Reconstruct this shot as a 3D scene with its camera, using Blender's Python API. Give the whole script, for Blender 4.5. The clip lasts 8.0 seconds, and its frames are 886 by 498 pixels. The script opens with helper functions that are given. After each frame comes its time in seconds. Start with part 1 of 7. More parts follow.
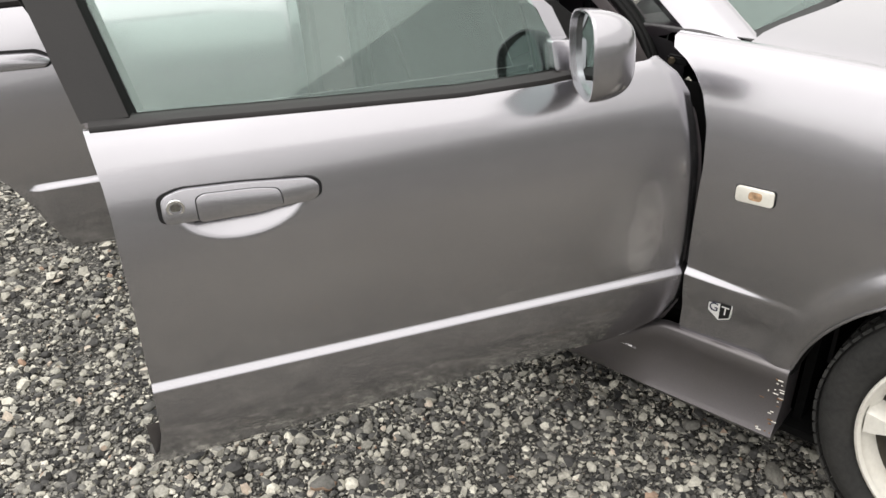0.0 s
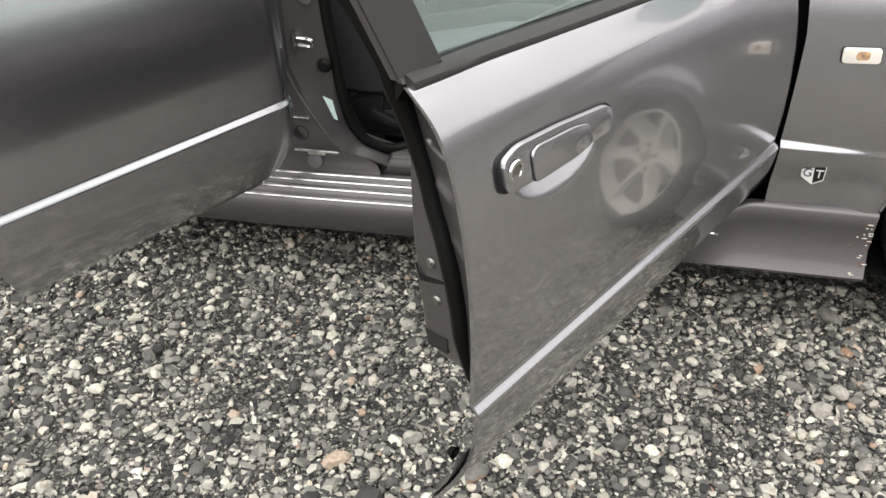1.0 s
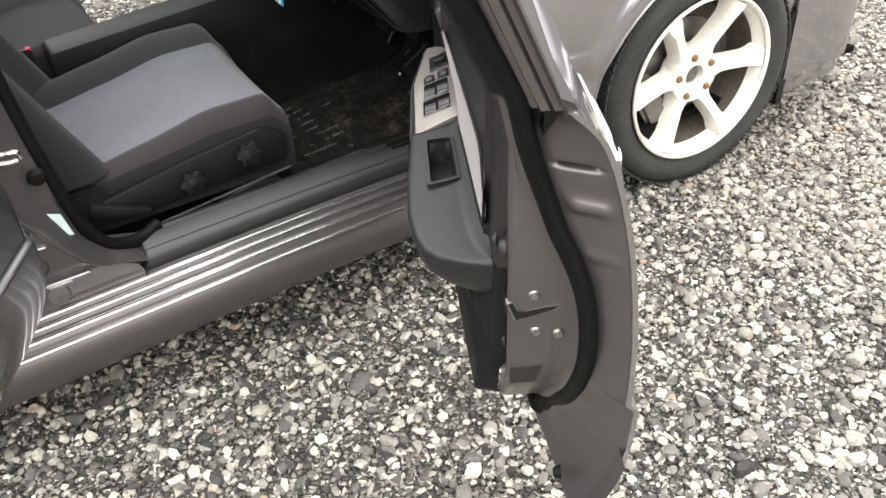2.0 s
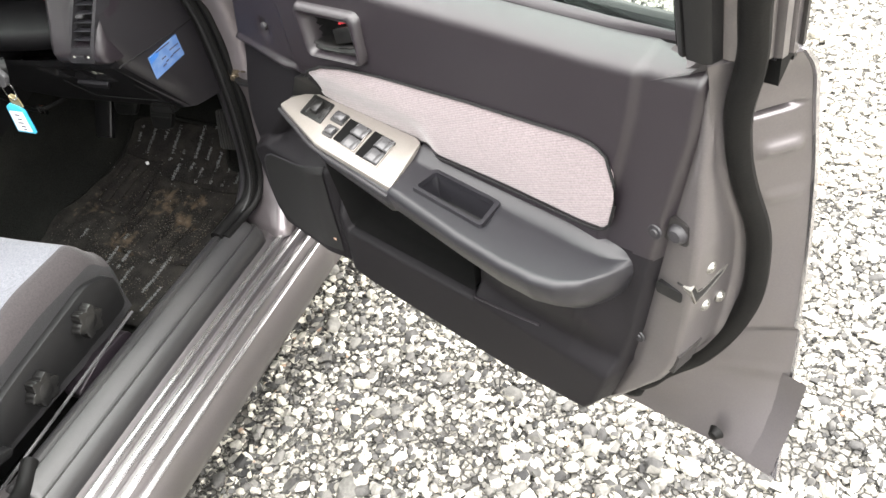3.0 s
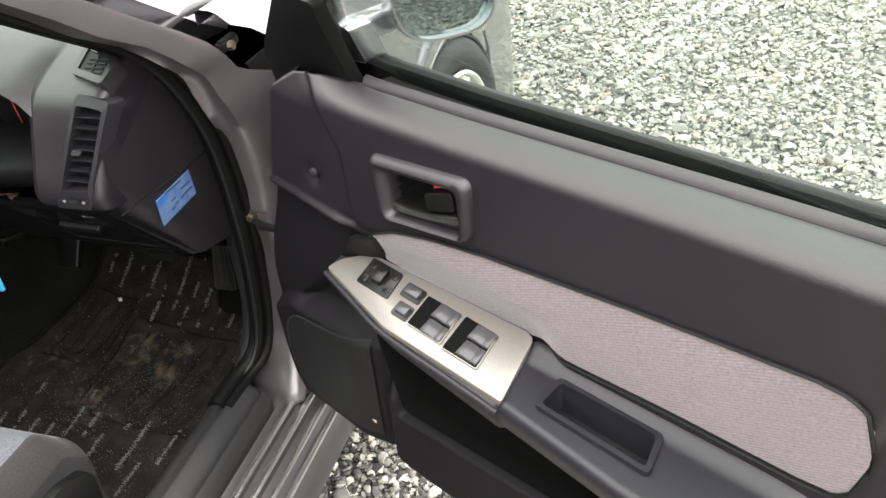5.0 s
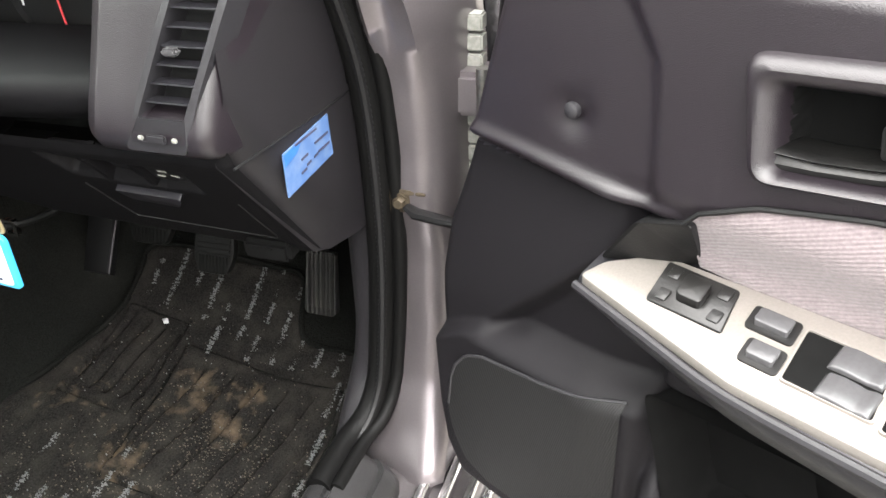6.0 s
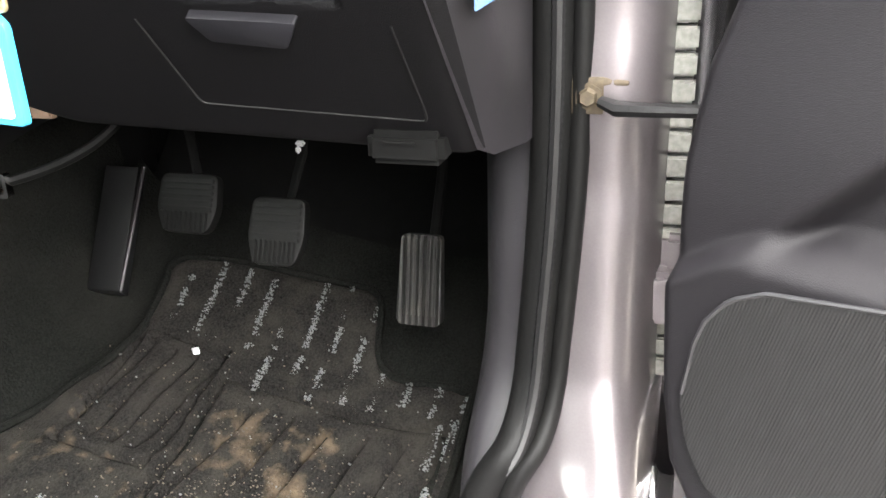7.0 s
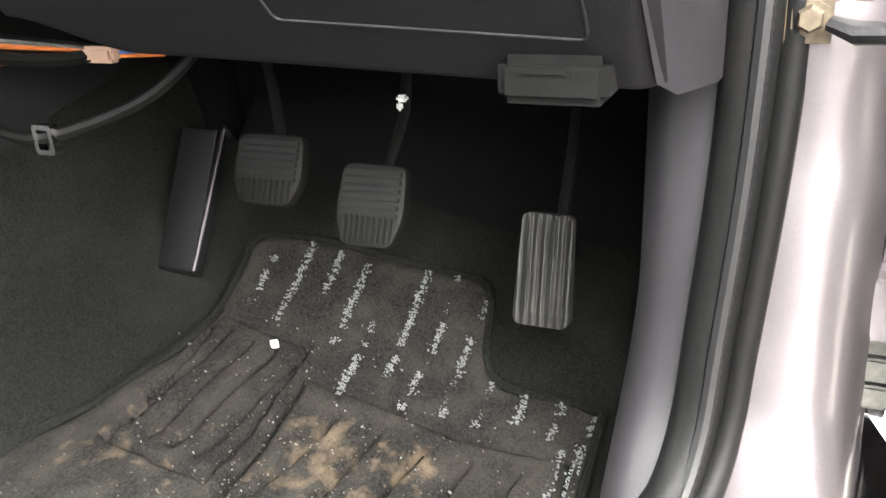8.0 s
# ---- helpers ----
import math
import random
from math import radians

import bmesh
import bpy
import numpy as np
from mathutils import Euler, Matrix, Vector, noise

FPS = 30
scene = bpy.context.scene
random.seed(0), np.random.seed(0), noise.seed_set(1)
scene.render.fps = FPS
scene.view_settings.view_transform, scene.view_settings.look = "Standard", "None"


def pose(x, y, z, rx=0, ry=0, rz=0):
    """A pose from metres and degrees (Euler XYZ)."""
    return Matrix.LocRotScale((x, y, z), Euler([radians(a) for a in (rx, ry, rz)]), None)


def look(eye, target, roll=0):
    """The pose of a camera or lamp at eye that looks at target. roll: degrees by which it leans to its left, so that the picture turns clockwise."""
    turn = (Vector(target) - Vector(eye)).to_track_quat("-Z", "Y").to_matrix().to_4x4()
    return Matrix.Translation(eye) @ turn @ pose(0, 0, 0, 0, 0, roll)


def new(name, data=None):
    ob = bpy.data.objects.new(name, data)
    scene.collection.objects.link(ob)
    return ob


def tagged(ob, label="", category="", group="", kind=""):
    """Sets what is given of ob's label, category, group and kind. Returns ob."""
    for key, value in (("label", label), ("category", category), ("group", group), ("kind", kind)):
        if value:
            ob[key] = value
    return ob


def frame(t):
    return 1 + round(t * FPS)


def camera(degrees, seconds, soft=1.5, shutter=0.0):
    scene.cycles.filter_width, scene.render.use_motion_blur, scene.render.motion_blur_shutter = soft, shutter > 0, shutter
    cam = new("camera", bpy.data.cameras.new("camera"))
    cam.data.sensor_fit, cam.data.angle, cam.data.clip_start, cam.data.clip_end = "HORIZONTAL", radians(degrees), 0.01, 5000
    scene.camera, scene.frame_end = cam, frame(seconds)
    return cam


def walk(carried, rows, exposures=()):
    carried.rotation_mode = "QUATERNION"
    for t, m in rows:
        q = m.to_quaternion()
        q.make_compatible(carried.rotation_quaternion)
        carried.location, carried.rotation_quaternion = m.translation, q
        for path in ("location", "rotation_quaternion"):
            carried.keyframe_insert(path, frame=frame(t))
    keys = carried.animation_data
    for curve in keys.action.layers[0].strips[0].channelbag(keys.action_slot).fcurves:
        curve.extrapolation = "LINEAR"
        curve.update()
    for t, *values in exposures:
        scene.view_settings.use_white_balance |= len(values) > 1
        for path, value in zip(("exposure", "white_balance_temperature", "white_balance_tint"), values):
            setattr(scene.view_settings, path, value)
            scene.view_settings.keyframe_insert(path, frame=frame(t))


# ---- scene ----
cam = camera(56.2, 8.0)
PATH = [
    (0, (0.593, -1.548, 1.536), (-0.514, -0.223, 0.527), -1.4),
    (0.5, (0.035, -1.74, 1.471), (-0.772, -0.254, 0.403), -0.5),
    (1, (-0.445, -1.812, 1.424), (-0.747, -0.191, 0.292), 0.1),
    (1.2, (-0.594, -1.807, 1.444), (-0.658, -0.18, 0.282), -0.1),
    (1.5, (-0.83, -1.722, 1.401), (-0.556, -0.138, 0.211), -1.4),
    (2, (-1.138, -1.525, 1.432), (-0.33, -0.138, 0.239), -3.6),
    (2.2, (-1.252, -1.418, 1.425), (-0.248, -0.171, 0.226), -4.2),
    (3.3, (-1.4, -0.807, 1.443), (0.045, -0.234, 0.184), -12.9),
    (3.5, (-1.397, -0.754, 1.456), (0.101, -0.255, 0.229), -12.9),
    (4, (-1.39, -0.682, 1.473), (0.175, -0.273, 0.296), -13.2),
    (4.2, (-1.381, -0.666, 1.479), (0.188, -0.277, 0.3), -12.0),
    (5.5, (-1.007, -0.464, 1.306), (0.525, 0.172, 0.188), -3.5),
    (6, (-0.908, -0.206, 1.125), (0.704, 0.355, 0.083), -2.5),
    (6.5, (-0.869, -0.045, 0.924), (0.883, 0.45, 0.098), -0.9),
    (7, (-0.78, 0.033, 0.817), (0.995, 0.579, 0.077), -2.1),
    (7.5, (-0.696, 0.08, 0.768), (1.056, 0.7, 0.029), -3.1),
    (8, (-0.643, 0.107, 0.749), (1.048, 0.866, -0.004), -2.9),
]
EXPOSURES = [(0, 1.1), (0.5, 1.2), (1.0, 1.45), (2.0, 2.1), (2.2, 2.3), (3.3, 3.6), (3.5, 3.52), (4.0, 2.9), (4.2, 2.78), (5.5, 2.7), (6.0, 3.95), (6.5, 4.85), (7.0, 5.05), (7.5, 5.3), (8, 5.85)]
walk(cam, [(t, look(eye, target, roll)) for t, eye, target, roll in PATH], EXPOSURES)

# ---- world and light: a bright overcast day ----
world = bpy.data.worlds.new("world")
scene.world = world
world.use_nodes = True
wn, wl = world.node_tree.nodes, world.node_tree.links
sky = wn.new("ShaderNodeTexSky")
sky.sky_type = "NISHITA"
sky.sun_disc = False
sky.sun_elevation, sky.sun_rotation = radians(72), radians(215)
sky.air_density, sky.dust_density, sky.ozone_density = 1.0, 10.0, 1.0
grey = wn.new("ShaderNodeHueSaturation")
grey.inputs["Saturation"].default_value = 0.12
cloud = wn.new("ShaderNodeMix")
cloud.data_type = "RGBA"
cloud.inputs[0].default_value = 0.85
cloud.inputs[7].default_value = (4.6, 4.47, 4.34, 1)
bg = wn["Background"]
bg.inputs["Strength"].default_value = 0.15
wl.new(sky.outputs[0], grey.inputs["Color"])
wl.new(grey.outputs[0], cloud.inputs[6])
wl.new(cloud.outputs[2], bg.inputs["Color"])
sun = new("sun", bpy.data.lights.new("sun", "SUN"))
sun.data.energy, sun.data.angle, sun.data.color = 1.0, radians(140), (1.0, 0.97, 0.935)
sun.matrix_world = look((-1.3, -1.9, 7), (0, 0, 0))


# ---- materials ----
def material(name, color, rough=0.5, metal=0.0, noise_scale=60.0, vary=0.12, bump=0.0, bump_scale=None, coat=0.0, spec=0.5,
             stain=0.0, stain_scale=5.0, stain_color=None, sheen=0.0):
    """Base colour varied by fine grain and wide stains, with relief."""
    m = bpy.data.materials.new(name)
    m.use_nodes = True
    n, l = m.node_tree.nodes, m.node_tree.links
    b = n["Principled BSDF"]
    b.inputs["Roughness"].default_value, b.inputs["Metallic"].default_value = rough, metal
    b.inputs["Coat Weight"].default_value, b.inputs["Coat Roughness"].default_value = coat, 0.04
    b.inputs["Specular IOR Level"].default_value = spec
    b.inputs["Sheen Weight"].default_value = sheen
    tc = n.new("ShaderNodeTexCoord")
    nz = n.new("ShaderNodeTexNoise")
    nz.inputs["Scale"].default_value, nz.inputs["Detail"].default_value = noise_scale, 4
    l.new(tc.outputs["Object"], nz.inputs["Vector"])
    mix = n.new("ShaderNodeMix")
    mix.data_type = "RGBA"
    c = Vector(color)
    mix.inputs[6].default_value, mix.inputs[7].default_value = (*(c * (1 - vary)), 1), (*(c * (1 + vary)), 1)
    gr = n.new("ShaderNodeMapRange")
    gr.inputs[1].default_value, gr.inputs[2].default_value = 0.32, 0.68
    l.new(nz.outputs["Fac"], gr.inputs[0])
    l.new(gr.outputs[0], mix.inputs[0])
    out = mix.outputs[2]
    if stain:
        n2 = n.new("ShaderNodeTexNoise")
        n2.inputs["Scale"].default_value, n2.inputs["Detail"].default_value = stain_scale, 6
        l.new(tc.outputs["Object"], n2.inputs["Vector"])
        ramp = n.new("ShaderNodeMapRange")
        ramp.inputs[1].default_value, ramp.inputs[2].default_value = 0.45, 0.75
        ramp.inputs[4].default_value = stain
        l.new(n2.outputs["Fac"], ramp.inputs[0])
        m2 = n.new("ShaderNodeMix")
        m2.data_type = "RGBA"
        m2.inputs[7].default_value = (*(stain_color or c * 0.5), 1)
        l.new(ramp.outputs[0], m2.inputs[0])
        l.new(out, m2.inputs[6])
        out = m2.outputs[2]
        rr = n.new("ShaderNodeMapRange")
        rr.inputs[3].default_value, rr.inputs[4].default_value = rough, min(1, rough + 0.25 * stain)
        l.new(n2.outputs["Fac"], rr.inputs[0])
        l.new(rr.outputs[0], b.inputs["Roughness"])
    l.new(out, b.inputs["Base Color"])
    if bump:
        nb = n.new("ShaderNodeTexNoise")
        nb.inputs["Scale"].default_value, nb.inputs["Detail"].default_value = bump_scale or noise_scale, 3
        l.new(tc.outputs["Object"], nb.inputs["Vector"])
        bp = n.new("ShaderNodeBump")
        bp.inputs["Strength"].default_value, bp.inputs["Distance"].default_value = bump, 0.002
        l.new(nb.outputs["Fac"], bp.inputs["Height"])
        l.new(bp.outputs[0], b.inputs["Normal"])
    return m


def ribbed(m, scale, axis, strength, rotation=(0, 0, 0), dark=0.75, distance=0.002):
    """Fine woven or moulded ribs across a material."""
    n, l = m.node_tree.nodes, m.node_tree.links
    b = n["Principled BSDF"]
    tc = n.new("ShaderNodeTexCoord")
    mp = n.new("ShaderNodeMapping")
    mp.inputs["Rotation"].default_value = [radians(a) for a in rotation]
    l.new(tc.outputs["Object"], mp.inputs["Vector"])
    w = n.new("ShaderNodeTexWave")
    w.bands_direction = axis
    w.inputs["Scale"].default_value, w.inputs["Distortion"].default_value = scale, 0.3
    w.inputs["Detail"].default_value, w.inputs["Detail Scale"].default_value = 2, 3
    l.new(mp.outputs[0], w.inputs["Vector"])
    bp = n.new("ShaderNodeBump")
    bp.inputs["Strength"].default_value, bp.inputs["Distance"].default_value = strength, distance
    l.new(w.outputs["Fac"], bp.inputs["Height"])
    l.new(bp.outputs[0], b.inputs["Normal"])
    old = b.inputs["Base Color"].links[0].from_socket
    mix = n.new("ShaderNodeMix")
    mix.data_type, mix.blend_type = "RGBA", "MULTIPLY"
    mix.inputs[0].default_value = 1
    mr = n.new("ShaderNodeMapRange")
    mr.inputs[3].default_value = dark
    l.new(w.outputs["Fac"], mr.inputs[0])
    l.new(old, mix.inputs[6])
    l.new(mr.outputs[0], mix.inputs[7])
    l.new(mix.outputs[2], b.inputs["Base Color"])
    return m


def glass_material(name, tint, rough=0.0):
    m = bpy.data.materials.new(name)
    m.use_nodes = True
    n, l = m.node_tree.nodes, m.node_tree.links
    n.remove(n["Principled BSDF"])
    tr, gl, mx, fr = n.new("ShaderNodeBsdfTransparent"), n.new("ShaderNodeBsdfGlossy"), n.new("ShaderNodeMixShader"), n.new("ShaderNodeLayerWeight")
    tr.inputs[0].default_value = (*tint, 1)
    gl.inputs["Color"].default_value = (0.82, 0.95, 0.91, 1)
    gl.inputs["Roughness"].default_value = rough
    pw, sc = n.new("ShaderNodeMath"), n.new("ShaderNodeMapRange")
    pw.operation = "POWER"
    pw.inputs[1].default_value = 4.5
    sc.inputs[3].default_value, sc.inputs[4].default_value = 0.09, 0.95
    l.new(fr.outputs["Facing"], pw.inputs[0])
    l.new(pw.outputs[0], sc.inputs[0])
    l.new(sc.outputs[0], mx.inputs[0])
    l.new(tr.outputs[0], mx.inputs[1])
    l.new(gl.outputs[0], mx.inputs[2])
    l.new(mx.outputs[0], n["Material Output"].inputs[0])
    return m


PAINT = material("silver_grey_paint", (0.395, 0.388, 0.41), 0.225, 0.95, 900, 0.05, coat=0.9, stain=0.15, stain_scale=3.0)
# body paint with the shade of the door openings put into its colour
JAMB = material("shaded_jamb_paint", (0.188, 0.168, 0.176), 0.33, 0.7, 500, 0.04, coat=0.5, stain=0.35, stain_scale=9)
BLACK = material("black_plastic", (0.0064, 0.0064, 0.0068), 0.45, 0, 400, 0.2, 0.15, 700, stain=0.25, stain_scale=8, stain_color=(0.0128, 0.0128, 0.0128), spec=0.28)
SEALRUBBER = material("glossy_black_rubber", (0.0045, 0.0045, 0.0045), 0.30, 0, 150, 0.15, 0.1, 300, stain=0.3, stain_scale=14, stain_color=(0.02, 0.019, 0.017), spec=0.5)
GARNISH = material("matt_black_film", (0.0128, 0.0116, 0.0116), 0.45, 0, 500, 0.15, 0.1, 900, stain=0.6, stain_scale=6, stain_color=(0.024, 0.0218, 0.021))
RUBBER = material("black_rubber", (0.0036, 0.0036, 0.0036), 0.5, 0, 150, 0.15, 0.15, 300, stain=0.25, stain_scale=12, stain_color=(0.008, 0.0076, 0.0072), spec=0.14)
TRIM = material("purple_grey_vinyl", (0.0112, 0.0085, 0.0110), 0.30, 0, 250, 0.06, 0.25, 1200, stain=0.25, stain_scale=4, stain_color=(0.018, 0.0155, 0.0190), spec=0.75)
TRIMLOW = material("matt_lower_trim", (0.0066, 0.0059, 0.0072), 0.55, 0, 250, 0.06, 0.25, 1200, stain=0.25, stain_scale=4, stain_color=(0.014, 0.0128, 0.015), spec=0.2)
TRIM2 = material("dark_grey_moulding", (0.0176, 0.0168, 0.0192), 0.42, 0, 250, 0.15, 0.2, 1500, stain=0.2, stain_scale=5, spec=0.42)
# dash vinyl darkened, with the cabin's shade in its colour
DASH = material("shaded_dash_vinyl", (0.0036, 0.0034, 0.0040), 0.52, 0, 250, 0.12, 0.3, 1200, stain=0.25, stain_scale=5, stain_color=(0.008, 0.0076, 0.0084), spec=0.15)
# body paint darkened for shade on skirt, sill and jambs, with faint stains
SILL = material("shaded_body_paint", (0.135, 0.125, 0.129), 0.33, 0.75, 400, 0.05, coat=0.3, stain=0.5, stain_scale=7, stain_color=(0.115, 0.107, 0.10))
# bright colour that stands for highlights on pressed ridges
HIGHLIGHT = material("ridge_highlight_paint", (0.56, 0.55, 0.55), 0.18, 0.9, 300, 0.03, coat=0.5)
DASHSIDE = material("dark_dash_end_vinyl", (0.0104, 0.0095, 0.011), 0.33, 0, 250, 0.06, 0.25, 1200, stain=0.25, stain_scale=4, stain_color=(0.0136, 0.0124, 0.0144), spec=0.75)
TREAD = material("worn_sill_plastic", (0.017, 0.0168, 0.0175), 0.36, 0, 300, 0.15, 0.2, 700, stain=0.4, stain_scale=10, stain_color=(0.030, 0.029, 0.028))
CLIP = material("grey_clip_plastic", (0.22, 0.22, 0.20), 0.5, 0, 200, 0.2)
ARM = material("armrest_soft_plastic", (0.0135, 0.0131, 0.0158), 0.32, 0, 250, 0.06, 0.15, 1400, stain=0.2, stain_scale=5, spec=0.42)
GRILLE = ribbed(ribbed(material("speaker_grille", (0.0078, 0.0076, 0.0084), 0.6, 0, 600, 0.15), 150, "Z", 0.35, (0, 30, 0), 0.35, 0.0008), 150, "X", 0.35, (0, 15, 0), 0.4, 0.0008)
FABRIC = ribbed(material("pink_grey_cloth", (0.180, 0.148, 0.155), 0.9, 0, 350, 0.18, stain=0.15, stain_scale=6, sheen=0.3), 95, "Z", 0.4, (0, -24, 0), 0.82, 0.001)
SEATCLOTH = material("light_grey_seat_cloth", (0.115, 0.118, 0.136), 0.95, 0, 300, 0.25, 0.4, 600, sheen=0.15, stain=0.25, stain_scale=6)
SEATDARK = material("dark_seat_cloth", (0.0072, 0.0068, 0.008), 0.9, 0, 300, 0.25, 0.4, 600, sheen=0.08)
SEATEDGE = material("brown_grey_seat_cloth", (0.024, 0.02, 0.0212), 0.9, 0, 300, 0.25, 0.4, 600, sheen=0.1)
PLATE = material("silver_switch_plate", (0.25, 0.230, 0.211), 0.36, 0.45, 500, 0.06, 0.05, 900, coat=0.3, stain=0.15, stain_scale=12)
SWITCH = material("grey_switch", (0.065, 0.064, 0.067), 0.25, 0.2, 300, 0.06)
CARPET = material("charcoal_carpet", (0.0072, 0.0075, 0.0068), 1.0, 0, 380, 0.55, 1.0, 300, stain=0.5, stain_scale=9, stain_color=(0.0176, 0.0172, 0.0152), spec=0.05)
MAT = material("floor_mat_pile", (0.0112, 0.0103, 0.0097), 1.0, 0, 380, 0.6, 1.0, 300, stain=0.7, stain_scale=26, stain_color=(0.030, 0.0272, 0.0235), spec=0.1)
FLECK = material("white_fleck", (0.1, 0.104, 0.104), 1.0, 0, 90, 0.3)
SAND = material("pale_sand", (0.056, 0.0464, 0.0352), 1.0, 0, 200, 0.5)
PAD = material("worn_pad_rubber", (0.0036, 0.0036, 0.0035), 0.5, 0, 150, 0.2, 0.2, 300, stain=0.4, stain_scale=30, stain_color=(0.011, 0.0105, 0.0095), spec=0.2)
KICK = material("smooth_kick_vinyl", (0.0215, 0.0202, 0.0228), 0.36, 0, 250, 0.06, 0.2, 1200, stain=0.25, stain_scale=6, stain_color=(0.016, 0.015, 0.017))
TYRE = material("tyre_rubber", (0.02, 0.02, 0.019), 0.75, 0, 90, 0.3, 0.3, 160, stain=0.5, stain_scale=9, stain_color=(0.05, 0.047, 0.043))
WHITE = material("white_wheel_paint", (0.72, 0.70, 0.64), 0.4, 0, 90, 0.05, coat=0.3, stain=0.25, stain_scale=14, stain_color=(0.45, 0.40, 0.31))
BARREL = material("brake_dust_barrel", (0.10, 0.088, 0.07), 0.6, 0.2, 60, 0.2, stain=0.6, stain_scale=12, stain_color=(0.05, 0.043, 0.035))
RUST = material("rusty_nut", (0.22, 0.12, 0.06), 0.8, 0.3, 300, 0.4)
STEEL = material("dull_steel", (0.24, 0.235, 0.22), 0.35, 0.9, 200, 0.2, stain=0.4, stain_scale=30, stain_color=(0.14, 0.10, 0.06))
BRASS = material("yellow_zinc", (0.45, 0.37, 0.22), 0.4, 0.8, 200, 0.2, stain=0.5, stain_scale=60, stain_color=(0.15, 0.1, 0.06))
ZINC = material("aged_zinc", (0.075, 0.060, 0.040), 0.5, 0.5, 200, 0.3, stain=0.6, stain_scale=60, stain_color=(0.06, 0.04, 0.025))
BRIGHT = material("bright_badge_metal", (0.82, 0.82, 0.80), 0.35, 0.35, 200, 0.05)
CHROME = material("chrome", (0.75, 0.75, 0.74), 0.12, 1.0, 200, 0.05)
LENS = material("clear_marker_lens", (0.75, 0.73, 0.66), 0.15, 0, 60, 0.06, coat=1.0)
AMBER = material("faded_bulb", (0.42, 0.27, 0.16), 0.4, 0, 120, 0.4)
PEDAL = ribbed(material("pedal_rubber", (0.013, 0.013, 0.0125), 0.55, 0, 120, 0.3, stain=0.5, stain_scale=25, stain_color=(0.08, 0.072, 0.06)), 42, "Y", 0.9, (0, 0, 0), 0.5, 0.004)
BLUE = material("blue_plastic_tag", (0.04, 0.336, 0.544), 0.3, 0, 60, 0.05, coat=0.4)
PAPER = material("white_card", (0.624, 0.632, 0.64), 0.6, 0, 80, 0.03)
INK = material("dark_ink", (0.03, 0.03, 0.06), 0.6)
STICKER = material("blue_sticker_paper", (0.06, 0.12, 0.264), 0.5, 0, 60, 0.1, stain=0.8, stain_scale=60, stain_color=(0.128, 0.176, 0.264))
STICKERTOP = material("deep_blue_print", (0.028, 0.112, 0.336), 0.5, 0, 60, 0.1)
BSTICKER = material("pale_green_label", (0.55, 0.68, 0.66), 0.5, 0, 60, 0.08)
RED = material("red_mark", (0.6, 0.03, 0.04), 0.5, 0, 60, 0.1)
GLASS = glass_material("green_tinted_glass", (0.90, 0.955, 0.93))
MIRROR = material("mirror_glass", (0.28, 0.32, 0.32), 0.02, 1.0, 5, 0.01)
ORANGE = material("orange_wire", (0.55, 0.16, 0.04), 0.5)
TAN = material("tan_connector", (0.45, 0.30, 0.22), 0.5)
# dark underbody; in pocket, cups, wells and footwell it stands for shade
DARKVOID = material("underbody_and_shade", (0.0036, 0.0036, 0.0036), 0.95, 0, 60, 0.2, spec=0.1)


def stone_material(name, tones):
    m = material(name, (0.3, 0.3, 0.3), 0.85, 0, 40, 0.1, 0.6, 180)
    n, l = m.node_tree.nodes, m.node_tree.links
    b = n["Principled BSDF"]
    geo = n.new("ShaderNodeNewGeometry")
    ramp = n.new("ShaderNodeValToRGB")
    ramp.color_ramp.interpolation = "LINEAR"
    while len(ramp.color_ramp.elements) < len(tones):
        ramp.color_ramp.elements.new(0.5)
    for e, (p, c) in zip(ramp.color_ramp.elements, tones):
        e.position, e.color = p, (*c, 1)
    l.new(geo.outputs["Random Per Island"], ramp.inputs[0])
    tc = n.new("ShaderNodeTexCoord")
    nz = n.new("ShaderNodeTexNoise")
    nz.inputs["Scale"].default_value, nz.inputs["Detail"].default_value = 130, 5
    l.new(tc.outputs["Object"], nz.inputs["Vector"])
    mr = n.new("ShaderNodeMapRange")
    mr.inputs[1].default_value, mr.inputs[2].default_value = 0.3, 0.7
    mr.inputs[3].default_value, mr.inputs[4].default_value = 0.72, 1.15
    l.new(nz.outputs["Fac"], mr.inputs[0])
    mix = n.new("ShaderNodeMix")
    mix.data_type, mix.blend_type = "RGBA", "MULTIPLY"
    mix.inputs[0].default_value = 1
    l.new(ramp.outputs[0], mix.inputs[6])
    l.new(mr.outputs[0], mix.inputs[7])
    l.new(mix.outputs[2], b.inputs["Base Color"])
    return m


GRAVEL = stone_material("river_gravel", [(0.0, (0.022, 0.022, 0.0222)), (0.24, (0.078, 0.076, 0.072)), (0.48, (0.180, 0.175, 0.158)),
                                         (0.68, (0.35, 0.338, 0.292)), (0.86, (0.50, 0.480, 0.412)), (0.97, (0.66, 0.635, 0.545)), (1.0, (0.304, 0.192, 0.128))])
GRAVELPALE = stone_material("pale_gravel", [(0.0, (0.10, 0.097, 0.090)), (0.2, (0.175, 0.168, 0.150)), (0.45, (0.25, 0.240, 0.208)), (0.7, (0.325, 0.312, 0.270)), (0.95, (0.45, 0.430, 0.37)), (1.0, (0.30, 0.20, 0.14))])
GRIT = stone_material("dark_grit", [(0.0, (0.012, 0.012, 0.012)), (0.5, (0.045, 0.044, 0.042)), (0.85, (0.10, 0.098, 0.092)), (1.0, (0.26, 0.25, 0.225))])


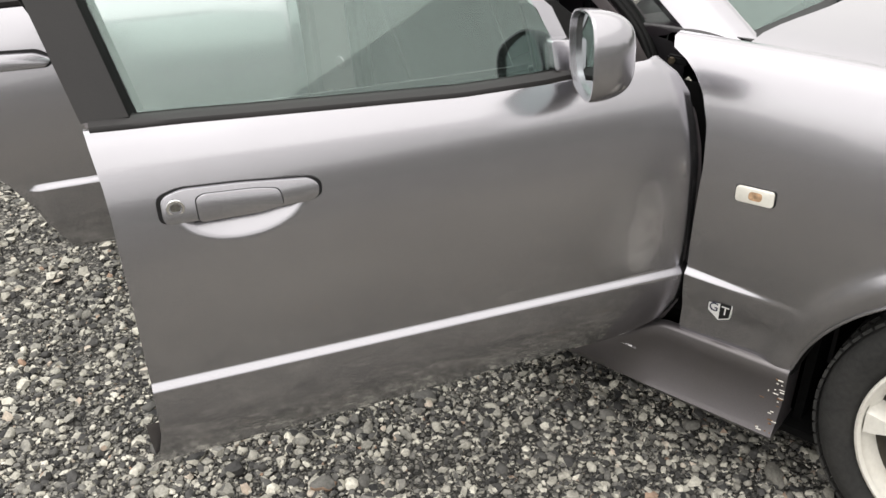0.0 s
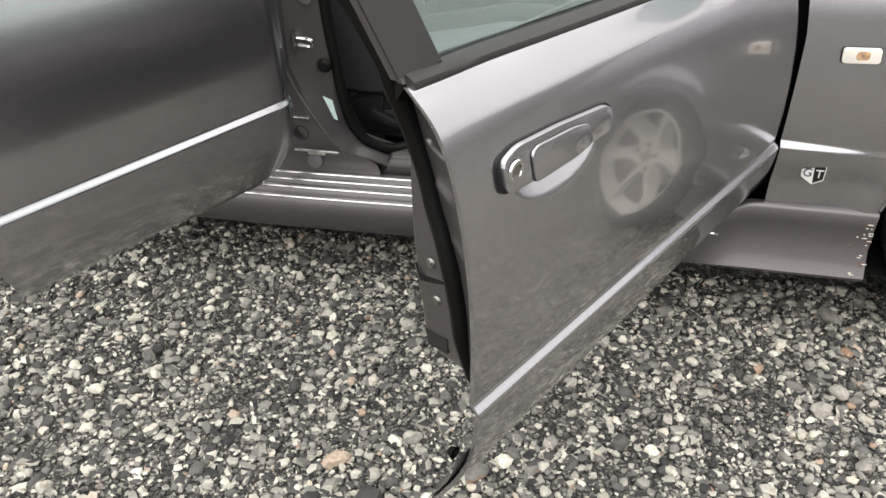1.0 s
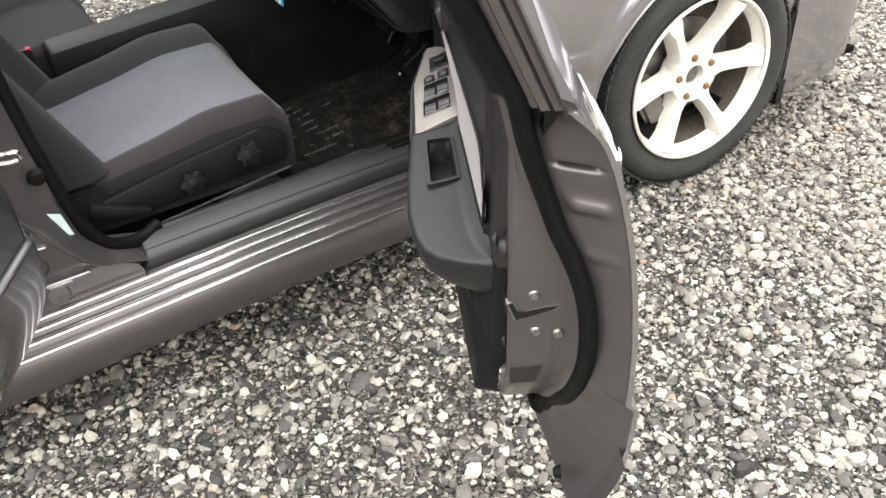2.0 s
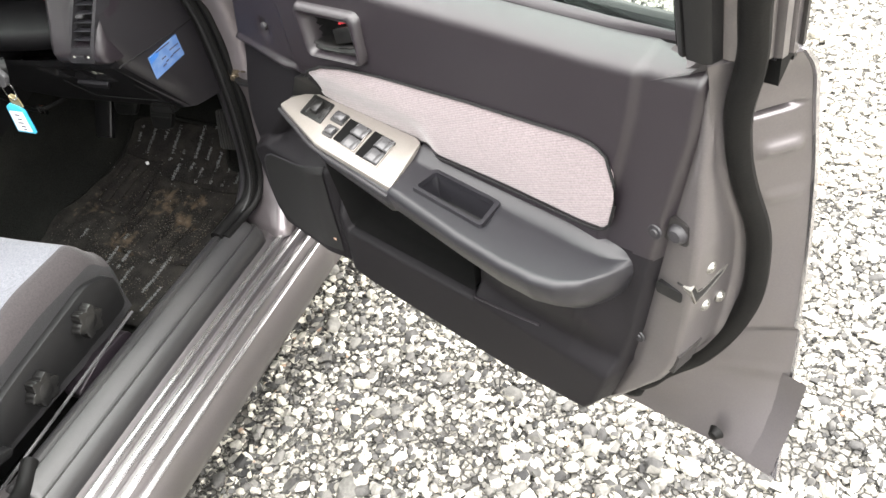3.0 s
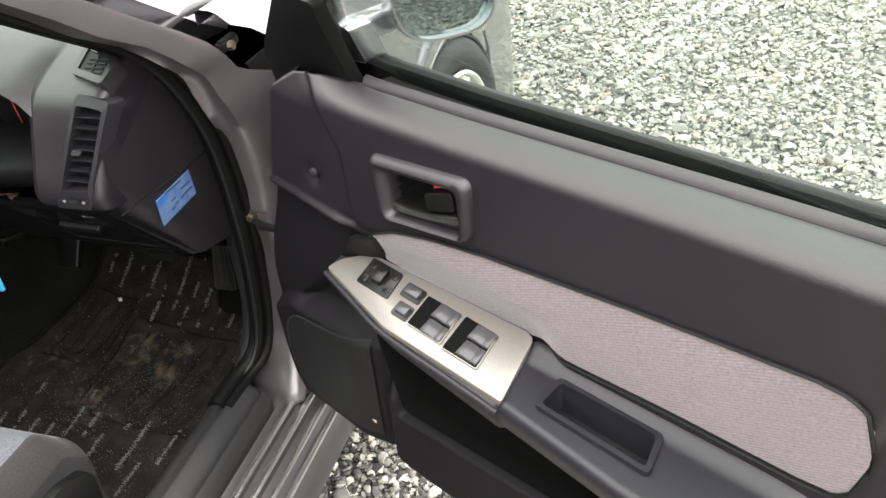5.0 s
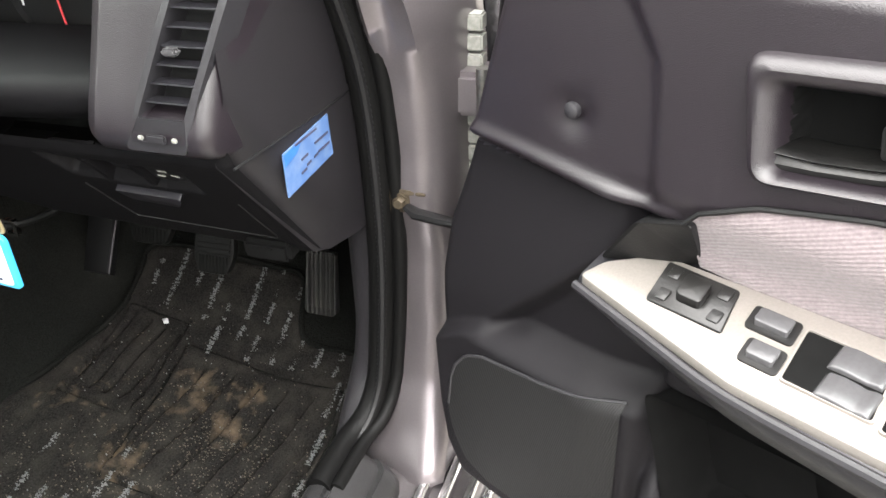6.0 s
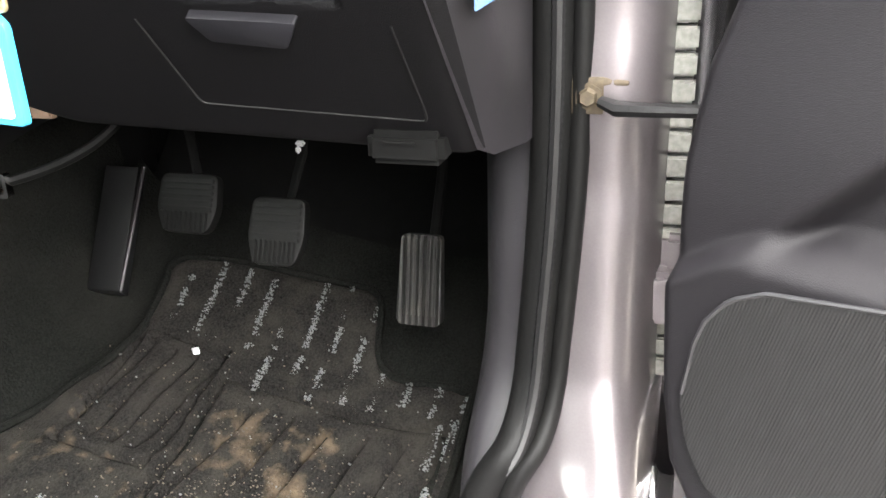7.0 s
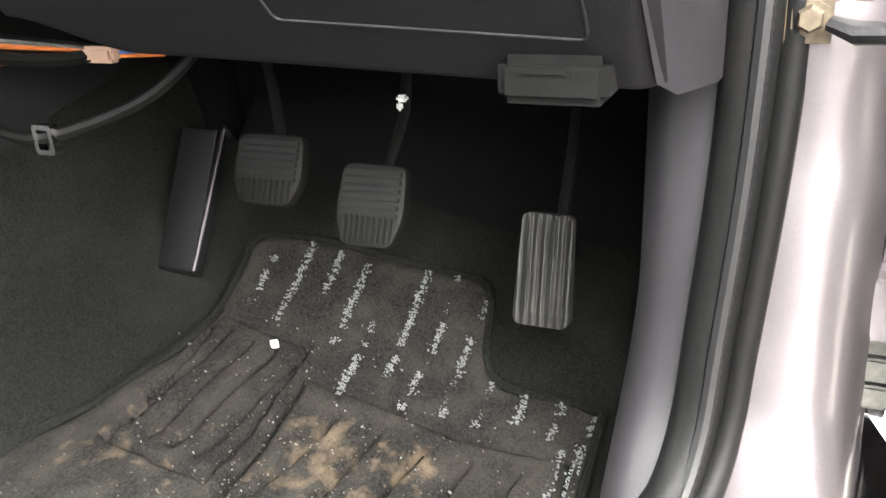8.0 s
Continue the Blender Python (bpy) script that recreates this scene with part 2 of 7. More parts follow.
# ---- mesh helpers ----
def finish(bm_or_me, name, mat, parent=None, label="", smooth=38):
    if isinstance(bm_or_me, bmesh.types.BMesh):
        me = bpy.data.meshes.new(name)
        bm_or_me.to_mesh(me)
        bm_or_me.free()
    else:
        me = bm_or_me
        me.name = name
    me.materials.append(mat)
    me.shade_smooth()
    if smooth < 180:
        me.set_sharp_from_angle(angle=radians(smooth))
    ob = new(name, me)
    if parent is not None:
        ob.parent = parent
    if label:
        tagged(ob, label)
    return ob


def part(name, bm, mat, parent, label="", smooth=38):
    """One mesh object under a thing or a part."""
    return finish(bm, name, mat, parent, label, smooth)


def thing(name, label, category, at=(0, 0, 0), group="", kind=""):
    ob = new(name)
    ob.empty_display_size = 0.05
    ob.location = at
    return tagged(ob, label, category, group, kind)


def grid(P, wrap=False):
    """A bmesh sheet from an array of n x m places."""
    P = np.asarray(P, float)
    n, m = P.shape[:2]
    bm = bmesh.new()
    vs = [[bm.verts.new(P[i, j]) for j in range(m)] for i in range(n)]
    for i in range(n - 1):
        for j in range(m - (0 if wrap else 1)):
            k = (j + 1) % m
            bm.faces.new((vs[i][j], vs[i + 1][j], vs[i + 1][k], vs[i][k]))
    return bm


def sheet(P, off):
    """A sheet with thickness: off is the way to its back."""
    P = np.asarray(P, float)
    Q = P + np.asarray(off, float)
    n, m = P.shape[:2]
    bm = bmesh.new()
    a = [[bm.verts.new(P[i, j]) for j in range(m)] for i in range(n)]
    b = [[bm.verts.new(Q[i, j]) for j in range(m)] for i in range(n)]
    for i in range(n - 1):
        for j in range(m - 1):
            bm.faces.new((a[i][j], a[i + 1][j], a[i + 1][j + 1], a[i][j + 1]))
            bm.faces.new((b[i][j + 1], b[i + 1][j + 1], b[i + 1][j], b[i][j]))
    for i in range(n - 1):
        for j in (0, m - 1):
            bm.faces.new((a[i][j], a[i + 1][j], b[i + 1][j], b[i][j]))
    for j in range(m - 1):
        for i in (0, n - 1):
            bm.faces.new((a[i][j], a[i][j + 1], b[i][j + 1], b[i][j]))
    bmesh.ops.recalc_face_normals(bm, faces=bm.faces)
    return bm


def prism(outline, put, h0, h1, bevel=0.0, seg=2):
    """An outline of (a, b) drawn out from h0 to h1; put(a, b, h) gives the place."""
    bm = bmesh.new()
    lo = [bm.verts.new(put(a, b, h0)) for a, b in outline]
    hi = [bm.verts.new(put(a, b, h1)) for a, b in outline]
    bm.faces.new(lo[::-1])
    bm.faces.new(hi)
    for i in range(len(outline)):
        j = (i + 1) % len(outline)
        bm.faces.new((lo[i], lo[j], hi[j], hi[i]))
    bmesh.ops.recalc_face_normals(bm, faces=bm.faces)
    if bevel:
        bmesh.ops.bevel(bm, geom=bm.edges[:], offset=bevel, segments=seg, affect="EDGES", profile=0.5, clamp_overlap=True)
    return bm


def block(c, s, bevel=0.004, m=None, seg=2):
    bm = bmesh.new()
    bmesh.ops.create_cube(bm, size=1, matrix=(m or Matrix()) @ Matrix.Translation(c) @ Matrix.Diagonal((*s, 1)))
    if bevel:
        bmesh.ops.bevel(bm, geom=bm.edges[:], offset=bevel, segments=seg, affect="EDGES", clamp_overlap=True)
    return bm


def join(*bms):
    a = bms[0]
    for b in bms[1:]:
        me = bpy.data.meshes.new("tmp")
        b.to_mesh(me)
        b.free()
        a.from_mesh(me)
        bpy.data.meshes.remove(me)
    return a


def smooth_path(pts, n):
    """Catmull-Rom points through pts."""
    p = np.asarray(pts, float)
    p = np.vstack([2 * p[0] - p[1], p, 2 * p[-1] - p[-2]])
    out = []
    for i in range(1, len(p) - 2):
        for t in np.linspace(0, 1, n, endpoint=False):
            a, b, c, d = p[i - 1:i + 3]
            out.append(0.5 * (2 * b + (c - a) * t + (2 * a - 5 * b + 4 * c - d) * t * t + (3 * b - a - 3 * c + d) * t ** 3))
    out.append(p[-2])
    return np.array(out)


def tube(pts, radius, seg=10, closed=False, flat=1.0, up=(0, 0, 1), n=0, ribs=0.0):
    """A round or flattened bar along a path."""
    pts = smooth_path(pts, n) if n else np.asarray(pts, float)
    N = len(pts)
    r = np.broadcast_to(np.asarray(radius, float), (N,))
    rings = []
    for i in range(N):
        t = pts[(i + 1) % N if closed else min(i + 1, N - 1)] - pts[(i - 1) % N if closed else max(i - 1, 0)]
        t = t / (np.linalg.norm(t) + 1e-9)
        a = np.cross(t, up)
        if np.linalg.norm(a) < 1e-3:
            a = np.cross(t, (0, 1, 0))
        a /= np.linalg.norm(a)
        b = np.cross(a, t)
        k = r[i] * (1 + (ribs if i % 2 else 0))
        rings.append([pts[i] + k * (math.cos(w) * a + flat * math.sin(w) * b) for w in np.linspace(0, 2 * math.pi, seg, endpoint=False)])
    if closed:
        rings.append(rings[0])
    bm = grid(np.array(rings), wrap=True)
    if closed:
        bmesh.ops.remove_doubles(bm, verts=bm.verts, dist=1e-6)
    else:
        bmesh.ops.holes_fill(bm, edges=[e for e in bm.edges if e.is_boundary])
    bmesh.ops.recalc_face_normals(bm, faces=bm.faces)
    return bm


def lathe(profile, seg=48, m=None, cap=False):
    """Turns (radius, height) about the z axis."""
    P = np.array([[(r * math.cos(w), r * math.sin(w), h) for w in np.linspace(0, 2 * math.pi, seg, endpoint=False)] for r, h in profile])
    bm = grid(P, wrap=True)
    if cap:
        bmesh.ops.holes_fill(bm, edges=[e for e in bm.edges if e.is_boundary])
    bmesh.ops.recalc_face_normals(bm, faces=bm.faces)
    if m is not None:
        bmesh.ops.transform(bm, matrix=m, verts=bm.verts)
    return bm


def curve_of(rows):
    """Straight steps between (at, value) pairs."""
    xs, ys = zip(*rows)
    return lambda x: float(np.interp(x, xs, ys))


def soft(x, a, b):
    """0 at a, 1 at b, smooth between."""
    t = np.clip((x - a) / (b - a), 0, 1)
    return t * t * (3 - 2 * t)


def rounded(pts, r, n=4):
    """An outline with its corners rounded."""
    out = []
    P = [Vector(p) for p in pts]
    for i, p in enumerate(P):
        a, b = P[i - 1] - p, P[(i + 1) % len(P)] - p
        q = min(r, a.length * 0.45, b.length * 0.45)
        s, e = p + a.normalized() * q, p + b.normalized() * q
        for k in range(n + 1):
            t = k / n
            v = s * (1 - t) ** 2 + p * 2 * t * (1 - t) + e * t * t
            out.append((v.x, v.y))
    return out


def ring(outer, inner, put, h0, h1, bevel=0.0):
    """A frame between two outlines with as many points each."""
    bm = bmesh.new()
    k = len(outer)
    v = [[bm.verts.new(put(a, b, h)) for a, b in o] for o, h in ((outer, h0), (outer, h1), (inner, h1), (inner, h0))]
    for i in range(k):
        j = (i + 1) % k
        for s in range(4):
            bm.faces.new((v[s][i], v[s][j], v[(s + 1) % 4][j], v[(s + 1) % 4][i]))
    bmesh.ops.recalc_face_normals(bm, faces=bm.faces)
    return bm


def loops(rings_, put):
    """A moulding through closed outlines, each at its own height."""
    P = [[put(a, b, h) for a, b in o] for o, h in rings_]
    bm = grid(P, wrap=True)
    bmesh.ops.recalc_face_normals(bm, faces=bm.faces)
    return bm


def lettering(name, text, size, m, mat, parent, depth=0.0006, label=""):
    cu = bpy.data.curves.new(name, "FONT")
    cu.body, cu.size, cu.extrude, cu.align_x, cu.align_y = text, size, depth, "CENTER", "CENTER"
    tmp = bpy.data.objects.new(name, cu)
    me = bpy.data.meshes.new_from_object(tmp)
    bpy.data.objects.remove(tmp)
    me.transform(m)
    return finish(me, name, mat, parent, label)


# ---- the body's side: one section serves doors and wings ----
SECTION = curve_of([(0.30, -0.075), (0.355, -0.046), (0.375, -0.032), (0.40, -0.020), (0.44, -0.004), (0.50, 0.009), (0.55, 0.014), (0.62, 0.0175),
                    (0.70, 0.0165), (0.78, 0.010), (0.84, 0.002), (0.88, -0.0055), (0.94, -0.0195), (0.985, -0.035), (1.01, -0.0475), (1.03, -0.063), (1.05, -0.085)])


def side(z, crease, amount=0.013):
    """How far the body's side stands out at a height; it steps out below the crease line."""
    zz = np.linspace(z - 0.02, z + 0.02, 5)
    base = float(np.mean([SECTION(a) for a in zz]))
    return base + amount * (1 - soft(z, crease - 0.009, crease + 0.009)) * soft(z, 0.36, 0.5)


def rows_between(z0, crease, z1, n0=16, n1=26):
    a = np.linspace(z0, crease - 0.011, n0, endpoint=False)
    b = np.linspace(crease - 0.011, crease + 0.011, 8, endpoint=False)
    return np.concatenate([a, b, np.linspace(crease + 0.011, z1, n1)])


car = thing("car", "silver-grey saloon car with two open doors parked on gravel", "car")

# ---- front door: u runs back from the hinge, v outwards ----
DOOR = pose(0, 0, 0, 0, 0, 60)


def D(u, v, z):
    return (-u, -v, z)


door_front = curve_of([(0.355, 0.08), (0.372, 0.035), (0.395, -0.006), (0.45, -0.024), (0.80, -0.021), (0.88, -0.011), (0.945, 0.003), (0.985, 0.027), (1.02, 0.068)])
door_rear = curve_of([(0.355, 1.174), (0.42, 1.153), (0.48, 1.142), (0.58, 1.138), (0.78, 1.137), (0.92, 1.138), (0.96, 1.140), (1.0, 1.145), (1.045, 1.152)])
# the door seal's run along the rear edge
seal_u = curve_of([(0.36, 0.90), (0.42, 0.955), (0.46, 0.985), (0.50, 1.020), (0.54, 1.046), (0.58, 1.066), (0.62, 1.081), (0.66, 1.093), (0.70, 1.098), (0.78, 1.103), (0.82, 1.100), (0.90, 1.097), (0.94, 1.100), (0.98, 1.106), (1.02, 1.119), (1.06, 1.128)])
seal_v = curve_of([(0.36, -0.07), (0.50, -0.048), (0.54, -0.042), (0.62, -0.036), (0.70, -0.039), (0.74, -0.044), (0.78, -0.052), (0.82, -0.066), (0.86, -0.083), (0.90, -0.096), (0.98, -0.121), (1.02, -0.129), (1.06, -0.139)])
door_top = curve_of([(0.0, 1.02), (0.14, 1.018), (0.32, 1.007), (0.50, 1.008), (0.9, 1.028), (1.15, 1.042)])


def door_skin_v(u, z):
    v = side(z, 0.55 + 0.037 * u / 1.14) - 0.022 * (1 - u / 1.14)
    v -= 0.018 * (1 - soft(u - door_front(z), 0.0, 0.050)) ** 2
    if abs(u - 0.930) < 0.102:
        low = 0.896 - 0.054 * (1 - ((u - 0.930) / 0.102) ** 2) ** 0.5
        v -= 0.42 * soft(z, low - 0.003, low + 0.006) * max(0.0, min(z, 0.905) - low) * (1 - soft(z, 0.905, 0.925))
    hollow = ((u - 0.30) / 0.16) ** 2 + ((z - 0.985 + 0.12 * (u - 0.3)) / 0.03) ** 2
    v -= 0.0022 * soft(1.2 - hollow, 0.0, 1.2)
    t = door_top(u)
    v -= 0.014 * max(0.0, min(1.1, (z - t + 0.05) / 0.05)) ** 1.7 * soft(u, 0.14, 0.32) * (1 - 0.5 * soft(u, 0.98, 1.13))
    return v


def make_front_door():
    outline = [(0.07, 0.40), (0.88, 0.39), (0.94, 0.44), (1.0, 0.53), (1.04, 0.60), (1.06, 0.68), (1.07, 0.80), (1.08, 1.02), (0.18, 1.0), (0.10, 0.92), (0.07, 0.8)]
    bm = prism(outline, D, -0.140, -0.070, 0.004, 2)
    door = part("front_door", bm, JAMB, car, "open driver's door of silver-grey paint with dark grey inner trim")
    door.matrix_basis = DOOR
    # outer skin
    ss = np.concatenate([np.linspace(0, 0.06, 9), np.linspace(0.075, 0.66, 46), np.linspace(0.665, 0.97, 62), np.linspace(0.975, 1, 5)])
    P = []
    for s in ss:
        top = door_top(0.078 + s * 1.06)
        col = []
        for z in rows_between(0.355, 0.55 + 0.037 * s, top, 18, 84):
            u = door_front(z) + s * (door_rear(z) - door_front(z))
            col.append(D(u, door_skin_v(u, z), z))
        P.append(col)
    part("door_skin", sheet(P, (0, 0.007, 0)), PAINT, door, "silver-grey painted outer panel with a raised waist line", 60)
    # shell end, folded edge and pressed jamb
    shell_rear = curve_of([(0.36, 0.88), (0.39, 0.90), (0.44, 0.96), (0.53, 1.03), (0.56, 1.052), (0.60, 1.062), (0.68, 1.074), (0.75, 1.082), (0.80, 1.086), (1.05, 1.095)])

    def ramp_end(z):
        return np.array([min(shell_rear(z), seal_u(z) - 0.009), seal_v(z) - 0.020]), np.array([door_rear(z) - 0.004, door_skin_v(door_rear(z), z) - 0.0075])
    P = []
    zs = np.concatenate([np.linspace(0.362, 0.94, 120), np.linspace(0.944, 0.97, 14), np.linspace(0.974, 1.036, 12)])
    for z in zs:
        b, a = ramp_end(z)
        rib = 0.009 * math.exp(-((z - 0.903) / 0.010) ** 2) + 0.004 * math.exp(-((z - 0.828) / 0.009) ** 2) - 0.013 * math.exp(-((z - 0.957) / 0.0035) ** 2) + 0.004 * math.exp(-((z - 0.50) / 0.012) ** 2)
        us, tr = b[0], trim_rear(z)
        row = [D(tr - 0.05, -0.128, z), D(min(tr - 0.01, us - 0.02), -0.134, z), D(us - 0.008, -0.141, z), D(us - 0.002, -0.139, z), D(us, -0.134, z), D(us + 0.001, 0.6 * -0.134 + 0.4 * b[1], z), D(us, 0.25 * -0.134 + 0.75 * b[1], z)]
        for k in np.linspace(0, 1, 18):
            u, v = b[0] + (a[0] - b[0]) * k ** 1.15, b[1] * (1 - k) + a[1] * k
            u += rib * soft(k, 0.38, 0.50) * (1 - soft(k, 0.80, 0.96))
            row.append(D(u, v, z))
        P.append(row)
    P.append([(x + 0.004, y, 1.039) for x, y, z in P[-1]])
    P.append([(x + 0.016, y, 1.022) for x, y, z in P[-1]])
    P.append([(x + 0.06, y, 0.995) for x, y, z in P[-1]])
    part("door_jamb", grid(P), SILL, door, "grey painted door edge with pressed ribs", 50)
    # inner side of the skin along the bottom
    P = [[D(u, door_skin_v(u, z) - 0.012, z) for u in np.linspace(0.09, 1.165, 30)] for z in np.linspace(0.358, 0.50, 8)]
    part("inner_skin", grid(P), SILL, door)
    # weatherstrip round the shell
    seal = [(1.32, -0.315, 1.42), (1.235, -0.262, 1.30), (1.180, -0.208, 1.20), (1.150, -0.172, 1.13)]
    seal += [(seal_u(z) + 0.003, seal_v(z), z) for z in np.linspace(1.06, 0.50, 18)]
    seal += [(0.985, -0.055, 0.455), (0.945, -0.07, 0.405), (0.89, -0.08, 0.380), (0.5, -0.08, 0.372), (0.12, -0.10, 0.385), (0.07, -0.10, 0.43), (0.06, -0.10, 0.75), (0.09, -0.11, 0.93)]
    part("weatherstrip", tube([D(*p) for p in seal], 0.0150, 10, n=6, flat=0.85, up=(0, 1, 0)), RUBBER, door, "black rubber door seal")
    # latch
    slot = [(-0.141, 0.735), (-0.131, 0.708), (-0.112, 0.712), (-0.082, 0.722), (-0.074, 0.728), (-0.092, 0.727), (-0.118, 0.722), (-0.128, 0.724), (-0.134, 0.738)]
    part("latch_slot", prism(slot, lambda a, b, h: D(h, a, b), 1.06, 1.0805), BLACK, door, "black latch slot")
    slot2 = [tuple(Vector((-0.11, 0.722)) + (Vector(p) - Vector((-0.11, 0.722))) * 1.08) for p in slot]
    part("latch_mouth", prism(rounded([(1.030, 0.704), (1.068, 0.706), (1.068, 0.722), (1.030, 0.722)], 0.005), lambda a, b, h: D(a, h, b), -0.1425, -0.13), BLACK, door, "black latch mouth")
    part("stop_patch", prism(rounded([(1.040, 0.795), (1.073, 0.797), (1.073, 0.828), (1.045, 0.830)], 0.005), lambda a, b, h: D(a, h, b), -0.1422, -0.13), GARNISH, door)
    part("latch_edge", ring(slot2, slot, lambda a, b, h: D(h, a, b), 1.07, 1.0815), STEEL, door)
    for u, a, b in ((1.083, -0.108, 0.750), (1.0755, -0.104, 0.681), (1.0755, -0.074, 0.674)):
        part("latch_screw", lathe([(0.0, 0.004), (0.003, 0.004), (0.0035, 0.0025), (0.006, 0.003), (0.0085, 0.0), (0.0085, -0.01)], 18, Matrix.Translation(D(u, a, b)) @ pose(0, 0, 0, 0, -90, 0)), STEEL, door, "steel latch screw")
    part("rubber_stop", lathe([(0.0, 0.008), (0.008, 0.008), (0.011, 0.005), (0.013, 0.0), (0.013, -0.01)], 20, Matrix.Translation(D(1.060, -0.142, 0.811)) @ pose(0, 0, 0, -90, 0, 0)), TRIM2, door, "round dark rubber stop")
    part("bottom_bolt", lathe([(0.0, 0.012), (0.007, 0.011), (0.010, 0.004), (0.012, 0)], 16, Matrix.Translation(D(1.080, -0.062, 0.392)) @ pose(0, 0, 0, -90, 0, 0)), RUBBER, door, "black plastic plug")
    part("drain_tape", prism([(-0.137, 0.603), (-0.092, 0.605), (-0.10, 0.566), (-0.137, 0.566)], lambda a, b, h: D(shell_rear(b) + h, a, b), -0.01, 0.0025), GARNISH, door, "worn grey drain patch")
    # outer handle
    gasket = rounded([(1.066, 0.889), (1.066, 0.934), (1.03, 0.944), (0.93, 0.938), (0.805, 0.925), (0.789, 0.914), (0.790, 0.893), (0.805, 0.884), (0.98, 0.885)], 0.014, 4)
    c = Vector((0.93, 0.912))
    body = [tuple(c + (Vector(p) - c) * 0.952) for p in gasket]
    def H(a, b, h):
        return D(a, side(b, 0.58) - 0.022 * (1 - a / 1.14) + h, b)
    part("handle_gasket", prism(gasket, H, -0.03, 0.004), BLACK, door, "black handle gasket")
    handle = prism(body, H, -0.02, 0.0110, 0.004, 3)
    part("door_handle", handle, PAINT, door, "body-coloured pull handle")
    grip = rounded([(1.003, 0.886), (1.003, 0.925), (0.99, 0.931), (0.90, 0.925), (0.865, 0.918), (0.860, 0.889), (0.90, 0.884)], 0.009, 4)
    part("handle_shadow_gap", prism([tuple(Vector((0.932, 0.907)) + (Vector(p) - Vector((0.932, 0.907))) * 1.025) for p in grip], H, 0.0, 0.0116), BLACK, door)
    part("handle_grip", prism(grip, H, 0.0, 0.0150, 0.004, 3), PAINT, door, "lift grip of the handle")
    hp = Matrix.Translation(H(1.037, 0.915, 0.0107)) @ pose(0, 0, 0, 90, 0, 0)
    part("lock_ring", lathe([(0.0095, 0.0), (0.0105, 0.0025), (0.0145, 0.0025), (0.0155, 0.0)], 28, hp), CHROME, door, "bright lock ring")
    part("lock_cylinder", lathe([(0.0, 0.0015), (0.008, 0.0015), (0.0088, 0)], 24, hp), STEEL, door)
    # waist moulding outside
    P = []
    for u in np.linspace(0.20, 1.142, 40):
        t = door_top(u)
        w = door_skin_v(u, t)
        P.append([D(u, v, t + dz) for v, dz in ((w - 0.010, -0.012), (w + 0.0035, -0.006), (w + 0.0045, -0.001), (w + 0.0015, 0.005), (w - 0.008, 0.0095), (w - 0.018, 0.0130), (w - 0.024, 0.0135), (w - 0.028, 0.0115), (w - 0.029, 0.004), (w - 0.030, -0.03))])
    P.append([D(1.143, -0.09, 1.042)] * 10)
    moulding = part("waist_moulding", grid(P), GARNISH, door, "black outer window moulding")
    moulding.data.materials.append(RUBBER)
    for f in moulding.data.polygons:
        if -f.center.y < door_skin_v(-f.center.x, door_top(-f.center.x)) - 0.016:
            f.material_index = 1
    # glass and its frame lean inwards
    def W(u, z, k=0.0):
        return D(u, -0.141 - 0.42 * (z - 1.055) + k, z)
    line = curve_of([(1.0, 0.262), (1.025, 0.27), (1.14, 0.318), (1.25, 0.50), (1.40, 0.74)])
    tilt = lambda z: 1.070 + 0.24 * (z - 1.055)
    P = [[W(line(z) + s * (tilt(z) - line(z)), z, 0.018) for s in np.linspace(0, 1, 16)] for z in np.linspace(0.98, 1.405, 14)]
    pane = part("window_glass", sheet(P, (0, 0.0035, 0)), GLASS, door, "raised green-tinted side window")
    pane.visible_shadow = False
    for nm, path, mat, lab in (("rear_frame", [(tilt(z) + 0.044, z) for z in np.linspace(1.042, 1.42, 8)], SILL, "grey rear window frame"),
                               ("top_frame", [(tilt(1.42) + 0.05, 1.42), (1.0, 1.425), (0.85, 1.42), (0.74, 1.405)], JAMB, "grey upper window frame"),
                               ("front_frame", [(line(z) - 0.018, z) for z in np.linspace(1.02, 1.41, 12)], PAINT, "painted front window frame")):
        Q = []
        for u, z in path:
            if nm == "rear_frame":
                # stepped rear face: groove, flat, groove and outer return
                Q.append([W(u + a, z, k) for a, k in ((-0.040, 0.004), (-0.036, 0.040), (0.030, 0.046), (0.036, 0.044), (0.036, 0.036), (0.030, 0.034), (0.034, 0.031), (0.034, 0.022), (0.026, 0.020), (0.026, 0.016), (0.020, 0.006), (0.0, -0.006), (-0.040, -0.008), (-0.040, 0.004))])
                continue
            au, az = (0.018, 0) if nm != "top_frame" else (0, 0.022)
            Q.append([W(u + a * au, z + a * az, k) for a, k in ((-1, -0.0112), (-1, 0.003), (-0.9, 0.012), (0.9, 0.012), (1, 0.003), (1, -0.010), (0.75, -0.013), (0.75, -0.016), (0.3, -0.020), (-0.6, -0.018), (-1, -0.0112))])
        part(nm, grid(Q), mat, door, lab)
    P = [[W(tilt(z) + 0.010 + s * 0.074, z, 0.047) for s in np.linspace(0, 1, 5)] for z in np.linspace(1.050, 1.42, 11)]
    part("pillar_garnish", sheet(P, (0, 0.004, 0)), GARNISH, door, "matt black pillar film with grey wear")
    Q = []
    for z in np.linspace(1.045, 1.42, 10):
        u = tilt(z) - 0.008
        Q.append([W(u + a, z, k) for a, k in ((-0.004, -0.012), (-0.006, 0.006), (0.004, 0.012), (0.010, 0.030), (0.017, 0.046), (0.022, 0.046), (0.022, -0.012))])
    part("glass_channel", grid(Q), RUBBER, door, "black rubber glass channel")
    Q = []
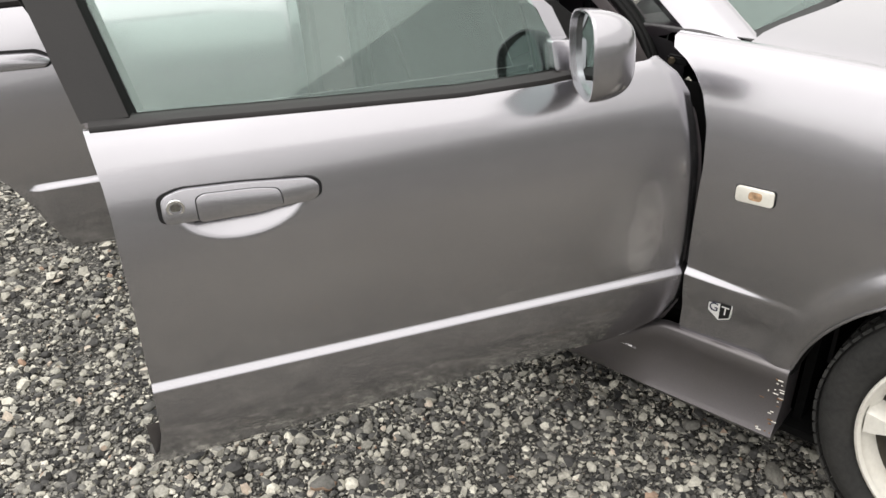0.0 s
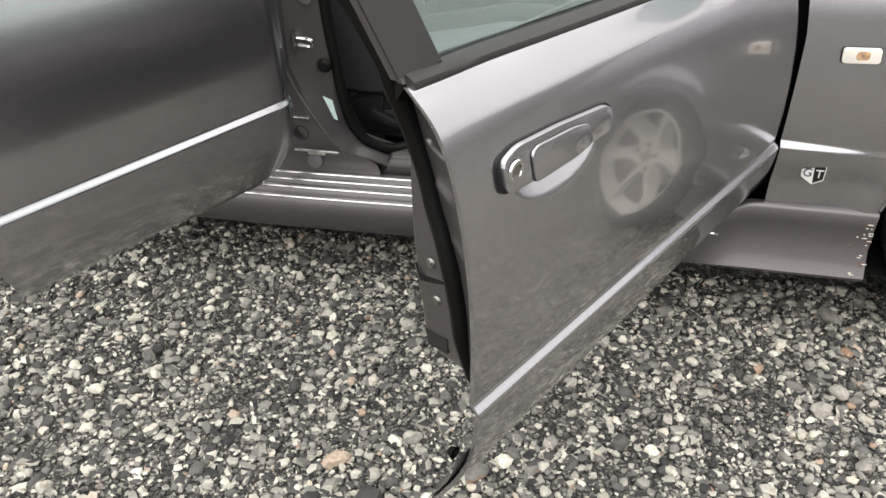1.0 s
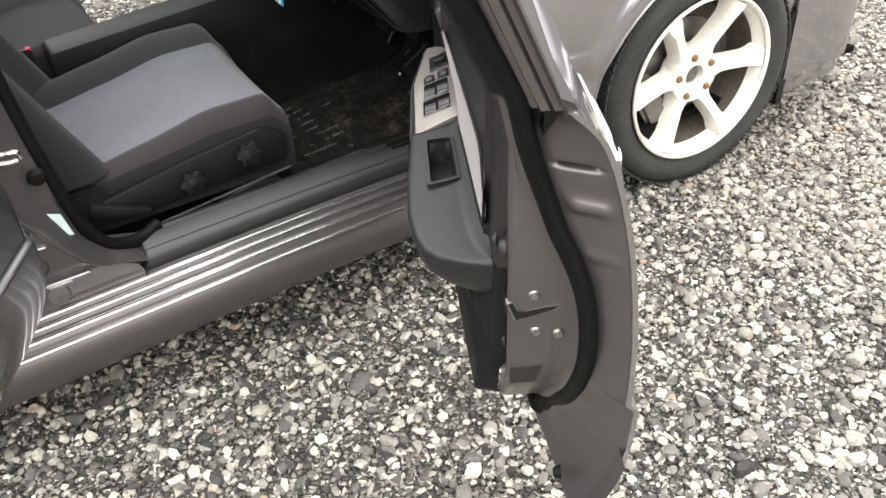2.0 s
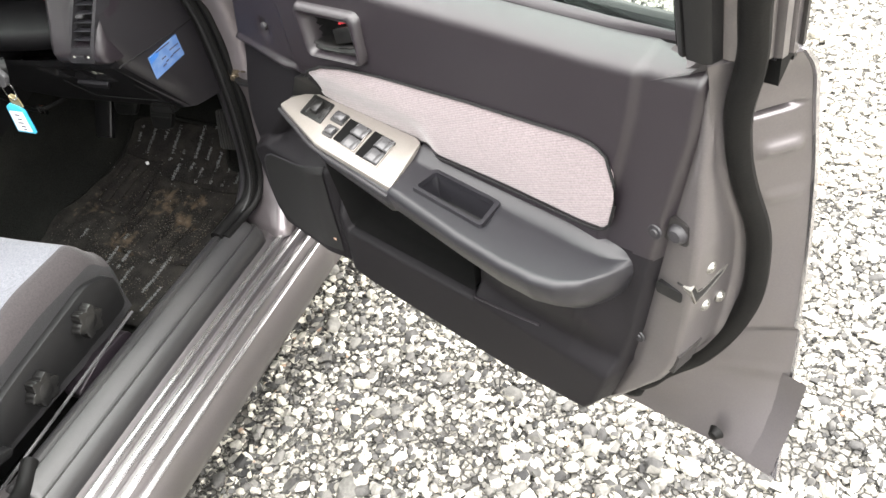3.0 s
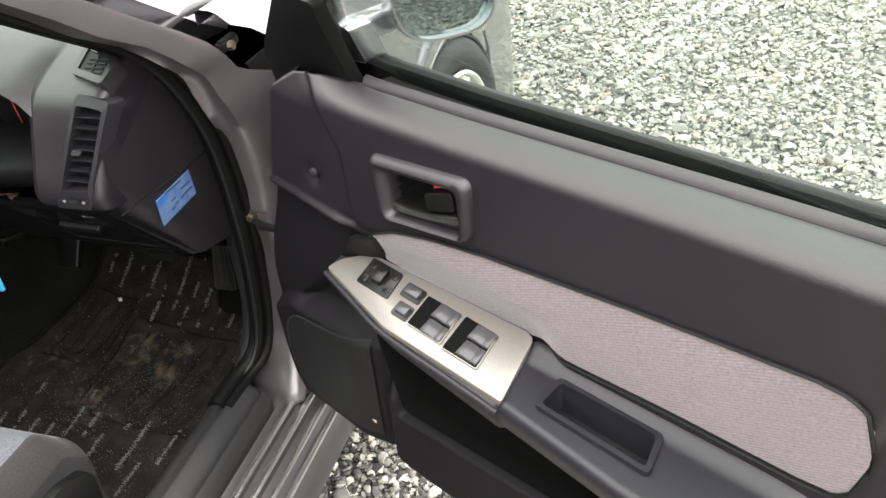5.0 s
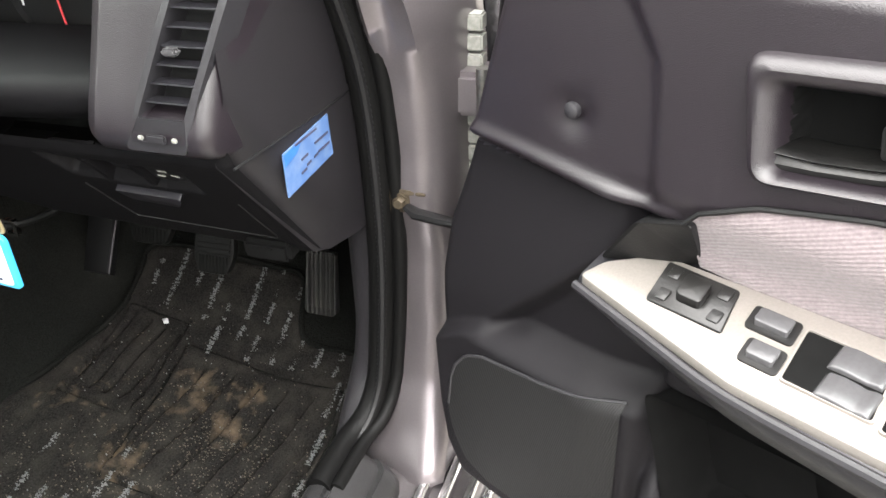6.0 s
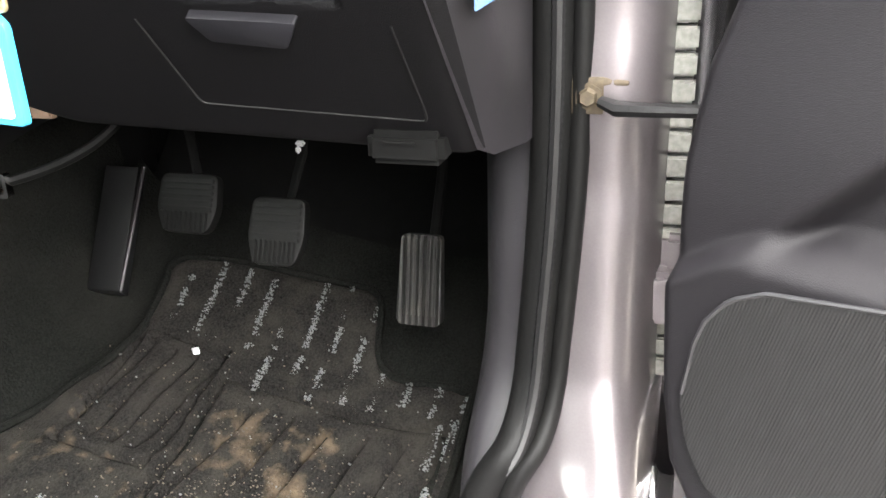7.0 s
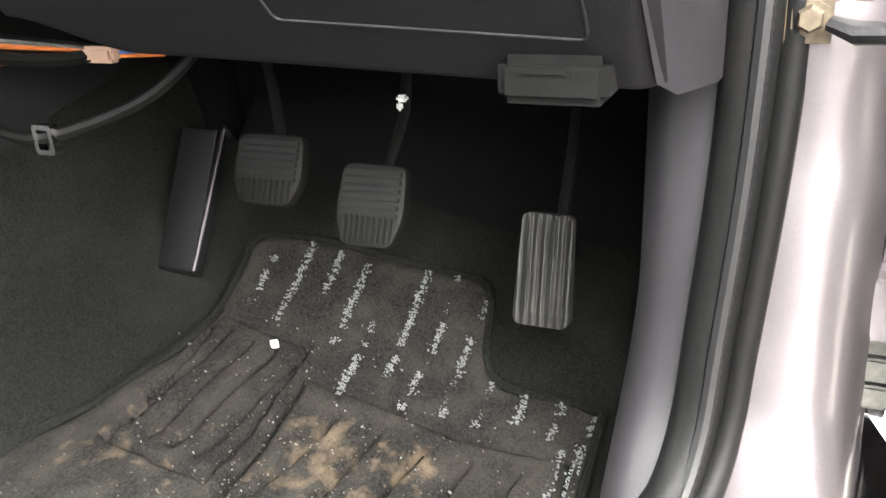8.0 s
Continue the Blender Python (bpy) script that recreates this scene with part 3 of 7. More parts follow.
    for u in np.linspace(0.33, 1.075, 30):
        t, vt = trim_top(u), -0.213 + 0.053 * u + 0.036
        w = min(0.011, -0.1185 - vt)
        Q.append([D(u, v, z) for v, z in ((vt - 0.002, t - 0.012), (vt + 0.001, t + 0.0005), (vt + w * 0.25, t + 0.004), (vt + w * 0.5, t + 0.0085), (vt + w * 0.8, t + 0.0105), (vt + w, t + 0.0095), (vt + w, t - 0.002), (-0.112, t - 0.006), (-0.105, t - 0.03))])
    wiper = part("inner_glass_wiper", grid(Q), TRIM, door, "black inner window seal")
    wiper.data.materials.append(RUBBER)
    for k, f in enumerate(wiper.data.polygons):
        f.material_index = 1 if f.center.z < trim_top(-f.center.x) + 0.002 else 0
    P = [[W(tilt(z) + a, z, k) for a, k in ((-0.006, 0.0), (-0.006, -0.018), (0.0, -0.024), (0.006, -0.026), (0.007, -0.023), (0.010, -0.023), (0.011, -0.027), (0.030, -0.027), (0.036, -0.022), (0.037, -0.008))] for z in np.linspace(1.044, 1.42, 10)]
    part("inner_frame_cover", grid(P), BLACK, door, "black inner window frame")
    part("frame_end_block", block(D(1.130, -0.105, 1.040), (0.020, 0.018, 0.008), 0.003), TRIM2, door)
    # mirror sail and mirror
    part("mirror_sail", prism(rounded([(0.13, 1.005), (0.30, 1.02), (0.30, 1.075), (0.255, 1.07), (0.19, 1.045)], 0.008), lambda a, b, h: D(a, h - 0.42 * (b - 1.02), b), -0.125, -0.088, 0.004), PAINT, door, "painted mirror mounting sail")
    part("inner_sail", prism(rounded([(0.075, 0.935), (0.16, 0.95), (0.312, 1.0), (0.318, 1.07), (0.328, 1.13), (0.255, 1.13), (0.134, 1.03), (0.106, 1.0)], 0.008), lambda a, b, h: D(a, h - 0.42 * (b - 1.03), b), -0.170, -0.150, 0.005), RUBBER, door, "black inner mirror cover")
    return door


def make_mirror(door):
    turn = math.radians(13)

    def M(du, dv, dz):
        """du back from the glass plane, dv outwards, dz up; the head is turned to the driver."""
        return D(0.300 + du * math.cos(turn) + dv * math.sin(turn), 0.012 - du * math.sin(turn) + dv * math.cos(turn), 1.085 + dz)
    nv = 36
    sq = [(math.copysign(abs(math.cos(w)) ** 0.65, math.cos(w)), math.copysign(abs(math.sin(w)) ** 0.65, math.sin(w))) for w in [2 * math.pi * j / nv for j in range(nv)]]
    half = lambda a, b: (0.080 * a - 0.010 * b, (0.076 + 0.008 * a) * b + 0.004 * a)
    P = []
    for t in np.linspace(0, 1, 16):
        r = max(math.sin(t * math.pi / 2), 1e-3) ** 0.5
        P.append([M(-0.085 * math.cos(t * math.pi / 2), half(a, b)[0] * r, half(a, b)[1] * r) for a, b in sq])
    part("mirror_housing", grid(P, wrap=True), PAINT, door, "body-coloured door mirror housing", 70)
    P = [[M(du, half(a, b)[0] * k, half(a, b)[1] * k) for a, b in sq] for du, k in ((0.0, 1.0), (0.005, 0.985), (0.005, 0.94), (-0.010, 0.92))]
    part("mirror_rim", grid(P, wrap=True), PAINT, door)
    part("mirror_glass", prism([(half(a, b)[0] * 0.92, half(a, b)[1] * 0.92) for a, b in sq], lambda a, b, h: M(h, a, b), -0.012, -0.007), MIRROR, door, "door mirror glass")
    part("mirror_arm", prism(rounded([(0.19, 1.02), (0.258, 1.025), (0.258, 1.06), (0.20, 1.05)], 0.01), lambda a, b, h: D(a, h, b), -0.13, -0.01, 0.006), PAINT, door)


# ---- door trim as one relief ----
trim_front = curve_of([(0.37, 0.13), (0.40, 0.105), (0.44, 0.082), (0.49, 0.074), (0.56, 0.070), (0.62, 0.068), (0.66, 0.068), (0.72, 0.074), (0.818, 0.104), (0.92, 0.135), (0.982, 0.154), (1.01, 0.20), (1.06, 0.24)])
trim_rear = curve_of([(0.37, 0.88), (0.41, 0.925), (0.45, 0.955), (0.50, 0.975), (0.62, 1.01), (0.81, 1.05), (0.95, 1.085), (1.034, 1.099), (1.06, 1.099)])
trim_bottom = curve_of([(0.0, 0.40), (0.05, 0.392), (0.41, 0.374), (0.75, 0.388), (0.95, 0.415), (1.1, 0.44)])
trim_top = curve_of([(0.12, 0.985), (0.20, 1.010), (0.26, 1.016), (0.36, 1.012), (0.50, 1.014), (0.63, 1.018), (0.80, 1.0235), (0.95, 1.0265), (1.06, 1.033), (1.1, 1.036)])


def inside(u, z, pts, edge):
    """Soft 0..1 for a convex outline."""
    k = 1.0
    turn = 1 if sum(a * d - c * b for (a, b), (c, d) in zip(pts, pts[1:] + pts[:1])) < 0 else -1
    for (a, b), (c, d) in zip(pts, pts[1:] + pts[:1]):
        nx, nz = turn * (d - b), -turn * (c - a)
        q = math.hypot(nx, nz)
        k = min(k, soft(((u - a) * nx + (z - b) * nz) / q, -edge, edge))
    return k


POCKET = [(0.335, 0.640), (0.372, 0.508), (0.70, 0.530), (0.712, 0.655)]
CUP = [(0.402, 0.931), (0.405, 0.876), (0.520, 0.890), (0.515, 0.942)]


def plate_recess(u, z):
    """The wall steps back above the switch plate."""
    return 0.020 * (1 - soft(z, 0.775, 0.835)) * soft(u, 0.27, 0.31) * (1 - soft(u, 0.60, 0.67)) * soft(z, 0.70, 0.74)


def trim_v(u, z):
    v = -0.213 + 0.053 * u + plate_recess(u, z)
    v += 0.036 * max(0.0, 1 - max(0.0, trim_top(u) - z) / 0.032) ** 2.3 * soft(u, 0.2, 0.34)
    v += 0.012 * soft(z, 0.97, 1.02) * (1 - soft(u, 0.2, 0.34))
    v += 0.006 * soft(u, trim_rear(z) - 0.085, trim_rear(z) - 0.075) * soft(z, 0.5, 0.6)
    v += 0.030 * soft(u, trim_rear(z) - 0.012, trim_rear(z)) ** 2
    edge = curve_of([(0.80, 0.31), (0.926, 0.302), (0.994, 0.262), (1.03, 0.22)])(z)
    v += 0.007 * (1 - soft(u, edge - 0.004, edge + 0.012)) * soft(z, 0.80, 0.82)
    crease = 0.819 - 0.083 * (u - 0.121)
    v += 0.016 * (1 - soft(z, crease - 0.010, crease + 0.002)) * (1 - soft(u, 0.31, 0.36))
    v -= 0.006 * math.exp(-((z - crease - 0.006) / 0.006) ** 2) * (1 - soft(u, 0.31, 0.36))
    d = math.hypot(u - 0.232, z - 0.864)
    v += 0.007 * math.exp(-(d / 0.016) ** 2)
    ridge = curve_of([(0.03, 0.555), (0.064, 0.578), (0.085, 0.592), (0.116, 0.612), (0.144, 0.624), (0.19, 0.631), (0.26, 0.633), (0.32, 0.630), (0.5, 0.60), (1.1, 0.60)])(u)
    v -= 0.018 * (1 - soft(z, 0.63, 0.80)) * (1 - soft(u, 0.26, 0.345))
    facet = ((u - 0.148) * 0.697 - (z - 0.626) * 0.717)
    v += 0.021 * soft(facet, -0.003, 0.018) * soft(z, 0.60, 0.625) * (1 - soft(z, 0.72, 0.76)) * (1 - soft(u, 0.325, 0.345))
    v -= 0.017 * (1 - soft(z, ridge - 0.016, ridge + 0.004)) * (1 - soft(u, 0.318, 0.335))
    v -= 0.018 * (1 - soft(z, 0.52, 0.56)) * soft(u, 0.325, 0.345)
    v -= 0.020 * math.exp(-((z - 0.63) / 0.06) ** 2) * soft(u, 0.70, 0.80) * (1 - soft(u, 0.93, 1.0))
    v += 0.085 * inside(u, z, POCKET, 0.013)
    v += 0.038 * inside(u, z, CUP, 0.004)
    v += 0.030 * (1 - soft(u, trim_front(z), trim_front(z) + 0.022)) ** 2
    v += 0.030 * (1 - soft(z, trim_bottom(u), trim_bottom(u) + 0.022)) ** 2
    return v


zt_insert = curve_of([(0.342, 0.800), (0.348, 0.818), (0.40, 0.842), (0.47, 0.858), (0.552, 0.870), (0.75, 0.889), (0.93, 0.902), (0.958, 0.900), (0.974, 0.890), (0.983, 0.872), (0.985, 0.855)])
zb_insert = curve_of([(0.342, 0.795), (0.35, 0.765), (0.40, 0.760), (0.60, 0.762), (0.625, 0.772), (0.80, 0.778), (0.93, 0.778), (0.960, 0.781), (0.974, 0.79), (0.983, 0.81), (0.985, 0.83)])


def make_trim(door):
    ts = np.concatenate([np.linspace(0, 0.94, 190), np.linspace(0.945, 1, 22)])
    us = np.linspace(0, 1, 240)
    P = []
    for s in us:
        col = []
        for t in ts:
            u = 0.05 + 1.0 * s
            for _ in range(3):
                z = trim_bottom(u) + t * (trim_top(u) - trim_bottom(u))
                u = trim_front(z) + s * (trim_rear(z) - trim_front(z))
            col.append(D(u, trim_v(u, z), z))
        P.append(col)
    trim = part("door_trim", sheet(P, (0, -0.004, 0)), TRIM, door, "purple-grey moulded inner door trim", 70)
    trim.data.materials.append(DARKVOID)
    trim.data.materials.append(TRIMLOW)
    # handle cup and pocket faces get the near-black as painted shade
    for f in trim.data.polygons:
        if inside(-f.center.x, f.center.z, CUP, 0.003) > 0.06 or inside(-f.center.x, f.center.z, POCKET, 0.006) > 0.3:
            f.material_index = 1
        elif f.center.z < (0.806 if -f.center.x < 0.36 else 0.76):
            f.material_index = 2
    P = [[D(u, plate_recess(u, zb_insert(u) + t * (zt_insert(u) - zb_insert(u))) - 0.213 + 0.053 * u - 0.0035 + 0.004 * (1 - math.sin(math.pi * t) ** 0.3), zb_insert(u) + t * (zt_insert(u) - zb_insert(u)))
          for t in np.linspace(0, 1, 14)] for u in np.concatenate([np.linspace(0.342, 0.36, 5), np.linspace(0.37, 0.95, 50), np.linspace(0.953, 0.985, 9)])]
    part("cloth_insert", grid(P), FABRIC, door, "pink-grey ribbed cloth insert", 80)
    edge = [D(u, -0.213 + 0.053 * u - 0.002, zt_insert(u) + 0.0015) for u in np.linspace(0.345, 0.985, 60)] + [D(u, plate_recess(u, zb_insert(u)) - 0.213 + 0.053 * u - 0.002, zb_insert(u) - 0.0015) for u in np.linspace(0.985, 0.66, 40)]
    part("insert_piping", tube(edge, 0.0022, 6), BLACK, door)
    # inside of the map pocket, near-black with its shade put into the colour
    pc = Vector((0.53, 0.583))
    lip = [rounded([tuple(pc + (Vector(p) - pc) * k) for p in POCKET], 0.012, 5) for k in (1.025, 1.0, 0.985, 0.965, 0.4)]
    part("pocket_shade", loops([(o, h) for o, h in zip(lip, (0.006, 0.014, 0.034, 0.072, 0.074))], lambda a, b, h: D(a, -0.213 + 0.053 * a - 0.012 + h, b)), DARKVOID, door, "inside of the map pocket, its shade coloured black", 60)
    part("pocket_lip", tube([D(u, trim_v(u, z) - 0.001, z) for u, z in zip(np.linspace(0.70, 0.845, 14), np.linspace(0.528, 0.545, 14))], 0.0022, 6), TRIM, door, "thin lip running on from the pocket")
    # speaker grille
    zt = curve_of([(0.104, 0.50), (0.108, 0.535), (0.117, 0.562), (0.132, 0.581), (0.155, 0.592), (0.24, 0.602), (0.312, 0.612)])
    zb = curve_of([(0.104, 0.49), (0.110, 0.462), (0.127, 0.432), (0.16, 0.418), (0.312, 0.414)])
    P = [[D(u, trim_v(u, max(zb(u) + t * (zt(u) - zb(u)), 0.42)) - 0.0025, zb(u) + t * (zt(u) - zb(u))) for t in np.linspace(0, 1, 24)] for u in np.concatenate([np.linspace(0.104, 0.15, 12), np.linspace(0.155, 0.312, 26)])]
    part("speaker_grille", grid(P), GRILLE, door, "dark ribbed speaker grille", 80)
    part("grille_rim", tube([D(u, trim_v(u, zt(u)) - 0.002, zt(u)) for u in np.linspace(0.104, 0.312, 34)], 0.0018, 6), TRIM2, door)
    part("scuff_label", block(D(0.293, trim_v(0.293, 0.443) - 0.001, 0.443), (0.022, 0.002, 0.006), 0.001, None), TAN, door)
    # armrest
    vin = curve_of([(0.268, -0.221), (0.30, -0.233), (0.428, -0.254), (0.64, -0.262), (0.80, -0.269), (0.88, -0.268), (0.93, -0.261), (0.96, -0.248), (0.98, -0.226), (0.994, -0.194), (1.003, -0.165), (1.005, -0.150)])
    low = curve_of([(0.268, 0.735), (0.33, 0.705), (0.45, 0.675), (0.62, 0.668), (0.80, 0.668), (0.93, 0.655), (0.97, 0.660), (0.992, 0.688), (1.004, 0.720), (1.006, 0.735)])
    well = [(0.675, -0.195), (0.679, -0.234), (0.812, -0.231), (0.797, -0.190)]
    P = []
    for u in np.concatenate([np.linspace(0.268, 0.64, 50), np.linspace(0.645, 0.84, 70), np.linspace(0.845, 0.975, 24), np.linspace(0.98, 1.004, 8), [1.006]]):
        wall = -0.213 + 0.053 * u + 0.012
        row = []
        for k in np.linspace(0, 1, 40):
            v = wall + (vin(u) + 0.010 - wall) * k
            on_plate = 1 - soft(u + 0.29 * (v + 0.170), 0.609, 0.617)
            z = 0.747 + 0.0216 * (u - 0.274) + 0.313 * (v + 0.223) - 0.008
            z2 = 0.757 + 0.012 * (1 - soft(k, 0.0, 0.35)) - 0.006 * k - 0.008 * soft(u, 0.90, 1.005)
            z = z * on_plate + z2 * (1 - on_plate)
            z -= 0.045 * inside(u, v, well, 0.003) * (1 - on_plate)
            row.append(D(u, v, z))
        ze = row[-1][2]
        v0, zl = vin(u), low(u)
        for k in (0.25, 0.5, 0.75, 1.0):
            row.append(D(u, v0 + 0.010 - 0.010 * math.sin(k * math.pi / 2), ze - 0.012 * (1 - math.cos(k * math.pi / 2))))
        for k in (0.3, 0.6, 0.85, 1.0):
            row.append(D(u, v0 + (wall - v0) * k ** 2.2, (ze - 0.012) + (zl - ze + 0.012) * k ** 0.8))
        P.append(row)
    part("armrest", grid(P), ARM, door, "smooth grey moulded armrest with a pull cup", 60)
    rim_o = rounded([(0.668, -0.189), (0.672, -0.240), (0.820, -0.237), (0.803, -0.184)], 0.008)
    rim_i = rounded([(0.675, -0.195), (0.679, -0.234), (0.812, -0.231), (0.797, -0.190)], 0.006)
    part("pull_cup_rim", ring(rim_o, rim_i, lambda a, b, h: D(a, b, 0.755 + h - 0.05 * (b + 0.19) * 0), -0.004, 0.004), ARM, door, "raised rim of the pull cup")
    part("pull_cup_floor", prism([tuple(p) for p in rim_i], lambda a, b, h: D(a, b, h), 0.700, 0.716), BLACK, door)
    # switch plate
    def S(a, b, h):
        return D(a, b, 0.747 + 0.0216 * (a - 0.274) + 0.313 * (b + 0.223) + h)
    plate = rounded([(0.273, -0.225), (0.282, -0.204), (0.317, -0.176), (0.597, -0.166), (0.612, -0.170), (0.636, -0.253), (0.428, -0.253)], 0.005, 3)
    part("switch_plate", prism(plate, S, -0.009, 0.0, 0.0022, 2), PLATE, door, "silver window-switch plate")
    part("plate_edge", tube([S(a, b - 0.004, -0.010) for a, b in ((0.270, -0.223), (0.35, -0.238), (0.43, -0.2515), (0.55, -0.254), (0.636, -0.256))], 0.0042, 8, n=4), TRIM2, door)
    pod = rounded([(0.272, 0.750), (0.303, 0.797), (0.352, 0.813), (0.352, 0.764), (0.31, 0.758)], 0.006)
    part("grab_pod", prism(pod, lambda a, b, h: D(a, -0.2015 + 0.75 * max(0.0, 0.80 - b) * soft(a, 0.265, 0.315) + h + 0.12 * max(0.0, a - 0.31), b), 0.02, 0.0, 0.004, 3), BLACK, door, "black moulded end of the armrest above the plate")
    sq = [(0.328, -0.181), (0.335, -0.221), (0.401, -0.221), (0.391, -0.181)]
    base = part("mirror_switch_base", prism(rounded(sq, 0.003), S, -0.002, 0.002, 0.001, 1), SEALRUBBER, door, "glossy black mirror adjuster")
    part("mirror_joystick", prism(rounded([(0.351, -0.190), (0.354, -0.212), (0.376, -0.212), (0.373, -0.190)], 0.005), S, 0.001, 0.009, 0.003, 2), SEALRUBBER, base, "square mirror joystick")
    for a, b in ((0.340, -0.190), (0.344, -0.212), (0.384, -0.190), (0.389, -0.211)):
        part("mirror_button", prism(rounded([(a - 0.005, b + 0.0055), (a - 0.0045, b - 0.0055), (a + 0.0055, b - 0.0055), (a + 0.005, b + 0.0055)], 0.002), S, 0.001, 0.0032, 0.001, 1), SEALRUBBER, base)
    for a, b, w in ((0.4265, -0.1965, 0.034), (0.4345, -0.2235, 0.027)):
        part("button_well", prism(rounded([(a - w / 2 - 0.002, b + 0.0105), (a - w / 2, b - 0.0105), (a + w / 2 + 0.003, b - 0.0105), (a + w / 2 + 0.001, b + 0.0105)], 0.004), S, -0.002, 0.0015), SEALRUBBER, door)
        part("lock_button", prism(rounded([(a - w * 0.38, b + 0.0065), (a - w * 0.36, b - 0.0065), (a + w * 0.42, b - 0.0065), (a + w * 0.40, b + 0.0065)], 0.003), S, 0.0, 0.0062, 0.002, 2), SWITCH, door, "grey window lock button")
    for well2, us2 in (([(0.449, -0.189), (0.455, -0.234), (0.516, -0.234), (0.508, -0.189)], (0.4725, 0.5105)), ([(0.517, -0.188), (0.523, -0.237), (0.581, -0.237), (0.572, -0.189)], (0.538, 0.574))):
        c = sum((Vector(p) for p in well2), Vector((0, 0))) / 4
        well2 = rounded(well2, 0.003)
        # a flat near-black plate, the well's depth shade given by colour
        part("switch_well", prism(well2, S, -0.003, 0.0012), DARKVOID, door)
        part("switch_well_rim", ring([tuple(c + (Vector(p) - c) * 1.05) for p in well2], well2, S, -0.002, 0.0026), PLATE, door)
        for b in (-0.2005, -0.2245):
            a0, a1 = us2[0] + (-0.2 - b) * 0.12, us2[1] + (-0.2 - b) * 0.12
            rk = [(a0, 0.0), (a0 + 0.003, 0.0040), (a0 + 0.012, 0.0052), (a0 + 0.020, 0.0046), (a1 - 0.010, 0.0034), (a1 - 0.004, 0.0050), (a1, 0.0045), (a1 + 0.001, 0.0)]
            part("window_switch", prism(rk, lambda p, q, h: S(p, h, q), b - 0.0102, b + 0.0102, 0.0014, 2), SWITCH, door, "grey window rocker switch")
    # inner handle
    o = rounded([(0.372, 0.951), (0.543, 0.968), (0.541, 0.884), (0.388, 0.862)], 0.017, 6)
    i2 = rounded([(0.401, 0.931), (0.516, 0.942), (0.521, 0.889), (0.405, 0.874)], 0.009, 6)
    def B(a, b, h):
        return D(a, -0.213 + 0.053 * a - h, b)
    mid = lambda k: [tuple(Vector(p) * (1 - k) + Vector(q) * k) for p, q in zip(o, i2)]
    part("handle_bezel", loops(((o, -0.004), (mid(0.06), 0.004), (mid(0.22), 0.0105), (mid(0.42), 0.0125), (mid(0.62), 0.011), (mid(0.85), 0.004), (mid(0.98), -0.004), (i2, -0.034)), B), TRIM, door, "moulded inner handle bezel")
    # back of the cup, shaded by its near-black colour
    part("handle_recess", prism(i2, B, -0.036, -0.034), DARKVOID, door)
    P = []
    for u in np.linspace(0.399, 0.516, 20):
        zl = 0.871 + 0.15 * (u - 0.41)
        zh = float(np.interp(u, (0.396, 0.43, 0.464, 0.495, 0.516), (0.889, 0.890, 0.895, 0.904, 0.910)))
        P.append([B(u, zl + k * (zh - zl), h) for k, h in ((0.0, -0.03), (0.02, -0.008), (0.15, -0.002), (0.45, 0.001), (0.7, -0.002), (0.85, 0.002), (0.97, -0.001), (1.0, -0.008), (0.98, -0.03))])
    part("inner_handle", grid(P), SEALRUBBER, door, "glossy black inner door handle")
    part("lock_tab", prism(rounded([(0.463, 0.922), (0.507, 0.938), (0.512, 0.914), (0.466, 0.899)], 0.005), B, -0.028, 0.001, 0.004, 3), SEALRUBBER, door, "black lock tab")
    part("red_lock_mark", prism([(0.474, 0.930), (0.497, 0.938), (0.497, 0.941), (0.474, 0.934)], B, -0.012, -0.006), RED, door, "red lock mark")
    part("screw_cover", lathe([(0.0, 0.007), (0.004, 0.0068), (0.0068, 0.005), (0.0075, 0)], 18, Matrix.Translation(D(0.229, trim_v(0.229, 0.868) - 0.001, 0.868)) @ pose(0, 0, 0, -90, 0, 0)), TRIM2, door, "round screw cover")
    for u, z in ((1.036, 0.808), (1.0, 0.60)):
        part("trim_clip", lathe([(0.0, 0.004), (0.004, 0.004), (0.005, 0.002), (0.009, 0.002), (0.010, 0)], 18, Matrix.Translation(D(u, trim_v(u, z), z)) @ pose(0, 0, 0, -90, 0, 0)), TRIM2, door, "dark plastic trim clip")


front_door = make_front_door()
make_mirror(front_door)
make_trim(front_door)


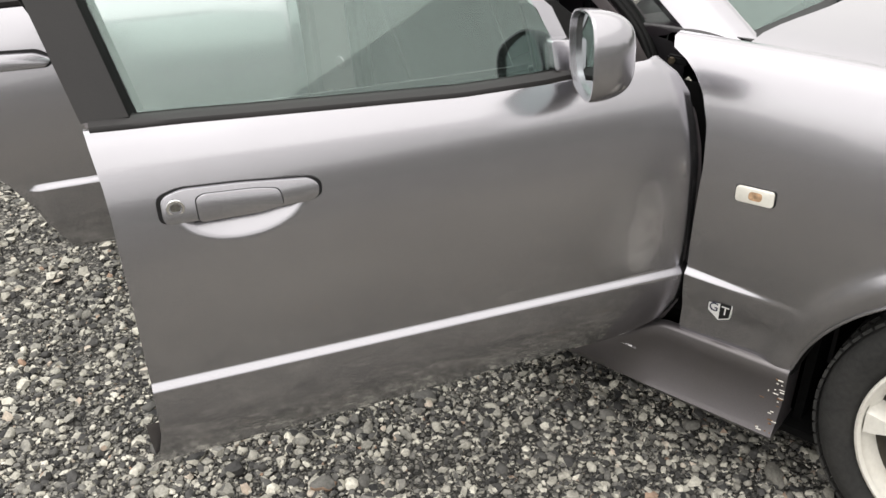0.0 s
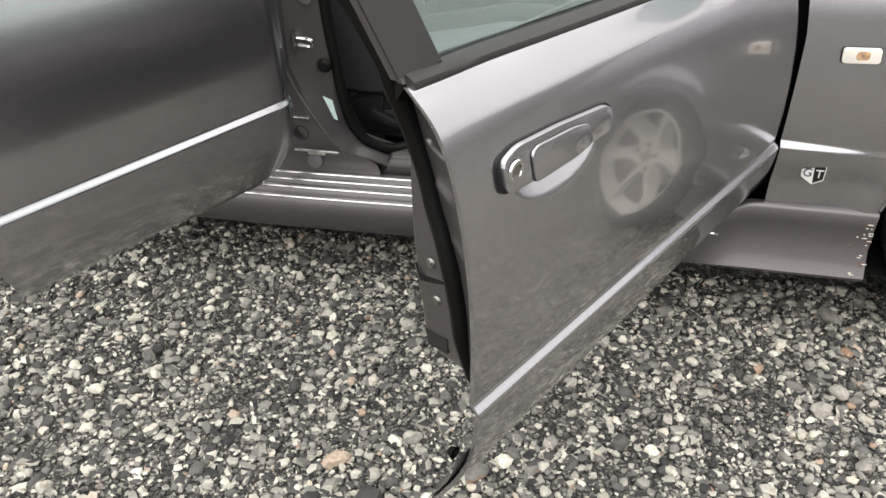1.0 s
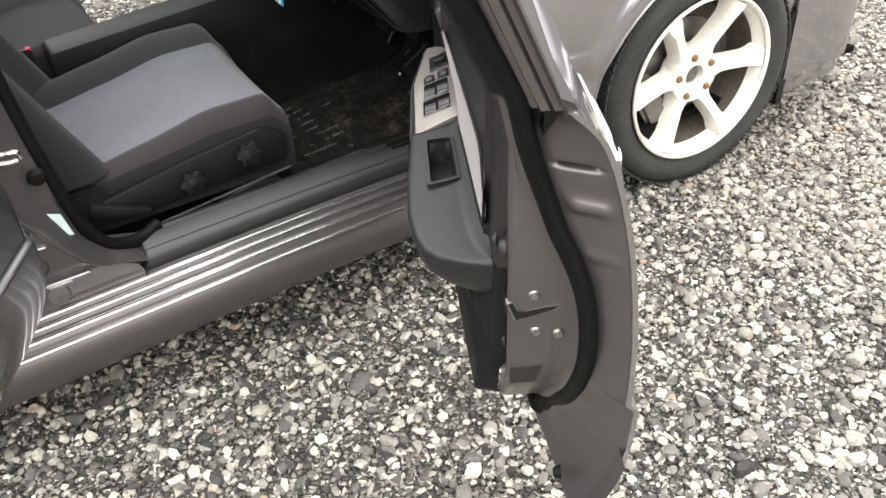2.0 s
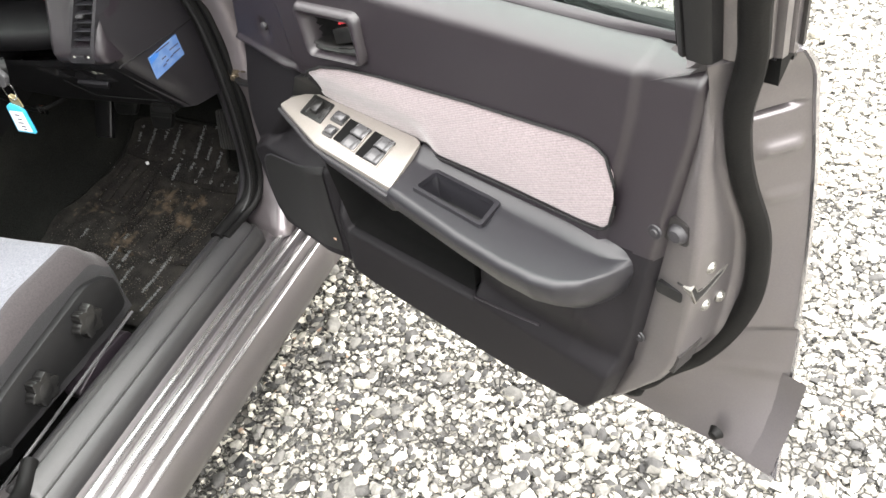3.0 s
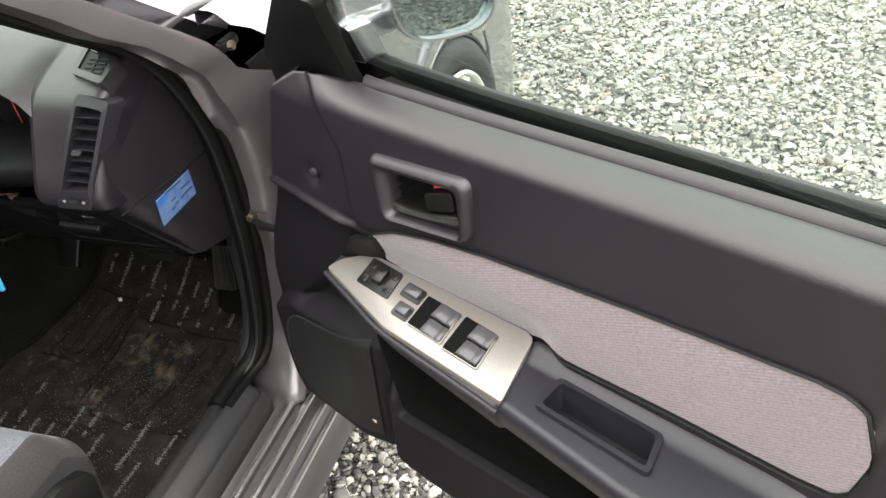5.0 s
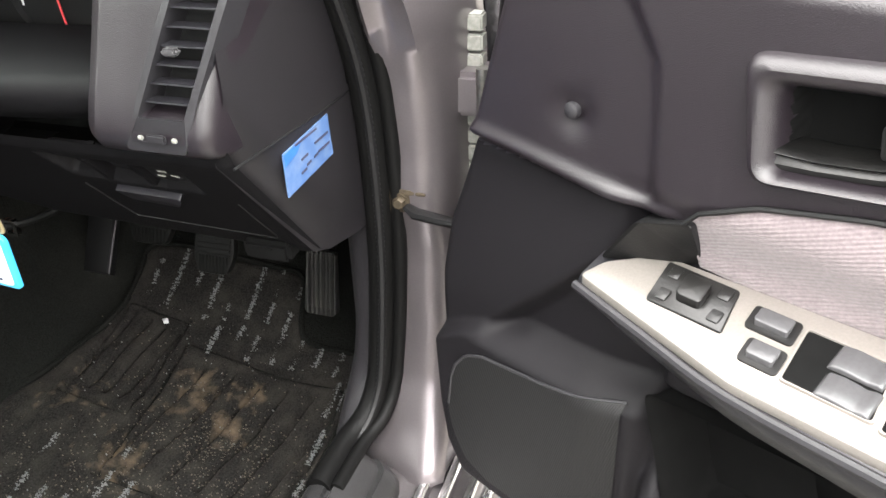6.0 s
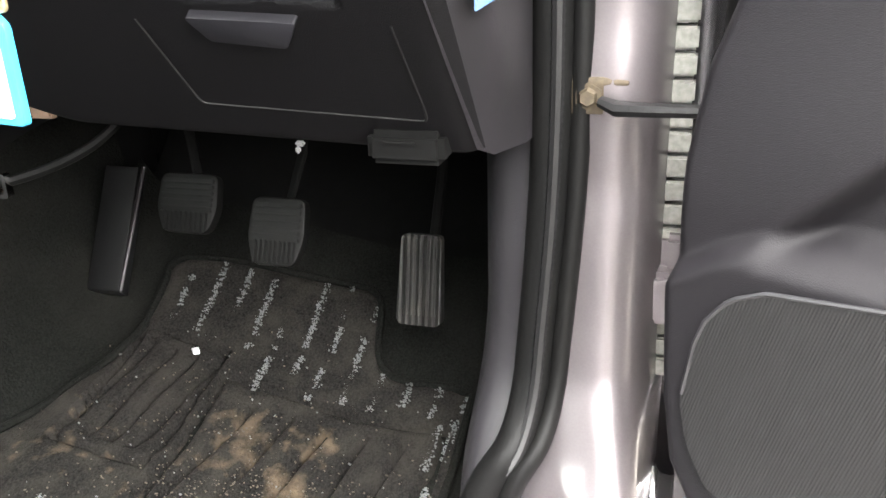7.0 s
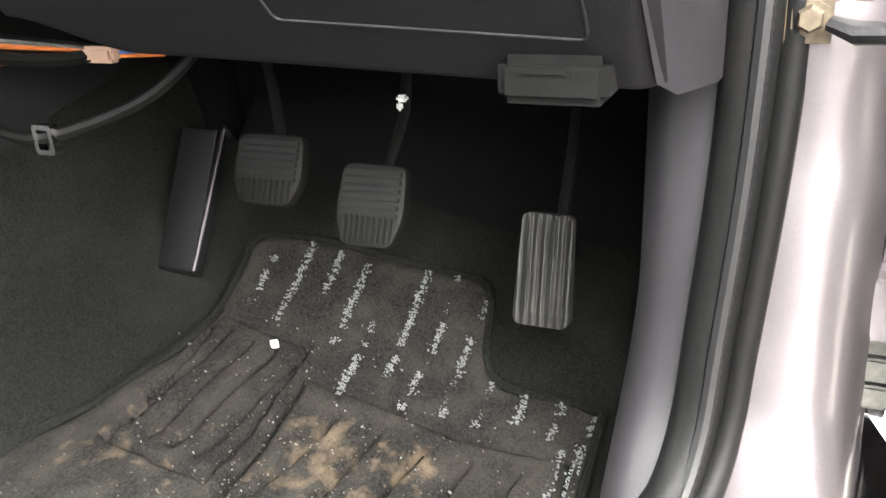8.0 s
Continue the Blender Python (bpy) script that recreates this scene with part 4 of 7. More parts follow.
# ---- rear door: only its outside and front edge come into view ----
def make_rear_door():
    m = pose(-1.16, -0.03, 0, 0, 0, 60)
    front = curve_of([(0.355, 0.05), (0.40, 0.012), (0.45, 0.0), (1.0, 0.0), (1.05, 0.0)])
    arch = curve_of([(0.355, 0.715), (0.45, 0.750), (0.52, 0.780), (0.60, 0.826), (0.66, 0.875), (0.71, 0.925), (0.76, 0.96), (0.85, 0.98), (1.05, 1.0)])
    rear = arch
    bm = prism([(0.02, 0.42), (0.68, 0.42), (0.74, 0.55), (0.84, 0.70), (0.90, 1.02), (0.02, 1.02)], D, -0.14, -0.05, 0.004)
    d = part("rear_door", bm, JAMB, car, "open rear door of silver-grey paint")
    d.matrix_basis = m
    P = []
    for s in np.concatenate([np.linspace(0, 0.05, 5), np.linspace(0.08, 0.95, 36), np.linspace(0.97, 1, 4)]):
        col = []
        for z in rows_between(0.355, 0.582, 1.045, 14, 30):
            u = front(z) + s * (rear(z) - front(z))
            fade = 1 - soft(u, 0.765, 0.775)
            v = side(z, 0.582, 0.013) - 0.013 * (1 - soft(z, 0.573, 0.591)) * soft(z, 0.36, 0.5) * (1 - fade) - 0.03 * (1 - soft(s, 0, 0.05)) ** 2 * 0.6
            col.append(D(u, v, z))
        P.append(col)
    part("door_skin", sheet(P, (0, 0.007, 0)), PAINT, d, "silver-grey painted outer panel", 60)
    P = [[D(u, v, t) for v, t in ((-0.066, 1.038), (-0.064, 1.049), (-0.072, 1.060), (-0.09, 1.070), (-0.1, 1.062))] for u in np.linspace(0, 0.99, 12)]
    part("waist_moulding", grid(P), GARNISH, d, "black outer window moulding")
    def W(u, z, k=0.0):
        return D(u, -0.098 - 0.42 * (z - 1.03) + k, z)
    P = [[W(u, z) for u in np.linspace(0.03, 0.93, 8)] for z in np.linspace(1.0, 1.39, 8)]
    g = part("window_glass", sheet(P, (0, 0.0035, 0)), GLASS, d, "green-tinted rear side window")
    g.visible_shadow = False
    for path in ([(0.0, z) for z in np.linspace(1.0, 1.42, 6)], [(0.95 - 0.3 * (z - 1.0), z) for z in np.linspace(1.0, 1.42, 6)]):
        Q = [[W(u + a, z, k) for a, k in ((-0.03, -0.04), (-0.03, 0.005), (0.03, 0.005), (0.03, -0.04), (-0.03, -0.04))] for u, z in path]
        part("window_frame", grid(Q), GARNISH, d)
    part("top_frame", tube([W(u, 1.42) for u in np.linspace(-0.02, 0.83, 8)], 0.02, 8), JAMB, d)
    part("door_handle", prism(rounded([(0.90, 0.90), (0.90, 0.945), (0.68, 0.932), (0.645, 0.915), (0.66, 0.898)], 0.012), lambda a, b, h: D(a, side(b, 0.58) + h, b), -0.02, 0.022, 0.006, 2), PAINT, d, "body-coloured pull handle")
    gk = rounded([(0.908, 0.896), (0.908, 0.950), (0.675, 0.938), (0.636, 0.915), (0.655, 0.892)], 0.012)
    part("handle_gasket", prism(gk, lambda a, b, h: D(a, side(b, 0.58) + h, b), -0.02, 0.004), BLACK, d)
    # folds low on the front edge
    for k in (0.0, 0.012, 0.024):
        part("edge_fold", tube([D(0.018 - k * 0.3, -0.05 - k * 2.2, 0.60), D(0.012, -0.052 - k * 2, 0.52), D(0.02, -0.06 - k, 0.45), D(0.05, -0.062, 0.42)], 0.005, 6, n=5), JAMB, d)
    part("weatherstrip", tube([D(0.0, -0.10, 1.05), D(-0.005, -0.10, 0.7), D(0.01, -0.10, 0.48), D(0.06, -0.10, 0.41), D(0.6, -0.10, 0.40)], 0.012, 8, n=6), RUBBER, d, "black rubber door seal")
    return d


make_rear_door()


# ---- wing, sill and pillars ----
HUB = Vector((0.642, 0.034, 0.312))


def wing_y(x, z):
    amt = 0.013 * (1 - np.clip((x - 0.02) / 0.26, 0, 1))
    y = 0.022 - side(max(z, 0.455), 0.55 - 0.05 * max(x, 0), amt)
    r = math.hypot(x - HUB.x, z - HUB.z)
    y -= 0.016 * soft(r, 0.47, 0.415) * soft(r, 0.37, 0.40)
    y += 0.03 * soft(x, 0.9, 1.5) ** 2
    return y


def make_wing():
    shut = curve_of([(0.38, 0.008), (0.80, 0.008), (0.88, 0.018), (0.945, 0.043), (0.99, 0.08), (1.02, 0.138)])
    xr = lambda z: -shut(z) + 0.010
    cols = np.concatenate([np.linspace(0, 0.255, 26), HUB.x + 0.385 * -np.cos(np.linspace(0.02, math.pi - 0.02, 44)), np.linspace(1.04, 1.45, 14)])
    P = []
    for x in cols:
        d = 0.385 ** 2 - (x - HUB.x) ** 2
        z0 = max(0.385, HUB.z + math.sqrt(d)) if d > 0 else 0.385
        top = 1.035 - 0.06 * soft(x, 0.1, 1.5) - 0.10 * soft(x, 0.9, 1.5)
        col = []
        for z in rows_between(z0, max(0.55 - 0.05 * x, z0 + 0.04), top, 12, 26):
            k = 1 - soft(x, 0.0, 0.06)
            col.append((x * (1 - k) + (xr(z) + x) * k, wing_y(x, z), z))
        zt = col[-1][2]
        y0 = col[-1][1]
        col += [(col[-1][0], y0 + 0.012, zt + 0.004), (col[-1][0], y0 + 0.028, zt + 0.005), (col[-1][0], y0 + 0.036, zt + 0.001), (col[-1][0], y0 + 0.037, zt - 0.02)]
        P.append(col)
    part("front_wing", grid(P), PAINT, car, "silver-grey front wing with an arched lip", 60)
    # arch lip and liner
    P = []
    for a in np.linspace(math.radians(9), math.radians(171), 44):
        x, z = HUB.x - 0.385 * math.cos(a), HUB.z + 0.385 * math.sin(a)
        y = wing_y(x, z)
        P.append([(x, y, z), (x + 0.004 * math.cos(a), y + 0.006, z - 0.004 * math.sin(a)), (x + 0.008 * math.cos(a), y + 0.03, z - 0.006 * math.sin(a)), (x, y + 0.09, z), (x, y + 0.32, z + 0.02)])
    part("arch_liner", grid(P), DARKVOID, car, "black wheel-arch liner")
    lip = []
    for a in np.linspace(math.radians(12), math.radians(168), 60):
        x, z = HUB.x - 0.388 * math.cos(a), HUB.z + 0.388 * math.sin(a)
        lip.append((x, wing_y(x, z) - 0.0005, z))
    part("arch_lip", tube(lip, 0.0042, 8, up=(0, 1, 0)), PAINT, car, "rolled lip of the wheel arch")
    bm = lathe([(0.0, 0.0), (0.40, 0.0)], 40, Matrix.Translation((HUB.x, 0.36, HUB.z)) @ pose(0, 0, 0, 90, 0, 0))
    part("arch_back", bm, DARKVOID, car)
    # marker lamp
    o = rounded([(0.082, 0.749), (0.080, 0.782), (0.158, 0.785), (0.160, 0.752)], 0.008)
    Y = lambda a, b, h: (a, wing_y(a, b) - h, b)
    g = [tuple(Vector((0.12, 0.767)) + (Vector(p) - Vector((0.12, 0.767))) * 1.07) for p in o]
    lamp = part("marker_lamp", prism(g, Y, -0.01, 0.0025), BLACK, car, "side marker lamp with clear lens")
    part("lens", prism(o, Y, -0.004, 0.008, 0.003, 2), LENS, lamp, "milky clear lens")
    part("bulb", prism(rounded([(0.108, 0.758), (0.108, 0.776), (0.136, 0.777), (0.136, 0.759)], 0.008), Y, 0.004, 0.0084), AMBER, lamp, "faded orange bulb shade")
    # badge
    Yb = lambda a, b, h: (a, wing_y(0.09, 0.482) - h + 0.5 * (b - 0.482) * 0.2, b)
    badge = part("badge", prism([(0.063, 0.503), (0.118, 0.503), (0.116, 0.463), (0.092, 0.452), (0.065, 0.470)], Yb, -0.006, 0.0035, 0.001, 1), BRIGHT, car, "small shield badge with two letters")
    part("badge_field", prism([(0.0905, 0.496), (0.1155, 0.497), (0.1140, 0.466), (0.0925, 0.456)], Yb, 0.0, 0.0042), BLACK, badge)
    y = wing_y(0.09, 0.482) - 0.005
    lettering("letter", "G", 0.030, Matrix.Translation((0.0775, y, 0.481)) @ pose(0, 0, 0, 90, 0, 0), INK, badge)
    lettering("letter", "T", 0.030, Matrix.Translation((0.1035, y, 0.479)) @ pose(0, 0, 0, 90, 0, 0), BRIGHT, badge)


def make_skirt():
    # skirt under wing and doors
    P = []
    for x in np.concatenate([np.linspace(-2.0, -0.25, 40), np.linspace(-0.24, 0.262, 44)]):
        f = soft(x, -0.20, -0.02)
        pts_door = [(0.02, 0.296), (-0.004, 0.292), (-0.010, 0.280), (-0.014, 0.255), (-0.012, 0.225), (-0.004, 0.200), (0.03, 0.180), (0.12, 0.175)]
        pts_wing = [(0.025, 0.388), (0.006, 0.388), (0.0, 0.381), (0.003, 0.345), (0.001, 0.285), (-0.030, 0.222), (-0.02, 0.208), (0.12, 0.205)]
        drop = -0.018 * soft(-x, 0.4, 1.4)
        P.append([(x, a * (1 - f) + c * f, b * (1 - f) + d * f + drop) for (a, b), (c, d) in zip(pts_door, pts_wing)])
    # the skirt's shade is put into its colour with the darkened body paint
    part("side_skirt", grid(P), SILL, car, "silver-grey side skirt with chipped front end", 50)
    end = [(0.02, 0.386), (0.001, 0.38), (0.004, 0.345), (0.002, 0.285), (-0.028, 0.222), (-0.02, 0.21), (0.10, 0.21), (0.10, 0.386)]
    part("skirt_end", prism(end, lambda a, b, h: (h, a, b), 0.255, 0.262), SILL, car)
    rng = random.Random(5)
    for k in range(26):
        b = rng.uniform(0.23, 0.36)
        a = float(np.interp(b, (0.222, 0.285, 0.345, 0.38), (-0.030, 0.001, 0.003, 0.0)))
        x = 0.262 - abs(rng.gauss(0, 0.018)) - 0.002
        part("paint_chip", block((x, a - 0.0008, b), (rng.uniform(0.002, 0.012), 0.0016, rng.uniform(0.0012, 0.003)), 0.0), WHITE if rng.random() < 0.7 else RUST, car)
    # painted step between skirt and plate
    P = []
    for x in np.linspace(-1.45, -0.09, 50):
        drop = -0.018 * soft(-x, 0.4, 1.4)
        sec = [(0.20, 0.315), (0.115, 0.330), (0.098, 0.329), (0.092, 0.326), (0.080, 0.3255), (0.074, 0.330), (0.067, 0.330), (0.062, 0.321), (0.052, 0.3195), (0.047, 0.324), (0.040, 0.324), (0.035, 0.314),
               (0.024, 0.312), (0.019, 0.3165), (0.012, 0.3165), (0.006, 0.308), (0.004, 0.298), (-0.004, 0.296), (-0.006, 0.292), (0.004, 0.288)]
        P.append([(x, y, z + drop) for y, z in sec])
    part("door_sill", grid(P), SILL, car, "grey painted sill with pressed ridges and painted highlights", 25)
    # bright strips laid along the ridges as their painted highlights
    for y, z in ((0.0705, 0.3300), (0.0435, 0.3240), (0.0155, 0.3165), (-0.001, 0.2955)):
        part("ridge_highlight", tube([(x, y, z - 0.018 * soft(-x, 0.4, 1.4)) for x in np.linspace(-1.44, -0.10, 24)], 0.0068, 8, flat=0.7), HIGHLIGHT, car)
    # black tread plate
    P = []
    for x in np.concatenate([np.linspace(-0.965, -0.95, 4), np.linspace(-0.94, -0.26, 30), np.linspace(-0.245, -0.212, 6)]):
        e = min(soft(x, -0.966, -0.952), 1 - soft(x, -0.232, -0.208))
        out = 0.094 + 0.03 * (1 - soft(-x, 0.212, 0.25))
        sec = [(0.205, 0.30), (0.198, 0.355), (0.188, 0.372), (0.176, 0.378), (0.168, 0.378), (0.164, 0.372), (0.160, 0.372), (0.157, 0.376), (out + 0.030, 0.367), (out + 0.026, 0.362), (out + 0.022, 0.362), (out + 0.018, 0.365), (out + 0.006, 0.358), (out, 0.348), (out + 0.001, 0.325)]
        P.append([(x, y, 0.325 + (z - 0.325) * (0.25 + 0.75 * e) - 0.012 * soft(-x, 0.4, 1.4)) for y, z in sec])
    part("tread_plate", grid(P), TREAD, car, "worn black plastic sill plate", 45)


def make_front_pillar():
    # hinge pillar: rearward face from the seal out to the wing
    path = curve_of([(0.335, -0.20), (0.38, -0.168), (0.44, -0.140), (0.50, -0.128), (0.60, -0.122), (0.74, -0.126), (0.83, -0.138), (0.92, -0.165), (0.98, -0.20), (1.03, -0.245), (1.10, -0.35), (1.25, -0.56), (1.40, -0.80)])
    def pillar_row(z):
        x = path(z)
        lean = 0.35 * max(0, z - 1.0)
        bul = 0.006 * math.exp(-((z - 0.69) / 0.05) ** 2) - 0.004 * math.exp(-((z - 0.62) / 0.025) ** 2)
        foot = 0.05 * (1 - soft(z, 0.33, 0.46))
        fold = 0.014 * soft(z, 0.82, 0.92)
        bul += (0.004 * math.sin(z * 70) + 0.003 * math.sin(z * 31)) * soft(z, 0.88, 0.96)
        up = soft(z, 0.90, 0.97)
        cols = ((0.175, 0.01, 0, 0), (0.150, 0.0, 0, 0), (0.135, -0.004, 0.3, 0), (0.115, -0.012 - foot * 0.2, 1, 1), (0.102, -0.013 - foot * 0.25, 1, 0.1), (0.090, -0.014 - foot * 0.3, 1, 0),
                (0.070 + 0.008 * up, -0.010, 1, 0.9), (0.058 + 0.012 * up, 0.006 - 0.008 * up, 0.3, 0), (0.050 + 0.016 * up, 0.035 - 0.022 * up, 0, 0), (0.046 + 0.016 * up, 0.075 - 0.050 * up, 0, 0), (0.04 + 0.020 * up, 0.12 - 0.085 * up, 0, 0))
        return [(x + dx - bul * k2 - fold * kf, y + lean - foot * k2 * 0.4, z) for y, dx, k2, kf in cols]
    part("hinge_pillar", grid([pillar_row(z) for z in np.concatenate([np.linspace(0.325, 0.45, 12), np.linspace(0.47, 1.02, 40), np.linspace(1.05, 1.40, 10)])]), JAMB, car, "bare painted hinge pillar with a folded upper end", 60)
    hinge = part("bonnet_hinge", block((-0.115, 0.092, 0.985), (0.050, 0.016, 0.018), 0.004), BLACK, car, "dark bonnet hinge arm")
    part("hinge_bolt", lathe([(0.0, 0.008), (0.007, 0.008), (0.008, 0.0)], 6, Matrix.Translation((-0.125, 0.083, 0.985)) @ pose(0, 0, 0, 90, 0, 0)), ZINC, hinge)
    # dark panel that closes the gap behind wing and door
    P = [[(x, 0.062 + 0.35 * max(0, z - 1.0), z) for x in np.linspace(-0.10 - 0.9 * max(0, z - 0.93), 0.05, 8)] for z in np.linspace(0.40, 0.955, 16)]
    part("closing_panel", sheet(P, (0, 0.004, 0)), DARKVOID, car, "black closing panel behind the wing")
    # seal along the opening
    pts = [(-0.30, 0.176, 0.372), (-0.225, 0.172, 0.376), (-0.185, 0.158, 0.392), (-0.158, 0.150, 0.43), (-0.146, 0.146, 0.49), (-0.141, 0.139, 0.60), (-0.143, 0.136, 0.72), (-0.153, 0.137, 0.83), (-0.180, 0.142, 0.92), (-0.215, 0.150, 0.985), (-0.26, 0.162, 1.035), (-0.36, 0.185, 1.105), (-0.58, 0.25, 1.26), (-0.82, 0.31, 1.41)]
    part("opening_seal", tube(pts, 0.0160, 16, n=10, up=(0, 1, 0)), RUBBER, car, "black rubber door-opening seal")
    q = smooth_path([(p[0] - 0.0150, p[1] - 0.006, p[2]) for p in pts], 40)
    run = np.concatenate([[0], np.cumsum(np.linalg.norm(np.diff(q, axis=0), axis=1))])
    even = np.arange(0, run[-1], 0.0034)
    q = np.stack([np.interp(even, run, q[:, k]) for k in range(3)], 1)
    part("seal_piping", tube(q, 0.0048, 8, ribs=0.15, up=(0, 1, 0)), BLACK, car, "ribbed welt of the seal")
    part("seal_fold", tube([(p[0] - 0.004, p[1] + 0.021, p[2]) for p in pts[7:]], 0.011, 8, n=8, up=(0, 1, 0)), RUBBER, car)
    q = [(p[0] + 0.004, p[1] - 0.022, p[2]) for p in pts]
    part("seal_lip", tube(q, 0.009, 12, n=10, up=(0, 1, 0)), RUBBER, car)
    # door check
    check = part("door_check", block((-0.138, 0.104, 0.685), (0.010, 0.024, 0.026), 0.004), BLACK, car, "yellow-zinc door check on the pillar")
    part("check_bolt", lathe([(0.0, 0.010), (0.006, 0.010), (0.0075, 0.008), (0.0075, 0.003), (0.011, 0.003), (0.011, 0)], 6, Matrix.Translation((-0.143, 0.108, 0.687)) @ pose(0, 0, 0, 0, -90, 0)), ZINC, check, "bolt head")
    part("check_arm", tube([(-0.152, 0.098, 0.685), (-0.158, 0.085, 0.681), (-0.165, 0.06, 0.682), (-0.178, 0.015, 0.685), (-0.185, -0.02, 0.686)], [0.006, 0.009, 0.008, 0.007, 0.007], 8, flat=0.7), BLACK, check, "black check arm")
    part("check_bracket", prism([(0.121, 0.673), (0.121, 0.701), (0.098, 0.702), (0.078, 0.699), (0.078, 0.6955), (0.0965, 0.695), (0.0965, 0.673)], lambda a, b, h: (h, a, b), -0.1445, -0.138, 0.0012), ZINC, check, "yellow-zinc check bracket")
    # hinges
    for z in (0.50, 0.80):
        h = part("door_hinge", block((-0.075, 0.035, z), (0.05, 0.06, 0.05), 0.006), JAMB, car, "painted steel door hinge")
        part("hinge_pin", lathe([(0.0, 0.033), (0.008, 0.033), (0.008, -0.033), (0.0, -0.033)], 14, Matrix.Translation((-0.100, 0.022, z))), STEEL, h, "hinge pin")
    # rubber boot stack between pillar and door
    boot = part("wiring_boot", tube([(-0.095, 0.020, 0.60), (-0.090, 0.010, 0.70), (-0.10, -0.010, 0.76)], 0.0075, 10, n=14, ribs=0.25), RUBBER, car, "ribbed black wiring boot")
    for i in range(22):
        z = 0.42 + i * 0.0215
        part("edge_clip", block((-0.064, 0.040, z), (0.020, 0.020, 0.0185), 0.002), CLIP, boot)
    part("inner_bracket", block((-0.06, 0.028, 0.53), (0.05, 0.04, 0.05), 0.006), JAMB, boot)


def make_middle_pillar():
    edge = curve_of([(0.30, -0.90), (0.345, -0.955), (0.399, -1.041), (0.44, -1.080), (0.491, -1.114), (0.575, -1.164), (0.632, -1.187), (0.722, -1.190), (0.82, -1.190), (1.05, -1.205), (1.42, -1.26)])
    inner = curve_of([(0.30, -0.89), (0.331, -0.945), (0.372, -1.015), (0.41, -1.043), (0.455, -1.066), (0.54, -1.083), (0.617, -1.093), (0.79, -1.112), (1.05, -1.135), (1.42, -1.19)])
    P = []
    for z in np.concatenate([np.linspace(0.330, 0.60, 28), np.linspace(0.63, 1.42, 22)]):
        x, xi = edge(z), inner(z)
        xi = max(xi, x + 0.02)
        lean = 0.42 * max(0, z - 1.03) + 0.075 * (1 - soft(z, 0.325, 0.44))
        w = xi - x
        P.append([(x - 0.08, 0.040 + lean, z), (x - 0.010, 0.036 + lean, z), (x - 0.006, 0.026 + lean, z), (x, 0.022 + lean, z), (x + 0.005, 0.026 + lean, z), (x + 0.007, 0.045 + lean, z), (x + 0.007 + w * 0.12, 0.052 + lean, z), (x + w * 0.55, 0.080 + lean, z), (x + w * 0.85, 0.094 + lean, z), (xi, 0.104 + lean, z), (xi + 0.004, 0.14 + lean, z)])
    part("middle_pillar", grid(P), SILL, car, "grey painted middle pillar with striker", 40)
    # panel beside the rear sill
    yp = lambda z: 0.036 + 0.042 * (1 - soft(z, 0.335, 0.50))
    P = [[(x, yp(z), z) for x in np.linspace(-1.45, min(edge(z) - 0.004, -0.97), 14)] for z in np.linspace(0.315, 1.0, 34)]
    part("rear_jamb", grid(P), SILL, car, "", 60)
    # pressed ribs coloured bright, so their highlight is in the paint
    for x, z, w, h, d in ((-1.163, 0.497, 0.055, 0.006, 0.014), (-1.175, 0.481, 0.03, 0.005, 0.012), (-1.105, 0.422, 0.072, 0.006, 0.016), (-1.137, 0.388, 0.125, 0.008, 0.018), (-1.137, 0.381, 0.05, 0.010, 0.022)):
        part("jamb_rib", block((x, yp(z), z), (w, d, h), 0.0025), HIGHLIGHT, car)
    part("jamb_plug", lathe([(0.0, 0.003), (0.016, 0.003), (0.018, 0.006), (0.021, 0.006), (0.022, 0)], 24, Matrix.Translation((-1.165, yp(0.45) - 0.001, 0.450)) @ pose(0, 0, 0, 90, 0, 0)), TRIM2, car, "dark round jamb plug")
    part("jamb_plug", lathe([(0.0, 0.004), (0.020, 0.003), (0.023, 0)], 20, Matrix.Translation((-1.147, yp(0.352) - 0.004, 0.352)) @ pose(0, 0, 0, 75, 0, 0)), SILL, car)
    st = part("striker", block((-1.165, 0.066, 0.690), (0.006, 0.045, 0.055), 0.003), STEEL, car, "bright steel door striker")
    part("striker_loop", tube([(-1.160, 0.056, 0.700), (-1.125, 0.050, 0.700), (-1.118, 0.052, 0.690), (-1.125, 0.056, 0.680), (-1.160, 0.060, 0.680)], 0.005, 8, n=5), CHROME, st, "striker loop")
    part("pillar_plug", lathe([(0.0, 0.014), (0.012, 0.013), (0.016, 0.008), (0.019, 0.0)], 20, Matrix.Translation((-1.103, 0.084, 0.622)) @ pose(0, 0, 0, 90, 0, 0)), RUBBER, car, "black rubber plug")
    part("pillar_plug", lathe([(0.0, 0.005), (0.016, 0.004), (0.019, 0.0)], 20, Matrix.Translation((-1.135, 0.078, 0.795)) @ pose(0, 0, 0, 90, 0, 0)), JAMB, car)
    part("pillar_label", prism([(-1.116, 0.543), (-1.088, 0.530), (-1.077, 0.475), (-1.095, 0.482)], lambda a, b, h: (a, h + 0.06 * (a + 1.1) + 0.004, b), 0.074, 0.0755), BSTICKER, car, "pale green pillar label")
    # inner trim of the pillar
    P = [[(inner(z) + 0.010 - k * 0.01, 0.118 + 0.06 * k + 0.42 * max(0, z - 1.03), z) for k in np.linspace(0, 1, 4)] for z in np.linspace(0.40, 1.42, 14)]
    part("pillar_trim", sheet(P, (-0.01, 0.01, 0)), BLACK, car, "black inner pillar trim")
